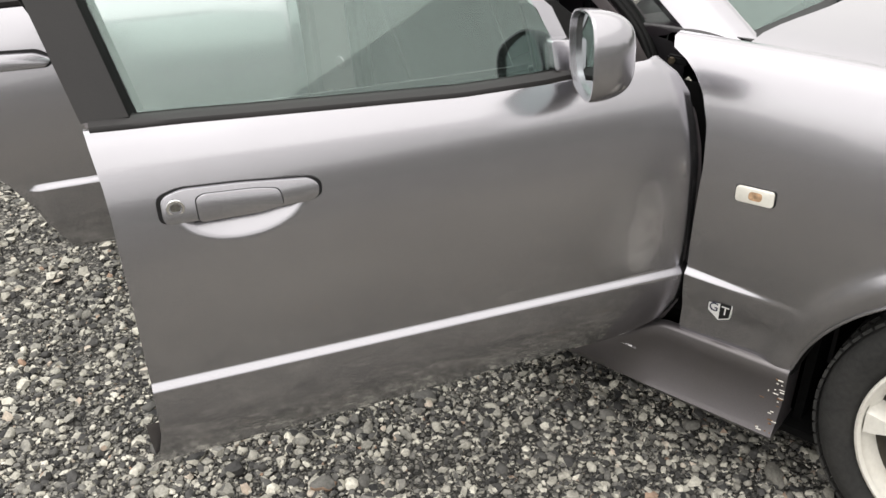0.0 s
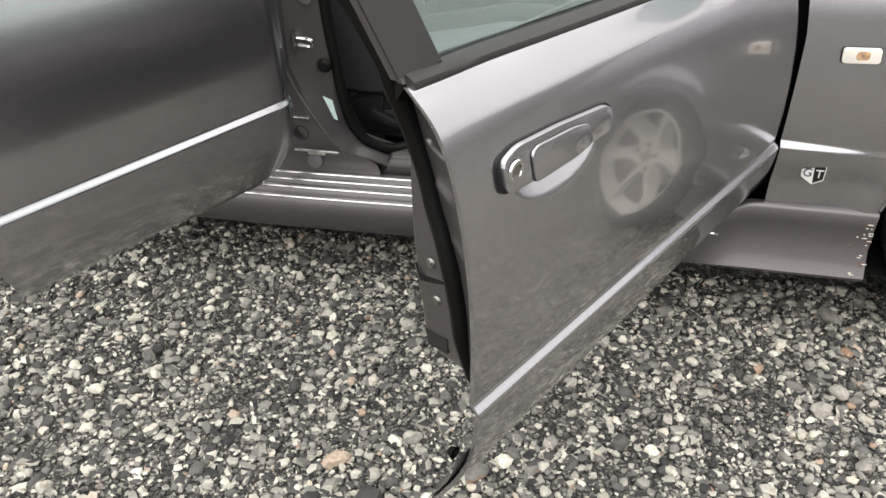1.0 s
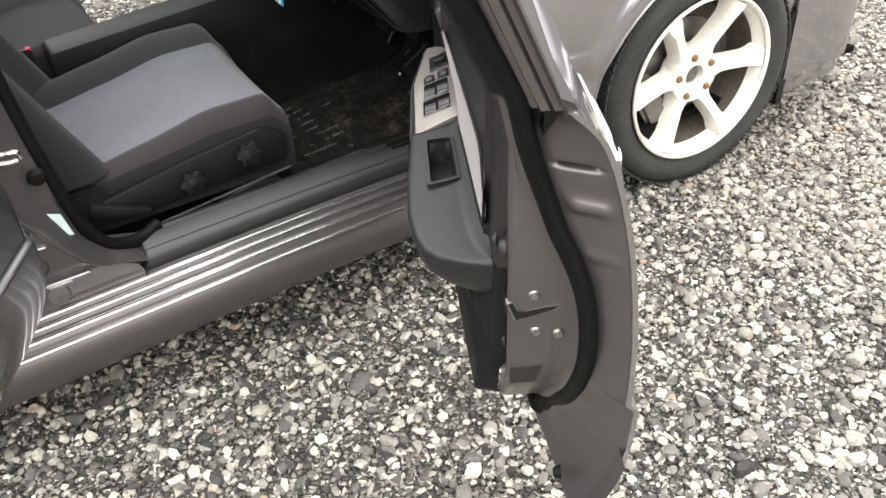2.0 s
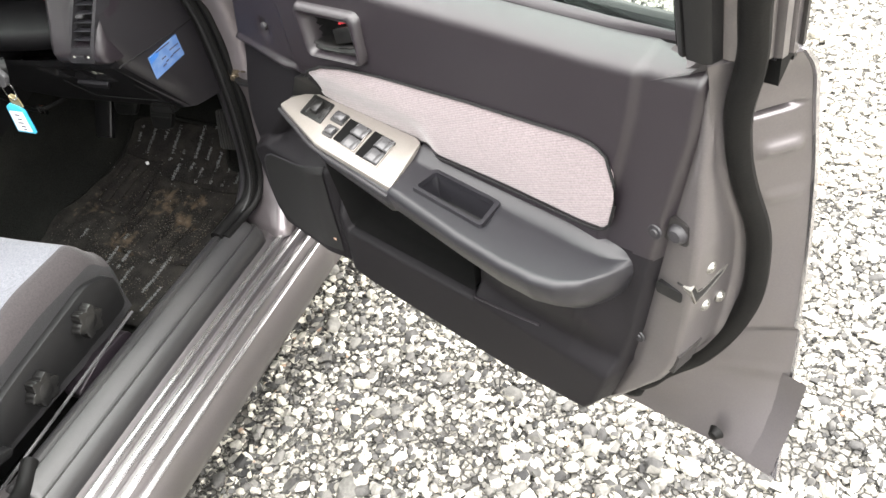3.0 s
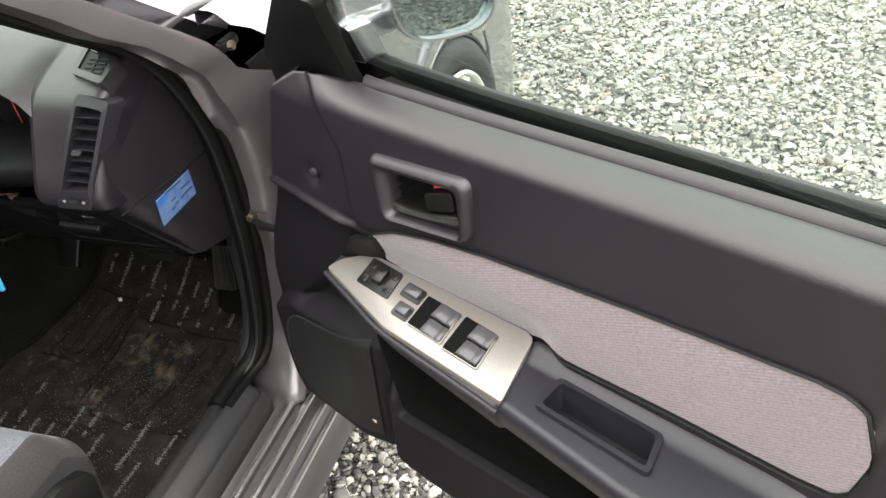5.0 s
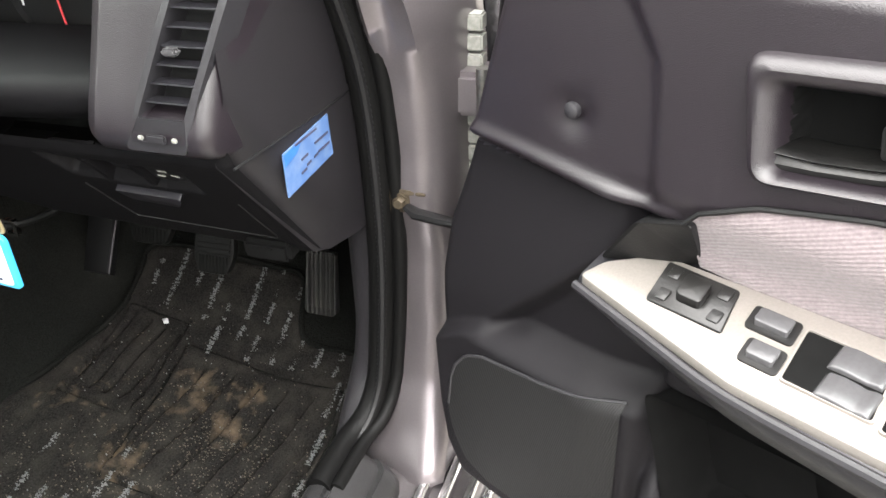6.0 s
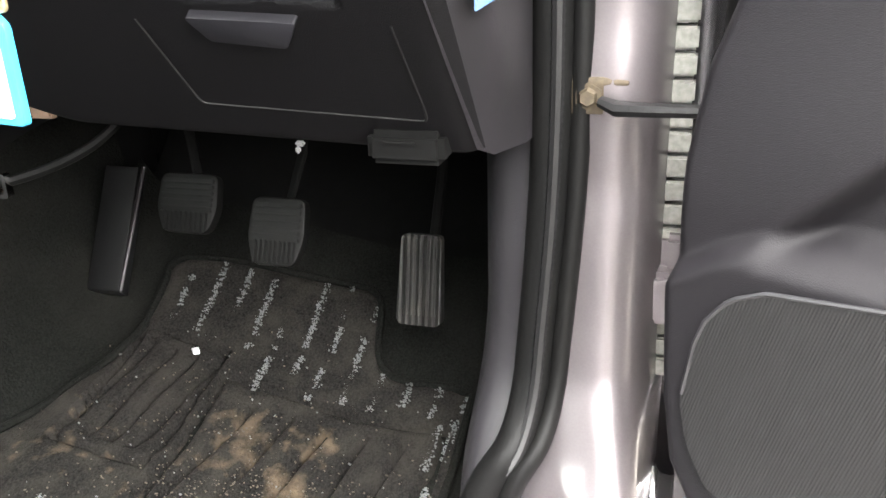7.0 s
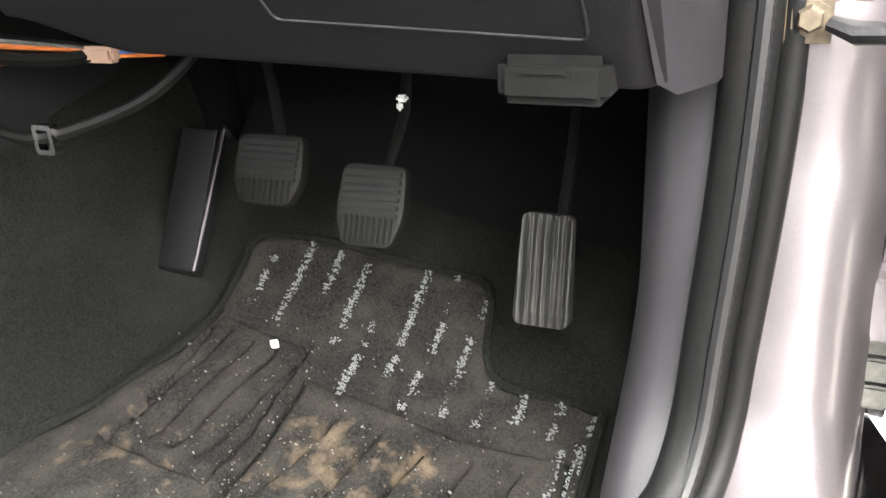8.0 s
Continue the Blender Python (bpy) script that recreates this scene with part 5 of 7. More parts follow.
    pts = [(-0.90, 0.178, 0.372), (-0.955, 0.150, 0.368), (-1.015, 0.125, 0.398), (-1.050, 0.116, 0.455), (-1.072, 0.114, 0.54), (-1.084, 0.114, 0.63), (-1.10, 0.114, 0.76), (-1.125, 0.125, 1.05), (-1.17, 0.275, 1.40)]
    part("opening_seal", tube(pts, 0.015, 10, n=8, up=(0, 1, 0)), RUBBER, car, "black rubber door-opening seal")


def make_wheel(at, steer, name="wheel", size=1.09):
    tyre = lathe([(0.225, 0.02), (0.230, 0.012), (0.243, 0.004), (0.270, -0.006), (0.292, 0.0), (0.304, 0.012), (0.311, 0.03), (0.3145, 0.06), (0.315, 0.11), (0.3145, 0.16), (0.311, 0.19), (0.29, 0.215), (0.24, 0.20)], 96)
    m = Matrix.Translation(at) @ pose(0, 0, 0, 0, 0, steer) @ pose(0, 0, 0, -90, 0, 0) @ Matrix.Scale(size, 4)
    bmesh.ops.transform(tyre, matrix=m, verts=tyre.verts)
    wheel = part(name, tyre, TYRE, car, "white six-spoke wheel with a dusty low tyre", 60)
    # tread blocks on the shoulder
    tb = bmesh.new()
    for i in range(72):
        a = 2 * math.pi * i / 72
        for h, r in ((0.028, 0.3125), (0.075, 0.316), (0.125, 0.316)):
            mm = m @ pose(0, 0, 0, 0, 0, math.degrees(a)) @ Matrix.Translation((r, 0, h)) @ Matrix.Diagonal((0.006, 0.021, 0.036, 1))
            bmesh.ops.create_cube(tb, size=1, matrix=mm)
    part("tread", tb, TYRE, wheel)
    part("barrel", lathe([(0.0, 0.125), (0.19, 0.125), (0.200, 0.16), (0.206, 0.12), (0.2075, 0.045)], 60, m), BARREL, wheel, "dusty inner barrel of the rim", 60)
    rim = lathe([(0.2075, 0.045), (0.214, 0.022), (0.222, 0.014), (0.229, 0.008), (0.232, 0.003), (0.230, -0.002), (0.225, -0.003), (0.220, 0.004)], 72, m)
    part("rim", rim, WHITE, wheel, "white rim", 60)
    for i in range(6):
        a = 60 * i - 3
        P = []
        for r in np.linspace(0.030, 0.217, 14):
            w = 0.0175 + 0.020 * soft(r, 0.10, 0.05) + 0.014 * soft(r, 0.165, 0.217)
            top = 0.036 - 0.030 * soft(r, 0.06, 0.21)
            P.append([(r, -w - 0.004, top + 0.045), (r, -w, top + 0.012), (r, -w * 0.72, top), (r, w * 0.72, top), (r, w, top + 0.012), (r, w + 0.004, top + 0.045)])
        bm = grid(P)
        bmesh.ops.transform(bm, matrix=m @ pose(0, 0, 0, 0, 0, a), verts=bm.verts)
        part("spoke", bm, WHITE, wheel, "", 50)
    part("hub", lathe([(0.0, 0.062), (0.028, 0.062), (0.030, 0.036), (0.040, 0.033), (0.074, 0.034), (0.078, 0.045), (0.078, 0.09)], 40, m), WHITE, wheel, "white hub with an open centre")
    part("hub_cap", lathe([(0.0, 0.050), (0.022, 0.050), (0.027, 0.058)], 24, m), STEEL, wheel)
    for i in range(5):
        a = 72 * i - 30
        part("wheel_nut", lathe([(0.0, 0.024), (0.007, 0.025), (0.0105, 0.030), (0.0105, 0.042)], 6, m @ pose(0, 0, 0, 0, 0, a) @ Matrix.Translation((0.057, 0, 0))), RUST, wheel, "rusty wheel nut")
    part("brake_disc", lathe([(0.05, 0.10), (0.145, 0.10), (0.145, 0.118), (0.05, 0.118)], 40, m), STEEL, wheel, "dull brake disc")
    part("brake_caliper", block((0, 0, 0), (0.075, 0.15, 0.07), 0.012, m @ pose(0, 0, 0, 0, 0, 150) @ Matrix.Translation((0.13, 0, 0.10))), STEEL, wheel)
    return wheel


def make_front_end():
    # bonnet
    P = []
    for x in np.linspace(0.0, 1.5, 24):
        row = []
        for y in np.linspace(0.118, 1.58, 26):
            c = 1 - ((y - 0.85) / 0.735) ** 2
            xx = x if x > 0.1 else x + (0.02 + 0.07 * soft(y, 0.12, 0.5) * (1 - soft(y, 1.2, 1.58))) * (1 - x / 0.1)
            row.append((xx, y, 1.036 - 0.06 * soft(x, 0.1, 1.5) - 0.10 * soft(x, 0.9, 1.5) + 0.03 * c ** 0.6 if c > 0 else 1.03))
        P.append(row)
    part("bonnet", sheet(P, (0, 0, -0.012)), PAINT, car, "silver-grey bonnet", 60)
    # front bumper behind the wheel
    P = []
    for z in np.linspace(0.16, 0.62, 14):
        P.append([(x, (-0.005 if z > 0.2 else 0.02) + 0.35 * soft(x, 1.25, 1.66) ** 2 + 0.02 * soft(z, 0.5, 0.62), z) for x in np.linspace(1.045, 1.62, 14)])
    part("front_bumper", sheet(P, (0, 0.006, 0)), PAINT, car, "silver-grey front bumper corner", 60)
    P = [[(1.62 + 0.10 * math.sin(math.pi * (y - 0.34) / 1.02), y, z) for y in np.linspace(0.345, 1.355, 14)] for z in np.linspace(0.16, 0.86, 10)]
    part("nose", sheet(P, (-0.01, 0, 0)), PAINT, car, "", 60)
    part("liner_edge", prism([(1.035, 0.14), (1.06, 0.14), (1.075, 0.45), (1.03, 0.45)], lambda a, b, h: (a, h, b), 0.0, 0.20), BLACK, car)
    # scuttle, screen, wiper
    P = [[(x0 + dx, y, z) for dx, z in ((0.06, 1.020), (0.03, 1.022), (0.0, 1.024), (-0.06, 1.03))] for y, x0 in zip(np.linspace(0.17, 1.54, 20), 0.02 + 0.07 * np.sin(np.linspace(0.2, math.pi - 0.2, 20)))]
    part("scuttle", sheet(P, (0, 0, -0.01)), BLACK, car, "black scuttle panel under the windscreen")
    P = []
    for t in np.linspace(0, 1, 12):
        row = []
        for s in np.linspace(0, 1, 14):
            y = 0.19 + t * 0.17 + s * (1.33 - 0.34 * t)
            x = -0.02 - 0.80 * t + 0.07 * math.sin(math.pi * s)
            row.append((x, y, 1.022 + 0.385 * t + 0.05 * math.sin(math.pi * t)))
        P.append(row)
    g = part("windscreen", sheet(P, (0, 0, -0.005)), GLASS, car, "green-tinted windscreen")
    g.visible_shadow = False
    for sgn, y0 in ((1, 0.0), (-1, 1.71)):
        P = []
        for t in np.linspace(-0.055, 1, 16):
            x, y, z = -0.02 - 0.80 * t, 0.19 + 0.17 * t, 1.022 + 0.40 * t + 0.05 * math.sin(math.pi * max(t, 0))
            P.append([(x + dx, y0 + sgn * (y + dy), z + dz) for dx, dy, dz in ((0.03, 0.03, -0.004), (0.02, 0.0, 0.008), (-0.02, -0.03, 0.004), (-0.07, -0.05, -0.02), (-0.10, -0.02, -0.03), (-0.06, 0.02, -0.03))])
        part("windscreen_pillar", grid(P), PAINT, car, "silver-grey windscreen pillar", 60)
    w = part("wiper", tube([(0.075, 0.50, 1.050), (0.05, 0.60, 1.056), (-0.03, 0.95, 1.075)], 0.006, 8, n=6), BLACK, car, "black windscreen wiper")
    part("wiper_pivot", lathe([(0.0, 0.03), (0.012, 0.028), (0.016, 0.01), (0.018, 0.0)], 16, Matrix.Translation((0.085, 0.50, 1.030))), BLACK, w)
    part("wiper_blade", tube([(0.10, 0.47, 1.045), (0.06, 0.75, 1.05), (0.03, 1.05, 1.052)], 0.007, 6, n=5), RUBBER, w)


def make_shell():
    """Roof, tail and far side, which close the car."""
    P = []
    for x in np.linspace(-2.1, -0.82, 18):
        row = []
        for s in np.linspace(0, 1, 20):
            y = 0.31 + s * 1.09
            row.append((x, y, 1.395 + 0.035 * math.sin(math.pi * s) + 0.02 * math.sin(math.pi * (x + 2.3) / 1.6)))
        P.append(row)
    part("roof", sheet(P, (0, 0, -0.02)), PAINT, car, "silver-grey roof", 60)
    # near-side tail
    for y0, sgn, nm in ((0.0, 1, "rear_quarter"), (1.71, -1, "rear_quarter")):
        P = []
        for x in np.concatenate([[-1.99, -2.0], -2.55 + 0.36 * np.cos(np.linspace(0.0, math.pi, 24))[0:0], np.linspace(-2.05, -3.1, 26)]):
            d = 0.37 ** 2 - (x + 2.35) ** 2
            z0 = max(0.36, 0.312 + math.sqrt(d)) if d > 0 else 0.30
            P.append([(x, y0 + sgn * (0.005 - side(z, 0.582, 0.0) + 0.12 * soft(-x, 2.7, 3.1) ** 2), z) for z in np.linspace(z0, 1.04, 18)])
        part(nm, grid(P), PAINT, car, "silver-grey rear quarter panel", 60)
        P = [[(x, y0 + sgn * (0.10 + 0.42 * (z - 1.03)), z) for x in np.linspace(-1.99 - 0.1 * (z - 1.03), -2.75 + 1.4 * (z - 1.03), 6)] for z in np.linspace(1.03, 1.40, 5)]
        part("rear_pillar", sheet(P, (0, sgn * 0.02, 0)), PAINT, car, "", 60)
    P = [[(x, y, 1.03 + 0.02 * math.sin(math.pi * (y - 0.1) / 1.5)) for y in np.linspace(0.09, 1.62, 12)] for x in np.linspace(-2.70, -3.1, 5)]
    part("boot_lid", sheet(P, (0, 0, -0.02)), PAINT, car, "silver-grey boot lid", 60)
    P = [[(-3.1 - 0.05 * math.sin(math.pi * s), 0.12 + 1.47 * s, z) for s in np.linspace(0, 1, 10)] for z in np.linspace(0.28, 1.03, 8)]
    part("tail_panel", sheet(P, (0.02, 0, 0)), PAINT, car, "", 60)
    P = [[(-2.05 - 0.62 * t, 0.40 - 0.12 * t + s * (0.92 + 0.24 * t), 1.40 - 0.36 * t) for s in np.linspace(0, 1, 8)] for t in np.linspace(0, 1, 6)]
    g = part("rear_window", sheet(P, (0, 0, -0.005)), GLASS, car, "tinted rear window")
    g.visible_shadow = False
    # far side: wing, doors with windows
    P = [[(x, 1.71 - (0.005 - side(z, 0.55, 0.0)), z) for z in np.linspace(0.30, 1.04, 18)] for x in np.linspace(-2.0, -1.16, 10)]
    part("far_side", sheet(P, (0, -0.05, 0)), PAINT, car, "", 60)
    P = [[(x, 1.71 - wing_y(x, z), z) for z in np.linspace(0.385, 1.03, 14)] for x in np.linspace(0.0, 0.27, 6)]
    part("far_wing_end", sheet(P, (0, -0.006, 0)), PAINT, car, "", 60)
    P = []
    for x in np.linspace(0.27, 1.5, 30):
        d = 0.385 ** 2 - (x - HUB.x) ** 2
        z0 = max(0.385, HUB.z + math.sqrt(d)) if d > 0 else 0.385
        P.append([(x, 1.71 - wing_y(x, z), z) for z in np.linspace(z0, 1.03 - 0.06 * soft(x, 0.1, 1.5) - 0.10 * soft(x, 0.9, 1.5), 14)])
    part("far_wing", grid(P), PAINT, car, "", 60)
    for a, b in ((-1.13, -1.21), (-1.98, -2.06)):
        P = [[(x - (0.55 if a > -0.5 else 0.08) * (z - 1.03) * 2.4 * (1 if a > -0.5 else 0.3), 1.61 - 0.42 * (z - 1.03), z) for x in np.linspace(a, b, 3)] for z in np.linspace(1.0, 1.42, 6)]
        part("far_pillar", sheet(P, (0, -0.03, 0)), BLACK, car)
    P = [[(x, 1.612 - 0.42 * (z - 1.03), z) for x in np.linspace(-1.2, -2.0, 6)] for z in np.linspace(1.02, 1.42, 5)]
    g = part("far_window", sheet(P, (0, -0.004, 0)), GLASS, car, "tinted far side windows")
    g.visible_shadow = False
    # far door trim with a pale cap
    P = [[(x, y, z) for y, z in ((1.60, 0.42), (1.56, 0.45), (1.55, 0.80), (1.545, 0.96), (1.56, 1.02), (1.62, 1.035))] for x in np.linspace(-1.9, -1.2, 8)]
    part("far_door_trim", grid(P), TRIM, car, "grey far door trim", 60)
    # floor pan and underside
    P = [[(x, y, 0.20) for y in np.linspace(0.06, 1.65, 6)] for x in np.linspace(-3.0, 1.5, 12)]
    part("underbody", sheet(P, (0, 0, -0.02)), DARKVOID, car, "dark underbody")
    P = [[(0.27, y, z) for y in np.linspace(0.10, 1.60, 8)] for z in np.linspace(0.2, 1.02, 6)]
    part("bulkhead", sheet(P, (0.02, 0, 0)), DARKVOID, car, "dark bulkhead")
    P = [[(-2.05 + 0.35 * (z - 0.4) * -0.5, y, z) for y in np.linspace(0.10, 1.6, 8)] for z in np.linspace(0.3, 1.0, 6)]
    part("rear_seat_back", sheet(P, (-0.12, 0, 0)), SEATDARK, car, "dark cloth rear seat back")
    part("rear_bench", block((-1.82, 0.85, 0.42), (0.5, 1.35, 0.22), 0.05, seg=4), SEATDARK, car, "dark cloth rear bench")
    P = [[(x, y, 1.375 + 0.035 * math.sin(math.pi * (y - 0.3) / 1.1)) for y in np.linspace(0.31, 1.40, 10)] for x in np.linspace(-2.1, -0.82, 8)]
    part("headlining", sheet(P, (0, 0, -0.008)), SEATCLOTH, car, "pale headlining")


make_wing()
make_skirt()
make_front_pillar()
make_middle_pillar()
make_wheel(Vector((0.660, -0.012, 0.340)), -5)
make_wheel((-2.35, 0.02, 0.340), 0)
make_wheel((-2.35, 1.69, 0.340), 180)
make_wheel((0.660, 1.69, 0.340), 175)
make_front_end()
make_shell()


def make_far_opening():
    """The passenger side mirrors the driver's: sill, pillars and the open door."""
    flip = Matrix.Translation((0, 1.71, 0)) @ Matrix.Diagonal((1, -1, 1, 1))
    for name in ("side_skirt", "door_sill", "tread_plate", "hinge_pillar", "opening_seal", "opening_seal.001", "middle_pillar", "pillar_trim"):
        src = bpy.data.objects[name]
        ob = new("far_" + name.split(".")[0], src.data)
        ob.parent = car
        ob.matrix_basis = flip
        # the far plate takes the highlight colour, unlike the black near one
        if name == "tread_plate":
            ob.data = src.data.copy()
            ob.data.materials[0] = HIGHLIGHT
    door = new("passenger_door", front_door.data)
    door.parent = car
    door.matrix_basis = flip @ DOOR
    tagged(door, "open passenger door with dark grey inner trim")
    for name in ("door_skin", "door_jamb", "weatherstrip", "window_glass", "rear_frame", "top_frame", "front_frame", "door_trim", "armrest", "cloth_insert", "speaker_grille", "grille_rim", "handle_bezel", "inner_handle", "inner_sail", "mirror_housing", "waist_moulding"):
        ob = new(name, bpy.data.objects[name].data)
        ob.parent = door
        ob.visible_shadow = name != "window_glass"
    part("speaker_ring", tube([D(0.235 + 0.075 * math.cos(w), -0.216, 0.515 + 0.075 * math.sin(w)) for w in np.linspace(0, 2 * math.pi, 32, endpoint=False)], 0.006, 8, closed=True, up=(0, 1, 0)), CHROME, door, "bright speaker ring")


make_far_opening()


# ---- cabin floor ----
rise = curve_of([(-2.0, -0.055), (-0.35, -0.055), (-0.15, -0.045), (-0.05, -0.018), (0.0, 0.0), (0.06, 0.035), (0.12, 0.078), (0.27, 0.22)])


def floor_z(x, y):
    return 0.300 + 0.2 * max(0.0, min(y, 0.66) - 0.36) * soft(x, -0.6, -0.15) + rise(x)


def make_floor():
    P = []
    for x in np.linspace(-1.62, 0.16, 50):
        row = [(x, y, floor_z(x, y)) for y in np.linspace(0.19, 0.70, 20)]
        f = row[-1][2]
        t = 0.565 + 0.085 * soft(x, -0.3, 0.1)
        row += [(x, 0.725, f + 0.015), (x, 0.752, f + 0.05), (x, 0.770, 0.5 * f + 0.25), (x, 0.79, t - 0.08), (x, 0.82, t - 0.02), (x, 0.87, t), (x, 0.93, t - 0.02), (x, 0.96, 0.42), (x, 1.0, 0.30), (x, 1.57, 0.29)]
        P.append(row)
    part("cabin_carpet", grid(P), CARPET, car, "worn charcoal carpet over floor and tunnel", 80)
    # end of the floor behind the pedals, coloured near-black for the shade there
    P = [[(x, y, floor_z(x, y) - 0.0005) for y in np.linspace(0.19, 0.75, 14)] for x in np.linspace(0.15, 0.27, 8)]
    part("toe_board", grid(P), DARKVOID, car, "toe board with the footwell's shade in its colour", 80)
    part("foot_rest", prism(rounded([(0.0, 0.400), (0.014, 0.388), (0.092, 0.528), (0.078, 0.540)], 0.004), lambda a, b, h: (a, h, b), 0.694, 0.742, 0.004), BLACK, car, "black plastic foot rest")
    part("rest_edge", tube([(0.002, 0.694, 0.402), (0.04, 0.690, 0.470), (0.078, 0.686, 0.540)], 0.0028, 6), TRIM, car)
    prof = rounded([(-0.385, 0.90), (-0.34, 0.70), (-0.45, 0.625), (-0.95, 0.585), (-0.95, 0.46), (0.27, 0.46), (0.27, 0.90)], 0.02)
    part("centre_console", prism(prof, lambda a, b, h: (a, h, b), 0.805, 0.925, 0.008, 2), BLACK, car, "dark centre console over the tunnel")
    # kick panel
    seal_x = curve_of([(0.30, -0.26), (0.372, -0.215), (0.392, -0.183), (0.43, -0.158), (0.49, -0.146), (0.60, -0.142)])
    P = [[(x + (seal_x(z) + 0.142) * (1 - soft(x, -0.142, -0.02)), y + 0.012 * (1 - soft(z, 0.33, 0.5)), z) for x, y in ((-0.142, 0.146), (-0.139, 0.162), (-0.132, 0.178), (-0.120, 0.190), (-0.10, 0.199), (-0.06, 0.206), (0.10, 0.21), (0.30, 0.212))] for z in np.linspace(0.29, 0.735, 20)]
    part("kick_panel", grid(P), KICK, car, "purple-grey kick panel", 80)


def make_pedals():
    def pad(name, c, w, h, tilt, lab, ribs_h):
        m = Matrix.Translation(c) @ pose(0, 0, 0, 0, tilt, 0)
        o = rounded([(-w / 2 * 1.08, -h / 2 * 0.2), (-w / 2, h / 2), (w / 2, h / 2), (w / 2 * 1.08, -h / 2 * 0.2), (w / 2 * 0.78, -h / 2), (-w / 2 * 0.78, -h / 2)], 0.010)
        bm = prism(o, lambda a, b, q: m @ Vector((q, a, b)), -0.014, 0.0, 0.004, 2)
        ob = part(name, bm, PAD, car, lab)
        if ribs_h:
            for k in np.linspace(-0.008, h / 2 - 0.008, 6):
                part("pad_rib", block((-0.015, 0, k), (0.003, w * 0.92, 0.0045), 0.001, m), PAD, ob)
            for k in np.linspace(-w * 0.36, w * 0.36, 9):
                part("pad_rib", block((-0.015, k, -h * 0.27), (0.003, 0.0036, h * 0.38), 0.001, m), PAD, ob)
        return ob
    c = pad("clutch_pedal", (-0.018, 0.556, 0.530), 0.070, 0.066, 25, "ribbed black clutch pedal", True)
    # pedal arms are near-black, the shade under the dash in their colour
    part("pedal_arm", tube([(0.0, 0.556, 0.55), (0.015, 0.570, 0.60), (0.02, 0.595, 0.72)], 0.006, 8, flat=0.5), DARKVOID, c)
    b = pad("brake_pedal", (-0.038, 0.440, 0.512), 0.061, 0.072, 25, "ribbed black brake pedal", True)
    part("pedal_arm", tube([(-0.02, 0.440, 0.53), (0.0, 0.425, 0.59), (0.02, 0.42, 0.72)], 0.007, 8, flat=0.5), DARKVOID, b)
    part("white_clip", join(block((-0.006, 0.424, 0.602), (0.008, 0.010, 0.006), 0.002), block((-0.006, 0.427, 0.595), (0.007, 0.005, 0.008), 0.002)), PAPER, b, "white pedal clip")
    m = Matrix.Translation((-0.004, 0.295, 0.458)) @ pose(0, 0, 0, 0, 14, 0)
    o = rounded([(-0.022, 0.048), (0.022, 0.048), (0.025, -0.044), (0.020, -0.050), (-0.022, -0.050), (-0.026, -0.044)], 0.006)
    g = part("accelerator_pedal", prism(o, lambda a, q, h: m @ Vector((h, -a, q)), -0.012, 0.0, 0.003, 2), PEDAL, car, "tall ribbed accelerator pedal, dusty at its foot")
    for k in np.linspace(-0.018, 0.018, 9):
        part("pad_rib", block((-0.0128, k, 0.003), (0.003, 0.0022, 0.084), 0.0008, m), PEDAL, g)
    part("pedal_arm", tube([(0.012, 0.29, 0.47), (0.06, 0.29, 0.55), (0.12, 0.29, 0.70)], 0.006, 8), DARKVOID, g)


make_floor()
make_pedals()


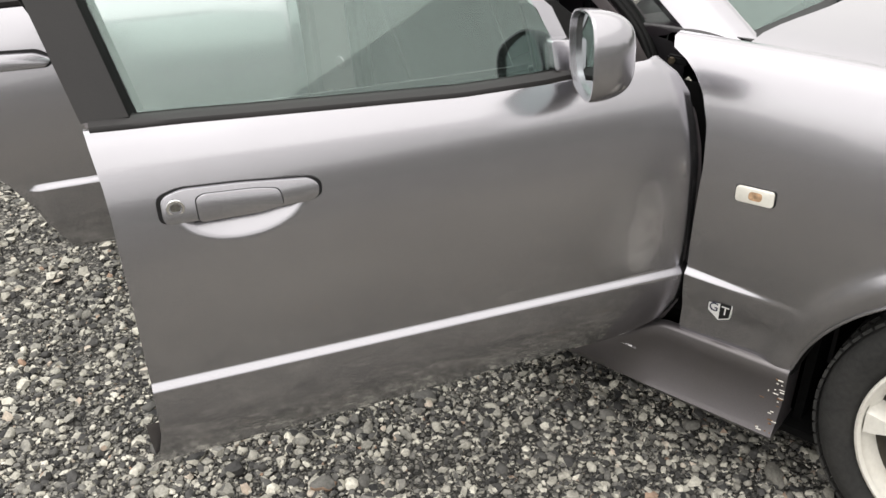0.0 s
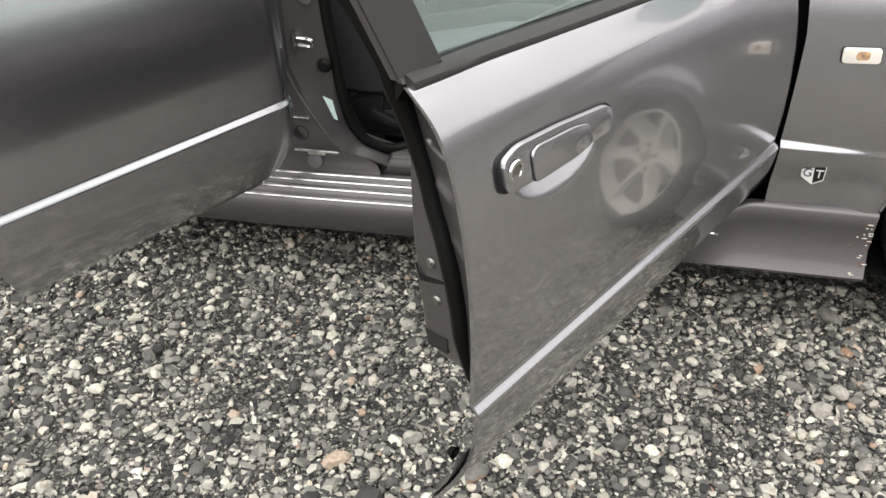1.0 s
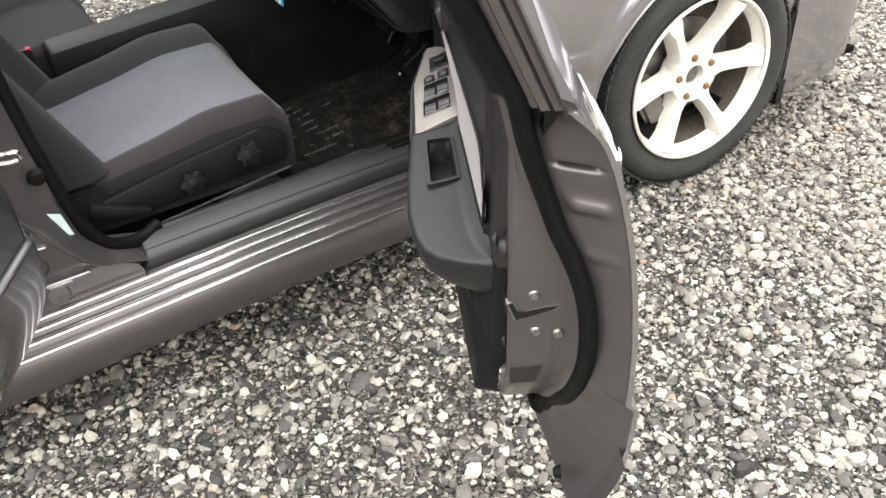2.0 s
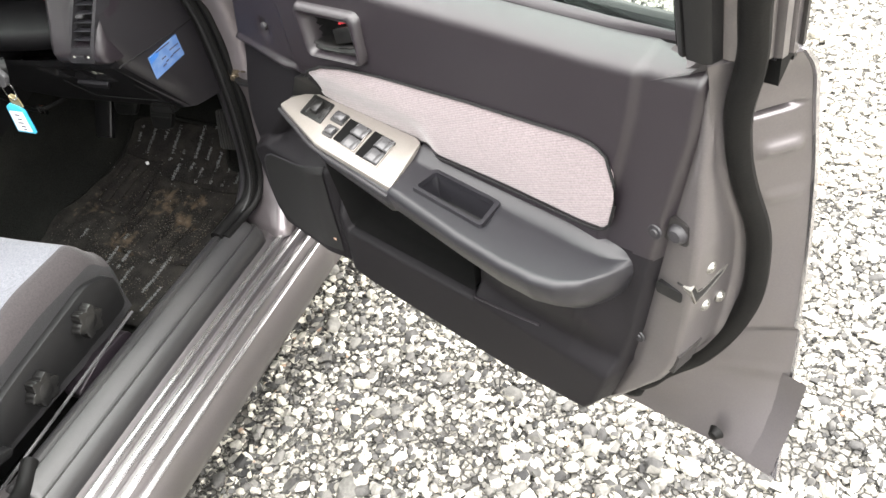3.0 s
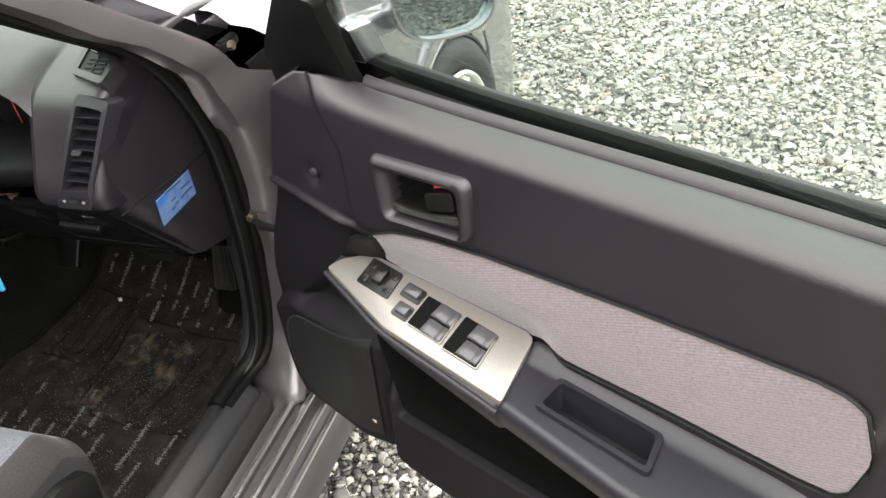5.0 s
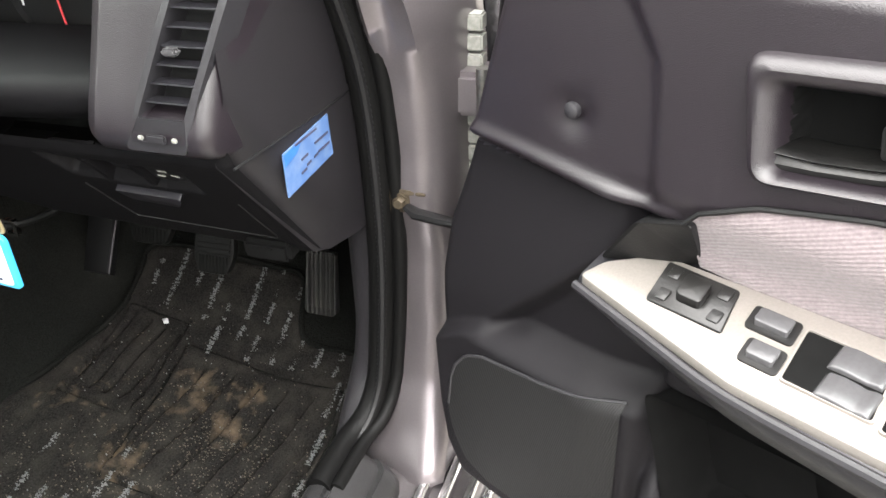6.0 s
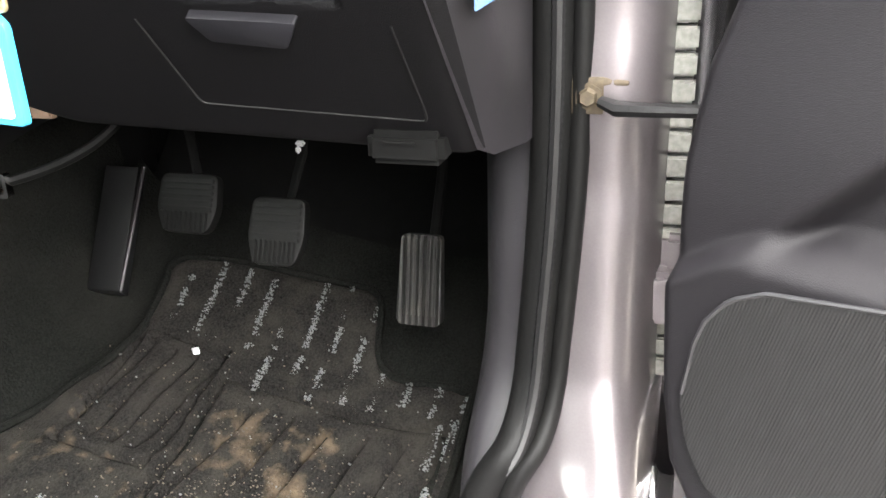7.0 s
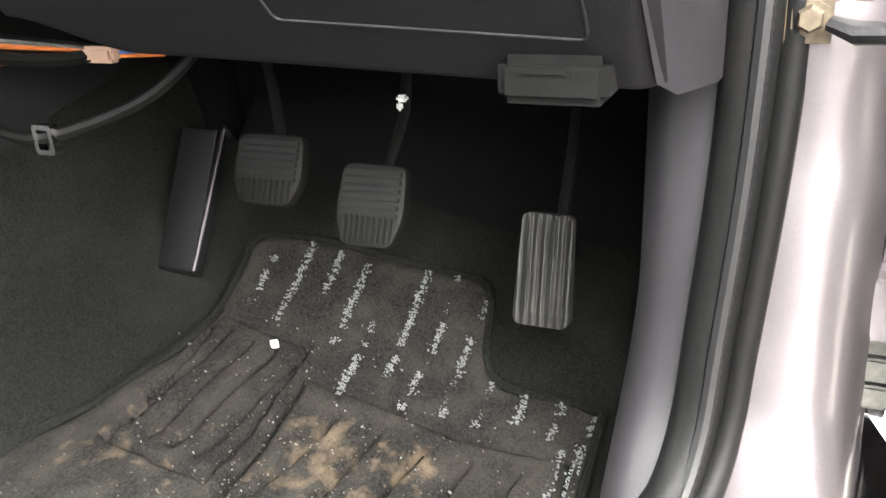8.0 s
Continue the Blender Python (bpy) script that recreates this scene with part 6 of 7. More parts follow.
# ---- dashboard ----
def make_dash():
    top = [(0.0, 1.020), (-0.10, 1.036), (-0.20, 1.036), (-0.245, 1.031), (-0.280, 1.022), (-0.310, 1.011), (-0.332, 1.000), (-0.346, 0.988), (-0.356, 0.968), (-0.370, 0.925), (-0.388, 0.872), (-0.390, 0.855), (-0.384, 0.842), (-0.374, 0.836)]
    yc = lambda z: 0.170 + (0.98 - z) * 0.36
    pull = curve_of([(0.148, 0.10), (0.1485, 0.045), (0.150, 0.022), (0.153, 0.010), (0.157, 0.004), (0.163, 0.001), (0.170, 0.0), (0.23, 0.0), (0.262, 0.002), (0.276, 0.012), (0.282, 0.035), (0.284, 0.10)])
    fine = [(a, b) for a, b, c in smooth_path([(a, b, 0) for a, b in top], 5)]
    P = []
    for y in np.concatenate([[0.148, 0.1485, 0.149, 0.150, 0.1515, 0.153, 0.155], np.linspace(0.158, 0.276, 64), [0.279, 0.282, 0.284]]):
        row = []
        for x, z in fine:
            p = pull(y)
            yy = y + 0.002 * soft(-x, 0.20, 0.38) + 0.10 * (0.995 - z) * soft(-x, 0.30, 0.36)
            xx = x + p * soft(-x, 0.12, 0.30)
            if x < -0.345:
                a = yc(z) - yy
                xx += 0.030 * soft(a, -0.0245, -0.0215) * (1 - soft(a, 0.0195, 0.0225)) * soft(z, 0.873, 0.877) * (1 - soft(z, 0.982, 0.987))
            row.append((xx, yy, z - p * 0.12 * (1 - soft(-x, 0.25, 0.35))))
        P.append(row)
    dash = part("dashboard", grid(P), TRIM, car, "purple-grey dashboard end with air vents", 60)
    # outer side
    P = []
    sidep = [(-0.125, 1.0, 0.655), (-0.15, 1.0, 0.655), (-0.17, 1.005, 0.656), (-0.215, 1.012, 0.658), (-0.24, 1.006, 0.668), (-0.27, 0.998, 0.705), (-0.30, 0.992, 0.741), (-0.33, 0.985, 0.778), (-0.352, 0.965, 0.806), (-0.368, 0.93, 0.826)]
    for x, zt, zb in sidep:
        y = 0.150 + 0.075 * max(0, -x - 0.215)
        lean = 0.020 * soft(-x, 0.16, 0.24)
        P.append([(x, y + lean * (1 - soft(z, zb, zb + 0.07)), z) for z in np.linspace(zb, zt, 24)])
    part("dash_side", grid(P), DASHSIDE, dash, "smooth dash end panel", 80)
    part("panel_joint", tube([(x, 0.150 + 0.075 * max(0, -x - 0.215) - 0.0004, 0.828 + 0.035 * (x + 0.37) * -1) for x in np.linspace(-0.372, -0.13, 12)], 0.0014, 6), BLACK, dash, "joint in the end panel")
    # middle and far part of the dash
    P = [[(x, y, z) for x, z in top + [(-0.33, 0.79), (-0.25, 0.71), (-0.12, 0.70)]] for y in (0.62, 0.64, 1.0, 1.4, 1.56)]
    part("dash_centre", grid(P), TRIM, dash, "", 60)
    # hood over the instruments and their face
    P = []
    for s in np.linspace(0, 1, 22):
        y = 0.27 + 0.37 * s
        arch = math.sin(math.pi * s) ** 0.6
        P.append([(-0.02, y, 1.025), (-0.15, y, 1.036 + 0.02 * arch), (-0.28, y, 1.02 + 0.035 * arch), (-0.345, y, 0.975 + 0.065 * arch), (-0.352, y, 0.965 + 0.065 * arch), (-0.340, y, 0.955 + 0.065 * arch), (-0.24, y, 0.94 + 0.06 * arch)])
    part("instrument_hood", grid(P), TRIM, dash, "", 70)
    part("instrument_panel", block((-0.215, 0.455, 0.93), (0.02, 0.37, 0.16), 0.004), BLACK, dash, "black instrument panel")
    gm = Matrix.Translation((-0.228, 0.425, 0.932)) @ pose(0, 0, 0, 0, -90, 0)
    part("gauge", lathe([(0.0, 0.002), (0.055, 0.002), (0.057, 0.008), (0.060, 0.008), (0.060, 0)], 40, gm), BLACK, dash, "black rev counter")
    for k in range(13):
        a = radians(-40 + k * 20)
        part("gauge_tick", block((-0.2315, 0.425 - 0.048 * math.cos(a), 0.932 + 0.048 * math.sin(a)), (0.001, 0.0018, 0.007), 0.0, None), PAPER, dash)
    lettering("gauge_number", "9", 0.020, Matrix.Translation((-0.2316, 0.391, 0.943)) @ pose(0, 0, 0, 90, 0, -90), PAPER, dash)
    part("gauge_needle", tube([(-0.234, 0.425, 0.932), (-0.234, 0.420, 0.890)], 0.0013, 5), RED, dash, "red gauge needle")
    P = [[(-0.34 - 0.025 * math.sin(math.pi * (y - 0.27) / 0.36) + dx, y, z) for dx, z in ((0.10, 0.905), (0.0, 0.893), (-0.012, 0.884), (-0.012, 0.868), (0.0, 0.850), (0.06, 0.84))] for y in np.linspace(0.27, 0.64, 16)]
    part("instrument_surround", grid(P), DASH, dash, "", 70)
    # end vent
    face = curve_of([(0.836, -0.382), (0.855, -0.390), (0.872, -0.388), (0.925, -0.370), (0.968, -0.356), (0.980, -0.3515), (0.990, -0.3455), (1.000, -0.334)])

    def V(a, z, h):
        return (face(z) - 0.0015 - h, yc(z) - a, z + 0.25 * h)
    o = rounded([(-0.029, 0.998), (-0.012, 0.997), (0.012, 0.994), (0.0275, 0.992), (0.0275, 0.94), (0.0275, 0.90), (0.0275, 0.845), (-0.029, 0.845), (-0.029, 0.90), (-0.029, 0.94)], 0.005)
    i = rounded([(-0.0225, 0.987), (-0.010, 0.986), (0.010, 0.984), (0.0205, 0.982), (0.0205, 0.94), (0.0205, 0.90), (0.0205, 0.875), (-0.0225, 0.875), (-0.0225, 0.90), (-0.0225, 0.94)], 0.003)
    part("vent_bezel", ring(o, i, V, -0.030, 0.0022), TRIM2, dash, "grey vent bezel")
    part("vent_duct", prism(i, V, -0.034, -0.026), BLACK, dash)
    for z in np.linspace(0.887, 0.972, 7):
        P = [[V(a, z + dz, h) for dz, h in ((0.004, -0.014), (0.0008, -0.002), (-0.0004, -0.002), (0.002, -0.014))] for a in np.linspace(-0.022, 0.020, 4)]
        part("vent_slat", grid(P), ARM, dash)
    part("vent_lever", block(V(-0.010, 0.926, 0.0), (0.010, 0.014, 0.006), 0.002), SWITCH, dash, "vent lever")
    part("vent_wheel", block(V(0.0, 0.859, 0.003), (0.004, 0.018, 0.008), 0.0015), TRIM2, dash, "vent shut-off wheel")
    for a in (-0.016, 0.016):
        part("vent_mark", block(V(a, 0.859, 0.002), (0.003, 0.005, 0.004), 0.001), CLIP, dash)
    # demister vent on top
    c, ax, bx = Vector((-0.302, 0.180, 1.0225)), Vector((-0.010, -0.034, -0.001)), Vector((0.0235, -0.002, 0.0115))
    nn = ax.cross(bx).normalized()
    nn = nn if nn.z > 0 else -nn
    T = lambda a, b, h: c + ax * a + bx * b + nn * h
    o = rounded([(-1.08, -0.80), (-1.10, 1.10), (1.0, 0.80), (0.86, -1.0)], 0.25)
    i = rounded([(-0.78, -0.44), (-0.85, 0.88), (0.63, 0.52), (0.70, -0.54)], 0.10)
    part("demister_bezel", ring(o, i, T, -0.022, 0.003), DASHSIDE, dash, "pale grey demister bezel")
    part("demister_duct", prism(i, T, -0.02, 0.0008), BLACK, dash)
    for k in (-0.45, -0.15, 0.15, 0.42):
        part("demister_slat", tube([T(-0.5, k - 0.12, 0.0018), T(0.5, k + 0.12, 0.0018)], 0.0010, 5), TRIM2, dash)
    part("demister_slat", tube([T(0.0, -0.65, 0.0018), T(-0.08, 0.6, 0.0018)], 0.0010, 5), TRIM2, dash)
    # lower cover
    def L(y, z, h):
        return (-0.3745 + (0.834 - z) * 0.815 - 0.77 * h, y, z - 0.64 * h)
    P = []
    for y in np.concatenate([[0.168, 0.170, 0.173, 0.177, 0.182, 0.188], np.linspace(0.195, 0.56, 130)]):
        r = 0.007 * (1 - soft(y, 0.164, 0.188)) ** 2
        row = []
        for z in np.linspace(0.664 + 0.048 * (y - 0.178) + 0.02 * soft(y, 0.48, 0.56), 0.834, 60):
            slot = inside(y, z, [(0.232, 0.806), (0.378, 0.814), (0.368, 0.783), (0.232, 0.775)], 0.0025)
            row.append(L(y, z, -r - 0.020 * slot - 0.004 * soft(z, 0.822, 0.834)))
        P.append([(row[0][0] + 0.12, y, row[0][2] + 0.012), (row[0][0] + 0.01, y, row[0][2] - 0.001)] + row)
    part("lower_cover", grid(P), DASH, dash, "lower dash cover with a coin lid, darkened for shade", 70)
    for y in (0.281, 0.330):
        part("slot_divider", prism([(y - 0.003, 0.778), (y + 0.003, 0.778), (y + 0.003, 0.811), (y - 0.003, 0.811)], L, -0.02, 0.0), DASH, dash)
    part("blank_switch", prism([(0.284, 0.780), (0.327, 0.782), (0.327, 0.808), (0.284, 0.806)], L, -0.018, -0.012), BLACK, dash)
    part("blank_switch", prism([(0.333, 0.784), (0.366, 0.785), (0.372, 0.810), (0.333, 0.808)], L, -0.018, -0.012), BLACK, dash)
    part("mirror_fold_switch", prism(rounded([(0.236, 0.779), (0.278, 0.781), (0.278, 0.806), (0.236, 0.804)], 0.003), L, -0.018, -0.006, 0.002), BLACK, dash)
    for a, b in ((0.262, 0.795), (0.252, 0.789), (0.268, 0.787)):
        part("switch_mark", prism([(a - 0.004, b - 0.0015), (a + 0.004, b - 0.001), (a + 0.004, b + 0.0015), (a - 0.004, b + 0.001)], L, -0.007, -0.0055), CLIP, dash)
    lid = [(0.372, 0.765), (0.366, 0.701), (0.201, 0.691), (0.200, 0.700), (0.203, 0.760)]
    part("lid_gap", tube([L(a, b, 0.0004) for a, b in lid[:1] + rounded(lid, 0.005, 3)[4:16] + lid[-1:]], 0.0009, 6), BLACK, dash, "shut line of the coin lid")
    hd = [(0.258, 0.767), (0.331, 0.771), (0.322, 0.755), (0.272, 0.750)]
    part("lid_handle", prism(rounded(hd, 0.003), L, -0.006, 0.007, 0.003, 2), ARM, dash, "grey lid handle")
    part("diagnostic_socket", join(block((-0.234, 0.219, 0.671), (0.050, 0.056, 0.024), 0.005), block((-0.259, 0.222, 0.676), (0.004, 0.026, 0.005), 0.0015)), DARKVOID, dash, "black diagnostic socket")
    # steering column shroud
    P = [[(x, 0.50 + 0.055 * math.cos(w), 0.86 + 0.16 * (-x - 0.38) * 0.9 + 0.055 * math.sin(w)) for w in np.linspace(0, 2 * math.pi, 16, endpoint=False)] for x in np.linspace(-0.30, -0.56, 6)]
    part("column_shroud", grid(P, wrap=True), DASH, dash, "dark steering-column shroud", 60)
    part("ignition_lock", lathe([(0.0, 0.03), (0.014, 0.03), (0.017, 0.02), (0.018, -0.05)], 20, Matrix.Translation((-0.435, 0.435, 0.845)) @ pose(0, 0, 0, 0, -80, -40)), BLACK, dash, "ignition lock")
    # sticker on the end panel
    Sx = lambda a, b, h: (a, 0.150 + 0.075 * max(0, -a - 0.215) - 0.001 - h, b)
    st = part("blue_sticker", prism([(-0.303, 0.767), (-0.216, 0.774), (-0.219, 0.818), (-0.303, 0.811)], Sx, 0.0, 0.0012), STICKER, dash, "blue and white garage sticker")
    part("sticker_band", prism([(-0.302, 0.798), (-0.28, 0.803), (-0.27, 0.812), (-0.302, 0.810)], Sx, 0.001, 0.0017), STICKERTOP, st)
    for (a, b), w in {(-0.262, 0.812): 0.040, (-0.235, 0.800): 0.026, (-0.268, 0.794): 0.012, (-0.262, 0.785): 0.008, (-0.248, 0.787): 0.008, (-0.232, 0.789): 0.022, (-0.272, 0.781): 0.010}.items():
        part("print_bar", prism([(a - w / 2, b - 0.002), (a + w / 2, b - 0.001), (a + w / 2, b + 0.0012), (a - w / 2, b + 0.0002)], Sx, 0.001, 0.0018), INK, st)
    # closed underside between dash and bulkhead, near-black to carry the footwell's shade
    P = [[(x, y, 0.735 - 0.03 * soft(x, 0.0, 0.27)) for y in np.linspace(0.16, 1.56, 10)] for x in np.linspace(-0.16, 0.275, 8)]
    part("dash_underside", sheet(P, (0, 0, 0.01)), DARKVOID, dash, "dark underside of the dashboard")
    # loom under the dash
    loom = part("wiring_loom", tube([(-0.15, 0.80, 0.655), (-0.12, 0.70, 0.648), (-0.09, 0.66, 0.650), (-0.06, 0.58, 0.655)], 0.006, 6, n=6), RUBBER, car, "loose wiring under the dash")
    for k, (mt, dz) in enumerate(((ORANGE, 0.006), (STICKERTOP, 0.0), (ORANGE, -0.004), (FLECK, 0.009), (RUBBER, 0.012))):
        part("wire", tube([(-0.16, 0.79, 0.655 + dz * 2), (-0.11, 0.70, 0.650 + dz), (-0.095, 0.66, 0.650 + dz * 0.5), (-0.09, 0.60, 0.654 + dz)], 0.0022, 5, n=5), mt, loom)
    part("connector", block((-0.098, 0.662, 0.650), (0.014, 0.034, 0.014), 0.003), TAN, loom, "tan wire connector")
    part("cable", tube([(-0.17, 0.78, 0.62), (-0.18, 0.70, 0.600), (-0.178, 0.645, 0.600), (-0.14, 0.57, 0.63), (-0.08, 0.53, 0.69)], 0.005, 7, n=8), RUBBER, loom)
    part("cable_clip", ring(rounded([(-0.010, -0.012), (0.010, -0.012), (0.010, 0.012), (-0.010, 0.012)], 0.003), rounded([(-0.006, -0.008), (0.006, -0.008), (0.006, 0.008), (-0.006, 0.008)], 0.002), lambda a, b, h: (-0.182 + h, 0.65 + a, 0.598 + b), -0.004, 0.004), CHROME, loom, "bright cable clip")
    return dash


make_dash()


# ---- seats ----
def make_seat(y0, lit):
    seat = None
    prof = [(0.0, 0.36, 0), (0.004, 0.42, 0), (0.0, 0.470, 0), (0.003, 0.496, 1), (0.012, 0.515, 1), (0.026, 0.526, 1), (0.042, 0.529, 2), (0.11, 0.527, 2), (0.19, 0.526, 2), (0.28, 0.528, 2), (0.362, 0.534, 2), (0.39, 0.546, 0), (0.43, 0.562, 0), (0.48, 0.570, 0), (0.525, 0.556, 0), (0.55, 0.51, 0), (0.55, 0.36, 0)]
    # an unlit seat has its pale centre coloured dark in place of shade
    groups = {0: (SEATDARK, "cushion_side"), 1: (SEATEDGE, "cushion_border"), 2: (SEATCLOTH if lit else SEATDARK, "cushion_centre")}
    xs = np.concatenate([[-1.09], np.linspace(-1.06, -0.59, 26), np.linspace(-0.577, -0.517, 10)])
    secs = []
    pr = smooth_path([(a, b, 0) for a, b, _ in prof], 4)
    tags = [prof[min(int(k / 4), len(prof) - 1)][2] for k in range(len(pr))]
    for x in xs:
        f = soft(x, -0.59, -0.514)
        row = []
        for a, b, _ in pr:
            hump = 0.030 * soft(x, -0.86, -0.68) - 0.034 * (1 - soft(x, -1.05, -0.80))
            z = b + hump * soft(b, 0.45, 0.53)
            z = 0.36 + (z - 0.36) * (1 - 0.30 * f ** 2.2)
            row.append((x + 0.0, y0 + a + 0.02 * f * (0.5 - a / 0.55), z))
        secs.append(row)
    secs = np.array(secs)
    for g, (mat, nm) in groups.items():
        idx = [k for k in range(len(tags) - 1)]
        bm = bmesh.new()
        vs = {}
        for i in range(len(xs) - 1):
            for k in idx:
                if tags[k] != g:
                    continue
                q = []
                for a, b in ((i, k), (i + 1, k), (i + 1, k + 1), (i, k + 1)):
                    if (a, b) not in vs:
                        vs[a, b] = bm.verts.new(secs[a, b])
                    q.append(vs[a, b])
                bm.faces.new(q)
        if g == 0:
            front = [vs[len(xs) - 1, k] if (len(xs) - 1, k) in vs else bm.verts.new(secs[-1, k]) for k in range(len(pr))]
            low = [bm.verts.new((v.co.x - 0.01, v.co.y, 0.36)) for v in front]
            for k in range(len(front) - 1):
                bm.faces.new((front[k], front[k + 1], low[k + 1], low[k]))
        if seat is None:
            seat = part("front_seat", bm, mat, car, "front seat with dark sides and a pale cloth centre" if lit else "front passenger seat with its centre darkened as unlit", 70)
        else:
            part(nm, bm, mat, seat, "", 70)
    # back rest
    half = [(-0.08, -0.80), (-0.07, -0.93), (-0.035, -1.0), (0.01, -1.03), (0.055, -1.02), (0.09, -0.97), (0.108, -0.88), (0.10, -0.78), (0.07, -0.67), (0.035, -0.56), (0.018, -0.35), (0.012, 0.0)]
    bolster = half + [(a, -b) for a, b in half[-2::-1]]
    P = []
    for t in np.linspace(0, 1, 20):
        z = 0.50 + 0.62 * t
        x = -1.06 - 0.30 * t
        w = 0.29 - 0.06 * soft(t, 0.55, 1.0)
        yc = y0 + 0.275
        P.append([(x + dx, yc + dy * w, z) for dx, dy in bolster])
    bm = grid(P, wrap=True)
    bmesh.ops.holes_fill(bm, edges=[e for e in bm.edges if e.is_boundary])
    part("backrest", bm, SEATDARK, seat, "dark bolstered backrest", 70)
    part("seat_base", block((-0.80, y0 + 0.275, 0.315), (0.44, 0.40, 0.12), 0.01), BLACK, seat)
    if lit:
        yv = y0 - 0.004
        part("side_valance", prism(rounded([(-1.05, 0.375), (-0.545, 0.395), (-0.540, 0.47), (-0.60, 0.50), (-0.80, 0.475), (-1.0, 0.44), (-1.06, 0.44)], 0.02), lambda a, b, h: (a, h, b), yv - 0.012, yv + 0.02, 0.006, 2), BLACK, seat, "dark plastic seat valance")
        for x, z in ((-0.790, 0.424), (-0.646, 0.452)):
            m = Matrix.Translation((x, yv - 0.012, z)) @ pose(0, 0, 0, 90, 0, 0)
            star = [((0.0285 + 0.0055 * math.cos(6 * w) ** 3) * math.cos(w), (0.0285 + 0.0055 * math.cos(6 * w) ** 3) * math.sin(w)) for w in np.linspace(0, 2 * math.pi, 72, endpoint=False)]
            k = part("seat_knob", prism(star, lambda a, b, h: m @ Vector((a, b, h)), 0.0, 0.021, 0.0025, 2), SEALRUBBER, seat, "black star-shaped height-adjusting knob")
            part("knob_cap", lathe([(0.0, 0.023), (0.012, 0.0225), (0.017, 0.020)], 24, m), SEALRUBBER, seat)
        part("seat_rail", tube([(-0.545, yv - 0.015, 0.376), (-0.96, yv - 0.015, 0.335)], 0.0035, 8), SWITCH, seat, "dull steel seat rail edge")
        part("recliner_lever", prism(rounded([(-1.03, 0.425), (-0.905, 0.385), (-0.895, 0.398), (-0.96, 0.425), (-1.02, 0.455)], 0.006), lambda a, b, h: (a, h, b), yv - 0.035, yv - 0.014, 0.005, 2), BLACK, seat, "black recliner lever")
        part("rail_cover", prism(rounded([(-0.56, 0.30), (-0.72, 0.30), (-0.74, 0.345), (-0.66, 0.365), (-0.58, 0.36)], 0.015), lambda a, b, h: (a, h, b), yv - 0.02, yv + 0.02, 0.006), TRIM, seat, "grey rail cover")
        part("hinge_cover", block((-1.03, yv - 0.005, 0.45), (0.10, 0.03, 0.07), 0.012), BLACK, seat)
    part("buckle", block((-1.0, y0 + 0.575, 0.58), (0.03, 0.022, 0.06), 0.004), BLACK, seat, "seat-belt buckle with a red button")
    part("buckle_button", block((-0.992, y0 + 0.575, 0.611), (0.012, 0.018, 0.006), 0.002), RED, seat, "red buckle button")
    return seat


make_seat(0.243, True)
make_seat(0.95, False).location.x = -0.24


# ---- loose things in the footwell ----
mat_front = curve_of([(0.24, 0.003), (0.268, 0.010), (0.320, 0.010), (0.345, 0.014), (0.362, 0.024), (0.372, 0.040), (0.377, 0.060), (0.381, 0.084), (0.388, 0.098), (0.402, 0.105), (0.49, 0.099), (0.565, 0.096), (0.618, 0.089), (0.645, 0.083), (0.658, 0.074), (0.664, 0.062)])
mat_left = curve_of([(-0.49, 0.81), (-0.234, 0.738), (-0.14, 0.697), (-0.07, 0.668), (-0.02, 0.656), (0.03, 0.658), (0.11, 0.664)])


def mat_y(y, x):
    """The mat widens towards the seat on its tunnel side."""
    return y + ((y - 0.245) / 0.419) ** 3 * (min(mat_left(x), 0.735) - 0.664)


def groove(x, y):
    """Depth of the moulded heel-pad lines, 0..1."""
    g = 0.0
    for y0, y1, x0, x1, k in ((0.545, 0.655, -0.190, -0.012, 4), (0.262, 0.530, -0.290, -0.045, 6)):
        w = (y - y0) / (y1 - y0) + 0.35 * (x - (x0 + x1) / 2) * (1 if k == 4 else 0.0)
        q = (x - x0) / (x1 - x0)
        if -0.02 < w < 1.02 and -0.02 < q < 1.02:
            e = min(min(w, 1 - w) * (y1 - y0), min(q, 1 - q) * (x1 - x0))
            g = max(g, math.exp(-(e / 0.004) ** 2))
            if 0.1 < q < 0.9:
                f = (w + 0.2 * q) * k
                g = max(g, 0.85 * math.exp(-((f - round(f)) / k * (y1 - y0) / 0.0035) ** 2))
    return g


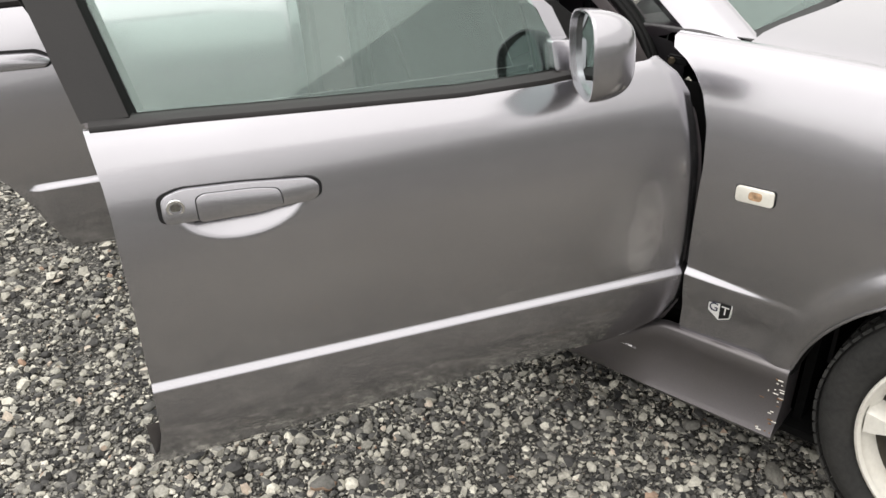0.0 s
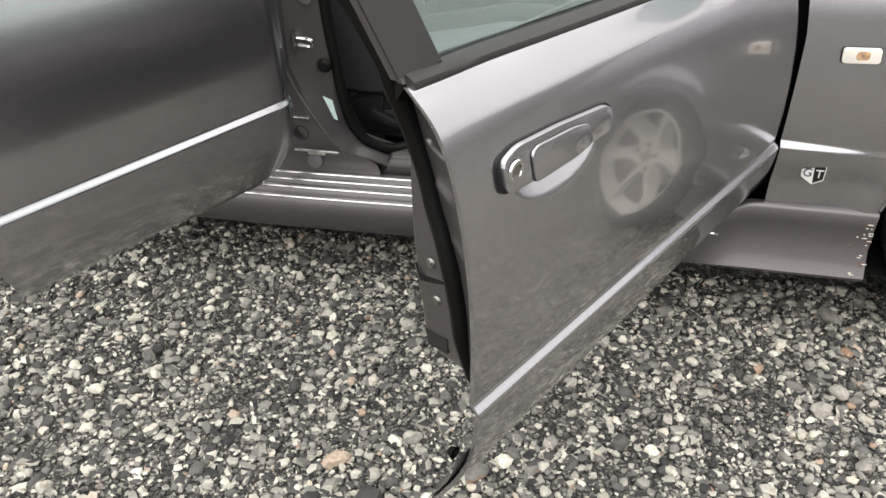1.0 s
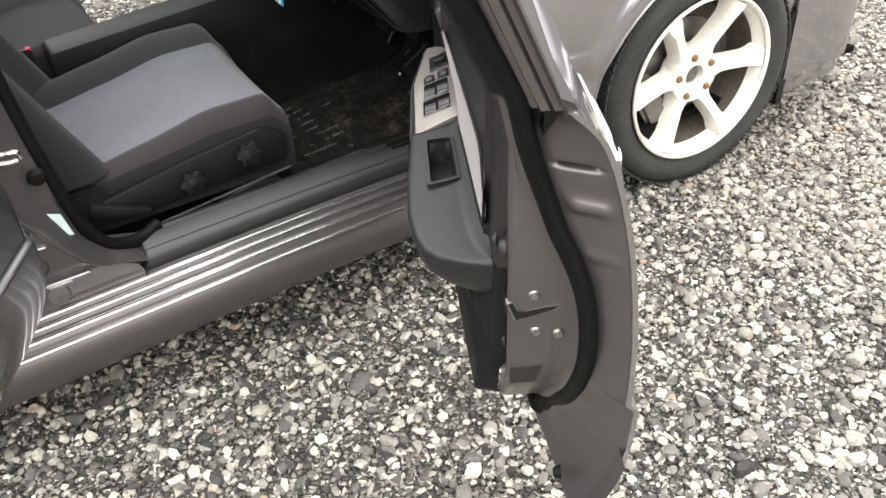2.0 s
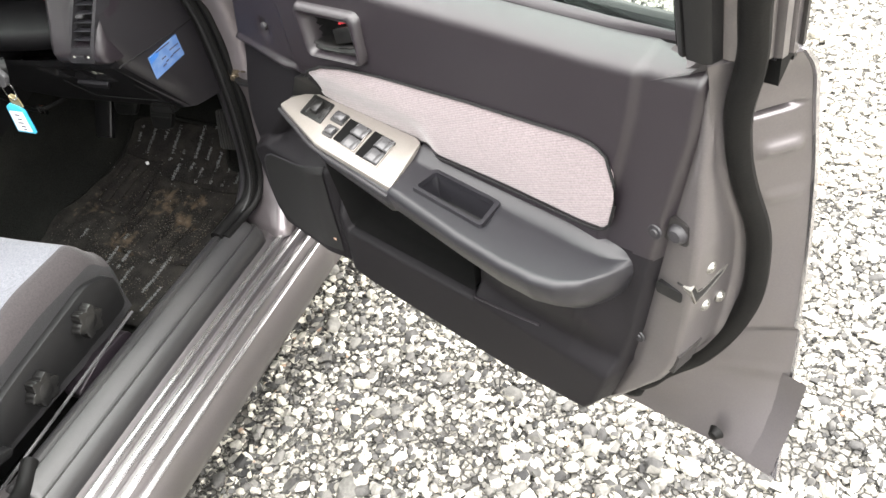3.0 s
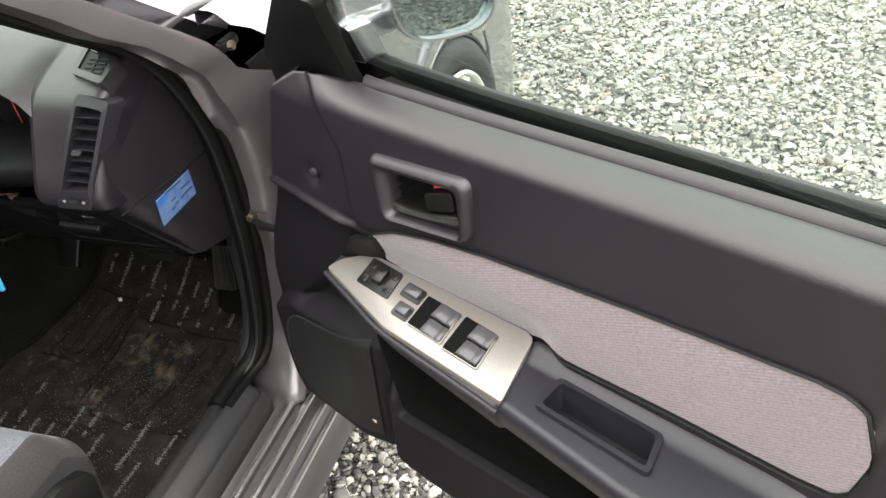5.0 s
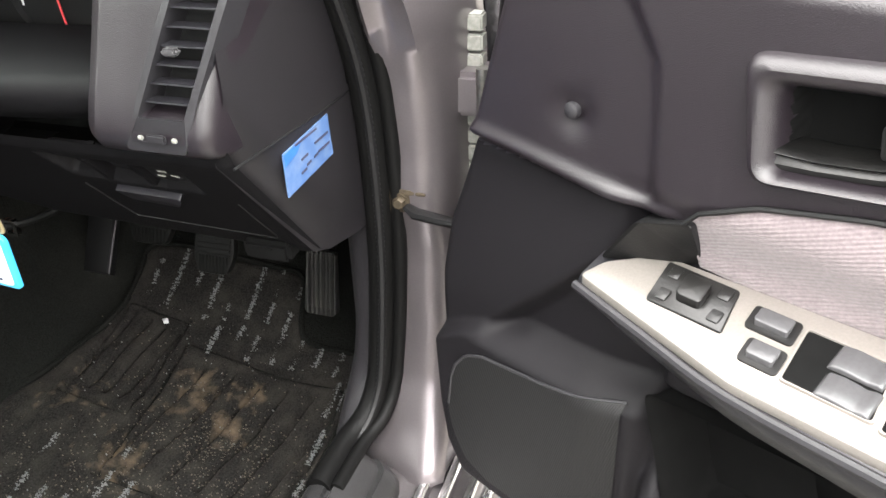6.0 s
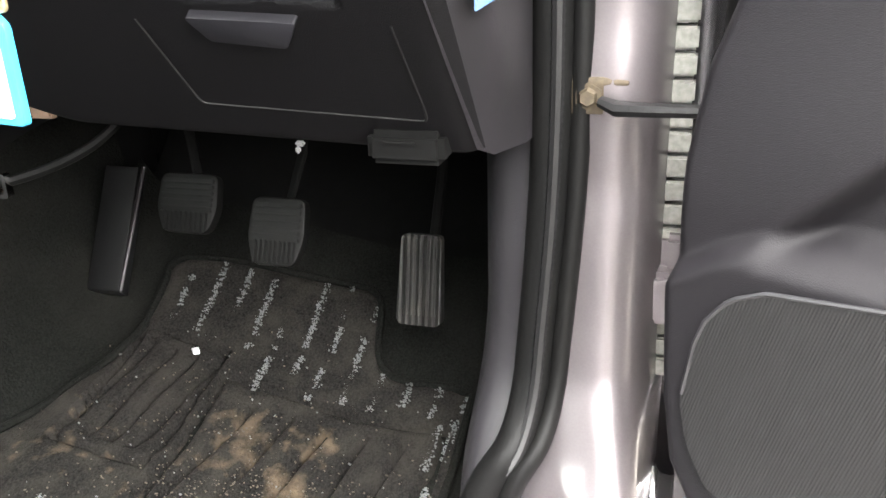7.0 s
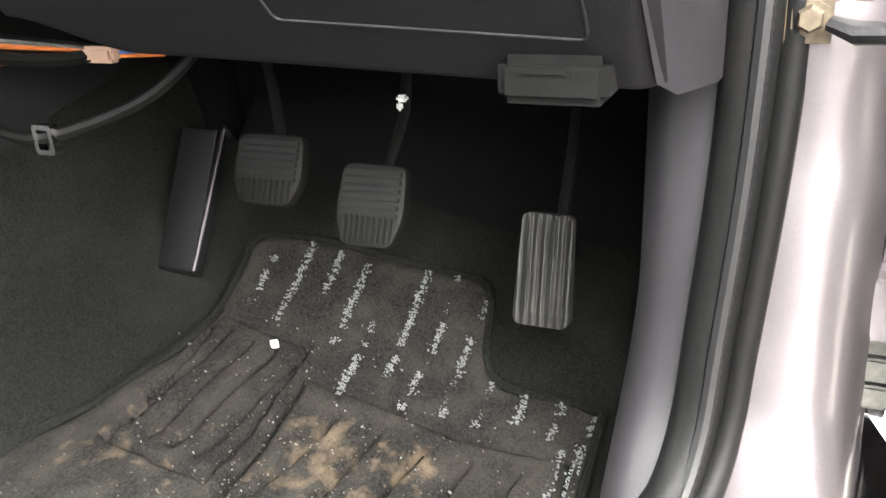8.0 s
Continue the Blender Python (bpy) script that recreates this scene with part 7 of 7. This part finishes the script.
def mat_material():
    m = MAT
    n, l = m.node_tree.nodes, m.node_tree.links
    b = n["Principled BSDF"]
    old = b.inputs["Base Color"].links[0].from_socket
    geo = n.new("ShaderNodeTexCoord")
    nz = n.new("ShaderNodeTexNoise")
    nz.inputs["Scale"].default_value, nz.inputs["Detail"].default_value = 48, 12
    l.new(geo.outputs["Object"], nz.inputs["Vector"])
    last = old
    for c, r, core in (((-0.11, 0.485, 0.27), 0.12, 0.31), ((-0.095, 0.400, 0.27), 0.075, 0.34), ((-0.157, 0.405, 0.26), 0.07, 0.34), ((-0.190, 0.555, 0.26), 0.07, 0.30), ((-0.259, 0.514, 0.25), 0.12, 0.34), ((-0.17, 0.66, 0.26), 0.20, 0.17), ((-0.25, 0.60, 0.25), 0.10, 0.24)):
        d = n.new("ShaderNodeVectorMath")
        d.operation = "DISTANCE"
        d.inputs[1].default_value = c
        l.new(geo.outputs["Object"], d.inputs[0])
        mr = n.new("ShaderNodeMapRange")
        mr.inputs[1].default_value, mr.inputs[2].default_value = 0.0, r
        mr.inputs[3].default_value, mr.inputs[4].default_value = core, -0.30
        l.new(d.outputs["Value"], mr.inputs[0])
        ad = n.new("ShaderNodeMath")
        ad.operation = "ADD"
        l.new(mr.outputs[0], ad.inputs[0])
        l.new(nz.outputs["Fac"], ad.inputs[1])
        st = n.new("ShaderNodeMapRange")
        st.inputs[1].default_value, st.inputs[2].default_value = 0.55, 0.95
        st.inputs[4].default_value = 0.8
        l.new(ad.outputs[0], st.inputs[0])
        mx = n.new("ShaderNodeMix")
        mx.data_type = "RGBA"
        mx.inputs[7].default_value = (0.125, 0.093, 0.061, 1)
        l.new(st.outputs[0], mx.inputs[0])
        l.new(last, mx.inputs[6])
        last = mx.outputs[2]
    l.new(last, b.inputs["Base Color"])


def make_mat():
    mat_material()
    P = []
    for y0 in np.concatenate([np.linspace(0.245, 0.34, 38), np.linspace(0.343, 0.408, 44), np.linspace(0.412, 0.64, 84), np.linspace(0.643, 0.664, 12)]):
        xf = mat_front(y0)
        row = []
        for x in np.linspace(-0.49, xf, 220):
            y = mat_y(y0, x)
            edge = min(soft(y0, 0.243, 0.255), soft(-y0, -0.666, -0.654), soft(-x, -xf - 0.001, -xf + 0.012))
            wob = 0.0016 * math.sin(x * 61 + y * 23) + 0.0012 * math.sin(y * 71 - x * 31)
            row.append((x, y, floor_z(x, y) + 0.008 + 0.006 * edge + wob - 0.023 * groove(x, y)))
        P.append(row)
    mat = finish(grid(P), "floor_mat", MAT, None, "", 180)
    tagged(mat, "muddy black floor mat with broken white stripes on the cabin carpet", "floor mat")
    edge = [(x, mat_y(0.664, x)) for x in np.linspace(-0.49, 0.05, 28)] + [(mat_front(y), y) for y in np.concatenate([np.linspace(0.664, 0.642, 6), np.linspace(0.63, 0.41, 16), np.linspace(0.403, 0.345, 20), np.linspace(0.335, 0.245, 8)])] + [(-0.1, 0.243), (-0.3, 0.243), (-0.49, 0.243)]
    part("edge_binding", tube([(x, y, floor_z(x, y) + 0.011) for x, y in edge], 0.0050, 8), CARPET, mat, "rolled dark edge binding")
    rng = random.Random(3)
    bits = []

    def bit(x, y, s):
        m = pose(0, 0, 0, rng.uniform(0, 90), rng.uniform(0, 90), rng.uniform(0, 90)).to_3x3()
        k = rng.uniform(1, 2.2)
        for a in (-1, 1):
            for b in (-1, 1):
                for c in (-1, 1):
                    bits.append(Vector((x, y, floor_z(x, y) + 0.0146)) + m @ Vector((a * s, b * s * k, c * s)) * 0.7)

    def dash(y, x0, x1):
        x = x0
        while x < x1:
            for _ in range(12):
                bit(x + rng.uniform(-0.002, 0.002), y + rng.gauss(0, 0.0022), rng.uniform(0.0004, 0.0010))
            x += rng.uniform(0.003, 0.006) if rng.random() < 0.95 else 0.014
    # the woven stripes run along the car, in staggered lengths
    for y, x0, x1 in ((0.627, -0.004, 0.061), (0.590, 0.0, 0.088), (0.556, 0.032, 0.086), (0.522, -0.003, 0.086), (0.491, -0.053, 0.057), (0.456, -0.025, 0.096),
                      (0.422, 0.022, 0.100), (0.387, 0.068, 0.084), (0.427, -0.044, 0.001), (0.390, -0.036, 0.046), (0.356, -0.035, 0.011), (0.320, -0.023, 0.009),
                      (0.284, -0.033, 0.007), (0.250, -0.021, 0.001), (0.255, -0.086, -0.033)):
        dash(y, x0, x1)
    for k in range(13):
        y = 0.262 + k * 0.035
        a = -0.40 + 0.06 * math.sin(k * 2.1) + rng.uniform(-0.02, 0.02)
        dash(y, a, a + rng.uniform(0.06, 0.12))
        if k % 2:
            dash(y, -0.485, -0.44)
    for k in range(3):
        dash(0.255 + 0.008 * k, -0.26 + 0.08 * k, -0.20 + 0.08 * k)
    for _ in range(160):
        xx, yy = rng.uniform(-0.48, 0.0), rng.uniform(0.26, 0.66)
        bit(xx, yy, rng.uniform(0.0004, 0.0011))
    box = [(0, 1, 3, 2), (4, 6, 7, 5), (0, 4, 5, 1), (2, 3, 7, 6), (0, 2, 6, 4), (1, 5, 7, 3)]
    me = bpy.data.meshes.new("stripe_thread")
    me.from_pydata([v[:] for v in bits], [], [tuple(q + 8 * k for q in f) for k in range(len(bits) // 8) for f in box])
    tagged(part("stripe_thread", me, FLECK, mat, "broken white stripe threads"), kind="stuff")
    # trodden-in sand
    bits.clear()
    for cx, cy, sx, sy, n in ((-0.20, 0.40, 0.05, 0.075, 900), (-0.33, 0.52, 0.06, 0.11, 900), (-0.40, 0.38, 0.06, 0.08, 500), (-0.12, 0.50, 0.08, 0.10, 300)):
        for _ in range(n):
            xx, yy = rng.gauss(cx, sx), rng.gauss(cy, sy)
            if -0.485 < xx < mat_front(yy) - 0.02 and 0.25 < yy < 0.70:
                bit(xx, yy, rng.uniform(0.0003, 0.0010))
    me = bpy.data.meshes.new("trodden_sand")
    me.from_pydata([v[:] for v in bits], [], [tuple(q + 8 * k for q in f) for k in range(len(bits) // 8) for f in box])
    tagged(part("trodden_sand", me, SAND, mat, "trodden-in sand grains"), kind="stuff")
    x, y = -0.027, 0.578
    c = finish(prism([(0.0, 0.006), (0.005, -0.001), (-0.001, -0.006), (-0.004, 0.001)], lambda a, b, h: (x + a, y + b, floor_z(x, y) + h), 0.0095, 0.0165, 0.001), "paper_scrap", PAPER, None, "", 30)
    tagged(c, "small white scrap lying on the floor mat", "debris")


make_mat()


def make_keys():
    root = thing("car_keys", "car key with small brass key and blue tag hanging from ignition", "keys", (-0.445, 0.375, 0.83))
    def K(name, bm, mat, lab=""):
        ob = part(name, bm, mat, root, lab)
        ob.matrix_parent_inverse = Matrix.Translation((0.445, -0.375, -0.83))
        return ob
    K("key_head", prism(rounded([(0.340, 0.850), (0.362, 0.872), (0.398, 0.858), (0.388, 0.832), (0.352, 0.828)], 0.008), lambda a, b, h: (h, a, b), -0.458, -0.447, 0.003), SWITCH, "black key head")
    K("split_ring", tube([(-0.45, 0.358 + 0.013 * math.cos(w), 0.818 + 0.018 * math.sin(w)) for w in np.linspace(0, 2 * math.pi, 24, endpoint=False)], 0.0013, 6, closed=True), CHROME, "steel split ring")
    K("small_key", prism(rounded([(0.346, 0.782), (0.372, 0.782), (0.372, 0.804), (0.362, 0.812), (0.350, 0.806)], 0.005), lambda a, b, h: (h, a, b), -0.449, -0.446, 0.001), BRASS, "brass padlock key")
    tag = rounded([(0.347, 0.728), (0.390, 0.731), (0.386, 0.785), (0.375, 0.792), (0.356, 0.786), (0.347, 0.777)], 0.003)
    K("tag", prism(tag, lambda a, b, h: (h, a, b), -0.452, -0.447, 0.0012), BLUE, "blue plastic key tag")
    K("tag_card", prism(rounded([(0.352, 0.732), (0.386, 0.735), (0.383, 0.777), (0.352, 0.775)], 0.002), lambda a, b, h: (h, a, b), -0.4532, -0.4518), PAPER, "white card")
    for i, (b, w) in enumerate(((0.769, 0.011), (0.760, 0.008), (0.752, 0.012), (0.744, 0.009), (0.738, 0.006))):
        K("card_writing", prism([(0.362, b - 0.0012), (0.362 + w, b - 0.0008), (0.362 + w, b + 0.0012), (0.362, b + 0.0008)], lambda a, q, h: (h, a, q), -0.4542, -0.4530), INK)


make_keys()


# ---- gravel yard ----
def make_ground():
    def h(x, y):
        return 0.010 * noise.noise((x * 1.7, y * 1.7, 0.3)) + 0.004 * noise.noise((x * 6, y * 6, 2.0))
    P = []
    xs = np.concatenate([[-3000, -300, -40, -12], np.linspace(-6, 8, 90), [14, 40, 300, 3000]])
    ys = np.concatenate([[-3000, -300, -40, -14], np.linspace(-9, 4, 84), [10, 40, 300, 3000]])
    for x in xs:
        P.append([(x, y, -0.012 + (h(x, y) if abs(x) < 9 and abs(y) < 10 else 0)) for y in ys])
    g = finish(grid(P), "ground", YARD, None, "", 180)
    tagged(g, "grey river gravel yard", "ground", kind="structure")
    rng = np.random.default_rng(7)
    ico = bmesh.new()
    bmesh.ops.create_icosphere(ico, subdivisions=1, radius=1)
    ico.verts.ensure_lookup_table()
    v1 = np.array([v.co[:] for v in ico.verts])
    f1 = np.array([[v.index for v in f.verts] for f in ico.faces])
    ico.free()
    ico = bmesh.new()
    bmesh.ops.create_icosphere(ico, subdivisions=2, radius=1)
    ico.verts.ensure_lookup_table()
    v2 = np.array([v.co[:] for v in ico.verts])
    f2 = np.array([[v.index for v in f.verts] for f in ico.faces])
    ico.free()

    def stones(name, n, box, size, V, F, lift, flat=(0.55, 0.85), mat=GRAVEL, fade=0.0):
        x = rng.uniform(box[0], box[1], n)
        y = rng.uniform(box[2], box[3], n)
        # bare patches of dark soil between the stones
        bare = np.array([noise.noise((i * 5.5, j * 5.5, 4.0)) + 0.5 * noise.noise((i * 13, j * 13, 9.0)) for i, j in zip(x, y)])
        keep = (bare > -0.30) | (rng.uniform(0, 1, n) < (0.45 if mat is GRAVEL else 0.8))
        if fade:
            rim = np.minimum(np.minimum(x - box[0], box[1] - x), np.minimum(y - box[2], box[3] - y))
            keep &= rng.uniform(0, 1, n) < rim / fade
        x, y, n = x[keep], y[keep], int(keep.sum())
        s = size[0] * np.exp(rng.normal(0, size[1], n))
        s = np.clip(s, size[0] * 0.45, size[0] * 3.2)
        a, b = rng.uniform(0.75, 1.3, n), rng.uniform(*flat, n)
        yaw, tip = rng.uniform(0, 2 * math.pi, n), rng.normal(0, 0.35, n)
        k = len(V)
        P = V[None] * (1 + rng.normal(0, 0.145, (n, k, 1)))
        P = np.sign(P) * np.abs(P) ** 0.85
        P = P * np.stack([s * a, s / a, s * b], 1)[:, None]
        P[..., 2], P[..., 0] = P[..., 2] * np.cos(tip)[:, None] - P[..., 0] * np.sin(tip)[:, None], P[..., 0] * np.cos(tip)[:, None] + P[..., 2] * np.sin(tip)[:, None]
        c, q = np.cos(yaw)[:, None], np.sin(yaw)[:, None]
        X, Y = P[..., 0] * c - P[..., 1] * q, P[..., 0] * q + P[..., 1] * c
        hz = np.array([h(i, j) for i, j in zip(x, y)])
        Q = np.stack([X + x[:, None], Y + y[:, None], P[..., 2] + (hz - 0.012 + lift * s + rng.uniform(-0.003, 0.006, n))[:, None]], 2).reshape(-1, 3)
        T = (F[None] + (np.arange(n) * k)[:, None, None]).reshape(-1, 3)
        me = bpy.data.meshes.new(name)
        me.vertices.add(len(Q))
        me.vertices.foreach_set("co", Q.astype(np.float32).ravel())
        me.loops.add(T.size)
        me.loops.foreach_set("vertex_index", T.ravel().astype(np.int32))
        me.polygons.add(len(T))
        me.polygons.foreach_set("loop_start", np.arange(0, T.size, 3, dtype=np.int32))
        me.update(calc_edges=True)
        ob = finish(me, name, mat, None, "", 38)
        return tagged(ob, "loose rounded grey and cream river gravel", "gravel", kind="stuff")

    stones("gravel_near", 32500, (-2.0, 0.58, -1.75, 0.25), (0.0057, 0.42), v1, f1, 0.3)
    stones("gravel_front", 10500, (0.58, 1.5, -1.75, 0.25), (0.0057, 0.42), v1, f1, 0.3, mat=GRAVELPALE)
    stones("gravel_pebbles", 5200, (-2.0, 0.40, -1.75, 0.25), (0.0082, 0.36), v2, f2, 0.45)
    stones("gravel_pale_pebbles", 3000, (0.10, 1.5, -1.75, 0.25), (0.0082, 0.36), v2, f2, 0.45, mat=GRAVELPALE)
    stones("gravel_grit", 17000, (-2.0, 0.62, -1.75, 0.3), (0.0038, 0.3), v1, f1, 0.5, mat=GRIT)
    stones("gravel_yard", 38000, (1.15, 4.6, -3.0, 1.2), (0.0088, 0.40), v1, f1, 0.35, mat=GRAVELPALE, fade=0.45)
    stones("gravel_rear", 13000, (-4.4, -1.7, -1.8, 1.4), (0.0100, 0.35), v1, f1, 0.3, fade=0.5)
    stones("gravel_beyond", 8000, (-2.0, 1.2, 1.5, 3.8), (0.0105, 0.35), v1, f1, 0.3, fade=0.5)
    stones("gravel_side", 22000, (-2.2, 2.2, -3.2, -1.45), (0.0078, 0.40), v1, f1, 0.3, mat=GRAVELPALE, fade=0.4)
    stones("gravel_far", 9000, (-6.0, 8.0, -9.0, -2.5), (0.012, 0.35), v1, f1, 0.2, fade=1.2)


LEAF = material("added_foliage", (0.05, 0.06, 0.045), 1.0, 0, 3.0, 0.6, stain=0.6, stain_scale=0.6, stain_color=(0.09, 0.09, 0.085))


# unseen belt of trees, added to darken the horizon that the paint reflects
def make_distance():
    P = []
    for k in range(181):
        a = 2 * math.pi * k / 180
        r = 48 + 4 * noise.noise((math.cos(a) * 3, math.sin(a) * 3, 5))
        top = 6.0 + 3.0 * noise.noise((math.cos(a) * 5, math.sin(a) * 5, 1)) + 1.5 * noise.noise((math.cos(a) * 30, math.sin(a) * 30, 1))
        P.append([(r * math.cos(a), r * math.sin(a), z) for z in (-0.5, top * 0.4, top * 0.8, top)])
    tagged(finish(grid(P), "backdrop", LEAF, None, "", 180), "added grey-green tree belt, unseen, for the reflected horizon", "backdrop", kind="structure")


def bed_material():
    """Small stones packed in dark soil, for the ground past the loose gravel."""
    m = stone_material("gravel_bed", [(0.0, (0.04, 0.039, 0.036)), (0.3, (0.11, 0.106, 0.096)), (0.55, (0.19, 0.183, 0.163)), (0.8, (0.28, 0.268, 0.236)), (1.0, (0.42, 0.40, 0.35))])
    n, l = m.node_tree.nodes, m.node_tree.links
    tc = n.new("ShaderNodeTexCoord")
    vo, ed = n.new("ShaderNodeTexVoronoi"), n.new("ShaderNodeTexVoronoi")
    ed.feature = "DISTANCE_TO_EDGE"
    for q in (vo, ed):
        q.inputs["Scale"].default_value = 62
        l.new(tc.outputs["Object"], q.inputs["Vector"])
    sep = n.new("ShaderNodeSeparateColor")
    l.new(vo.outputs["Color"], sep.inputs[0])
    ramp = [q for q in n if q.bl_idname == "ShaderNodeValToRGB"][0]
    l.new(sep.outputs[0], ramp.inputs[0])
    gap = n.new("ShaderNodeMapRange")
    gap.inputs[1].default_value, gap.inputs[2].default_value = 0.0, 0.16
    gap.inputs[3].default_value = 0.25
    l.new(ed.outputs["Distance"], gap.inputs[0])
    b = n["Principled BSDF"]
    mx = n.new("ShaderNodeMix")
    mx.data_type, mx.blend_type = "RGBA", "MULTIPLY"
    mx.inputs[0].default_value = 1
    l.new(b.inputs["Base Color"].links[0].from_socket, mx.inputs[6])
    l.new(gap.outputs[0], mx.inputs[7])
    l.new(mx.outputs[2], b.inputs["Base Color"])
    bp = n.new("ShaderNodeBump")
    bp.inputs["Strength"].default_value, bp.inputs["Distance"].default_value = 1.0, 0.008
    l.new(gap.outputs[0], bp.inputs["Height"])
    l.new(bp.outputs[0], b.inputs["Normal"])
    return m


YARD = bed_material()
make_ground()
make_distance()
